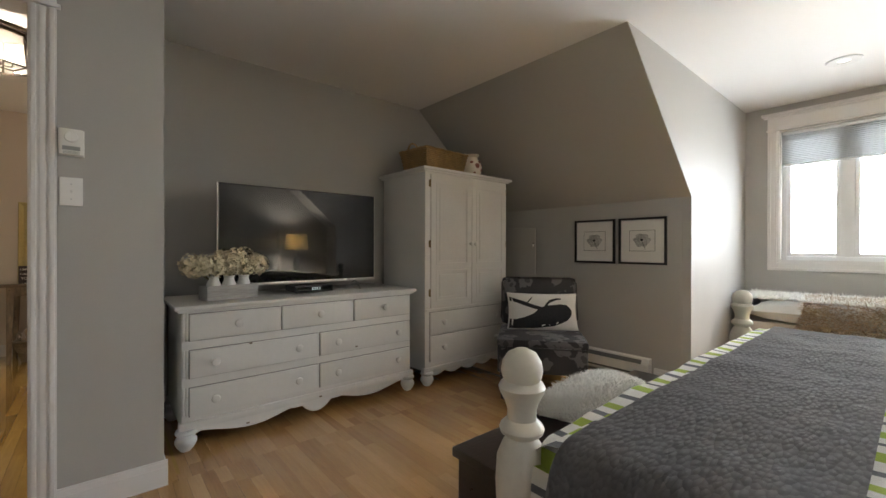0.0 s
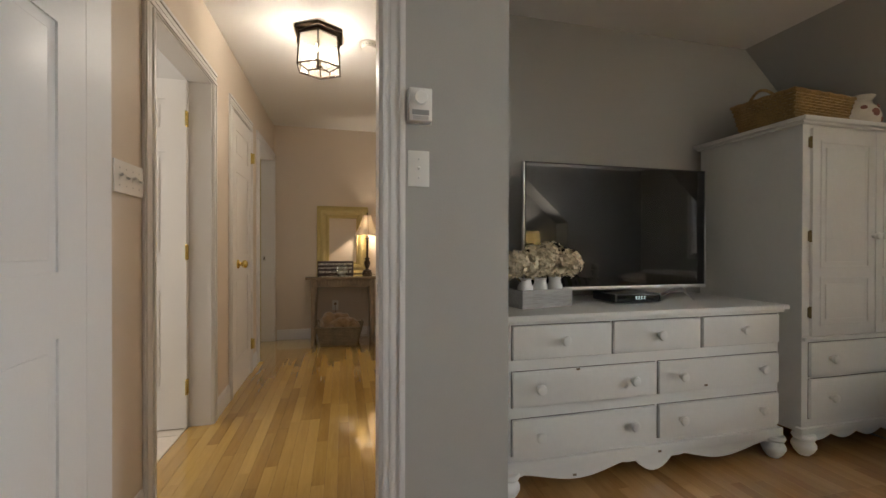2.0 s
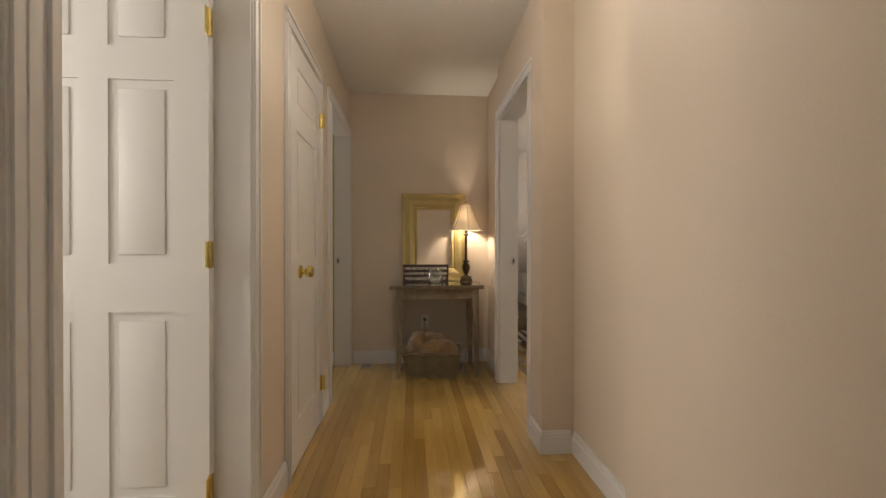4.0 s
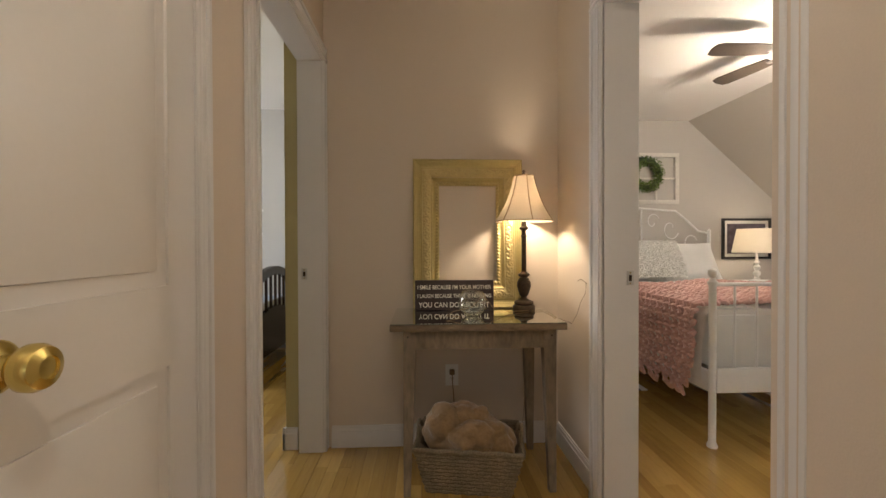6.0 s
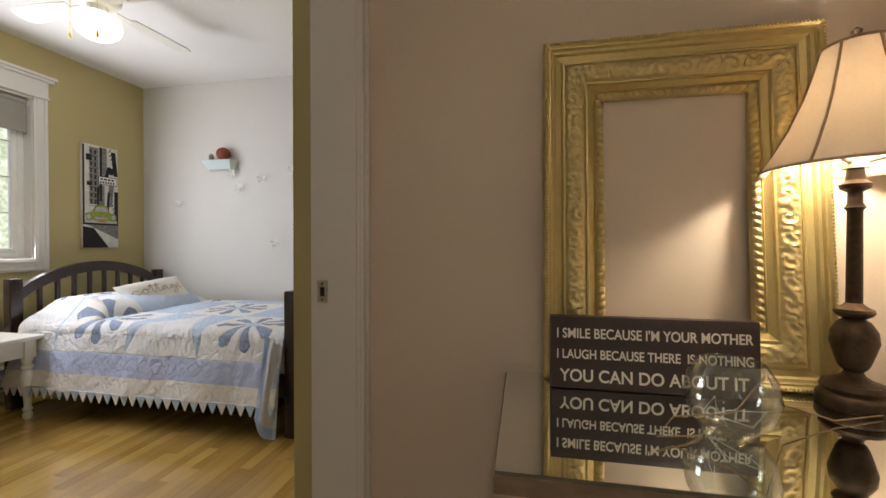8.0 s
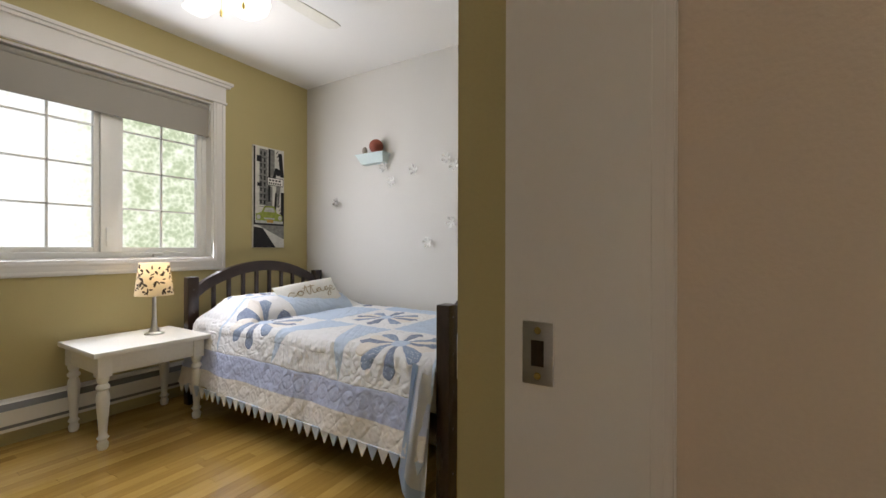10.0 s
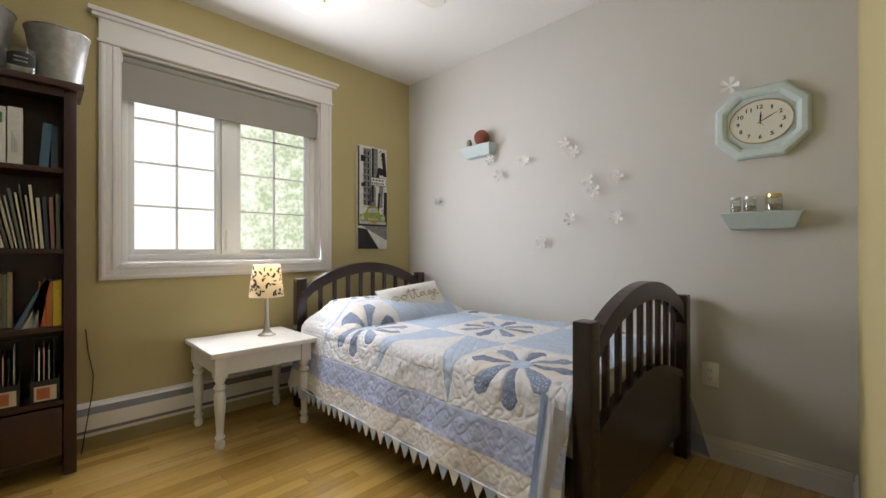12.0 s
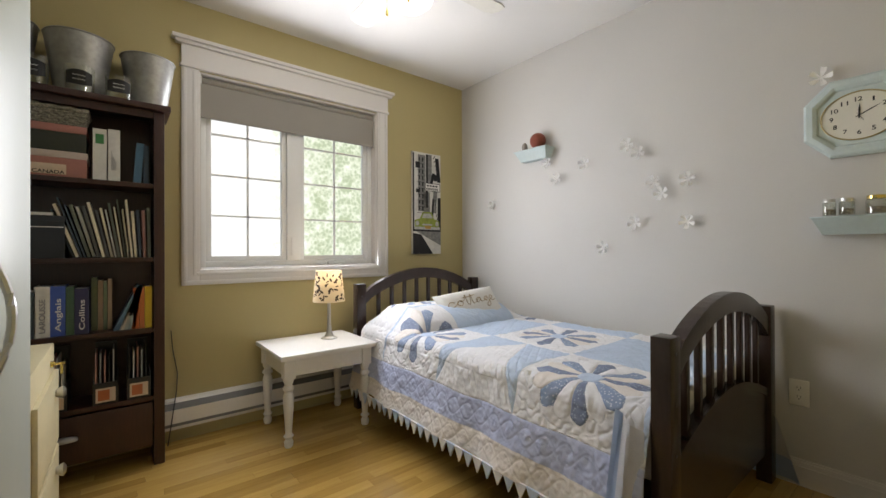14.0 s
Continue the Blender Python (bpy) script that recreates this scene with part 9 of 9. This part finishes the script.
# ---- floors, strip by strip ----
def strips(name, rooms, axis, width, seed, label, near=None):
    """Maple strips of uneven length; those inside the stretch near are parts of their own, up to 300."""
    rng = random.Random(seed)
    light, dark = ((0.62, 0.36, 0.14), (0.36, 0.185, 0.062)) if name == "floor_bedroom" else (MAPLE_L, MAPLE_D)
    m_one = wood_floor(name + "_varnish", light, dark, 0.12, axis, "object")
    m_many = wood_floor(name + "_varnish_joined", light, dark, 0.12, axis, "island")
    top = thing(name, label, "floor", kind="structure")
    verts, faces, count = [], [], 0
    shared = {}
    for x0, y0, x1, y1 in rooms:
        a0, a1, c0, c1 = (y0, y1, x0, x1) if axis == "y" else (x0, x1, y0, y1)
        k = 0
        while c0 + k * width < c1 - 0.004:
            lo, hi = c0 + k * width, min(c0 + (k + 1) * width, c1)
            s = a0 - rng.random() * 0.7
            while s < a1:
                ln = rng.choice((0.3, 0.42, 0.55, 0.7, 0.85, 1.05))
                e = s + ln
                p, q = max(s, a0), min(e, a1)
                s = e
                if q - p < 0.01:
                    continue
                g, zt = 0.0004, -0.0005 * rng.random()
                bx = (lo + g, p + g, hi - g, q - g) if axis == "y" else (p + g, lo + g, q - g, hi - g)
                cx, cy = (bx[0] + bx[2]) / 2, (bx[1] + bx[3]) / 2
                w, d = bx[2] - bx[0], bx[3] - bx[1]
                if near and near[0] < cx < near[2] and near[1] < cy < near[3] and count < 300:
                    count += 1
                    key = (round(w, 3), round(d, 3))
                    if key not in shared:
                        pb = bmesh.new()
                        box(pb, -w / 2, -d / 2, -0.012, w / 2, d / 2, 0)
                        shared[key] = mesh_of("plank", pb, m_one)
                    ob = new("plank", shared[key])
                    ob.location = (cx, cy, zt)
                    ob.parent = top
                else:
                    i = len(verts)
                    verts += [(bx[0], bx[1], zt), (bx[2], bx[1], zt), (bx[2], bx[3], zt), (bx[0], bx[3], zt),
                              (bx[0], bx[1], -0.012), (bx[2], bx[1], -0.012), (bx[2], bx[3], -0.012), (bx[0], bx[3], -0.012)]
                    faces += [(i, i + 1, i + 2, i + 3), (i + 4, i + 5, i + 1, i), (i + 5, i + 6, i + 2, i + 1), (i + 6, i + 7, i + 3, i + 2), (i + 7, i + 4, i, i + 3)]
            k += 1
    me = bpy.data.meshes.new("planks")
    me.from_pydata(verts, [], faces)
    me.materials.append(m_many)
    ob = new("planks", me)
    ob.parent = top
    tagged(ob, kind="stuff")
    return top


strips("floor_hall", [(-1.025, 2.25, 0.36, 5.832), (-1.145, 2.79, -1.025, 3.595), (-1.03, 3.985, -1.025, 4.605)], "y", 0.057, 3, "honey maple strip floor of the hall, varnished and shiny", (-1.0, 2.6, 0.2, 5.0))
strips("floor_bedroom", [(-1.62, -2.0, 3.51, 2.19), (0.287, 2.19, 3.51, 3.142), (3.51, -1.6, 4.98, 1.083), (-0.95, 2.19, -0.132, 2.25)], "y", 0.057, 5, "honey maple strip floor of the bedroom", (-0.2, 1.2, 3.0, 2.9))
strips("floor_kids", [(KX, 4.16, -1.145, KY), (-1.145, 4.935, -1.025, 5.795)], "y", 0.057, 7, "honey maple strip floor of the kids' room", (-3.6, 5.0, -1.6, 7.0))
strips("floor_guest", [(0.35, 4.21, 3.51, GY), (0.2, 4.425, 0.35, 5.235)], "y", 0.057, 9, "honey maple strip floor of the guest room", (0.4, 4.6, 2.0, 6.2))
# bathroom tiles
bath = thing("floor_bathroom", "cream square floor tiles of the bathroom", "floor", kind="structure")
tb = bmesh.new()
box(tb, -0.149, -0.149, -0.012, 0.149, 0.149, 0.001, bevel=0.002)
tile_mesh = mesh_of("tile", tb, TILE)
for i in range(7):
    for j in range(6):
        ob = new("tile", tile_mesh)
        ob.location = (-1.297 - 0.302 * i, 2.455 + 0.302 * j - 0.05, 0.0)
        ob.parent = bath
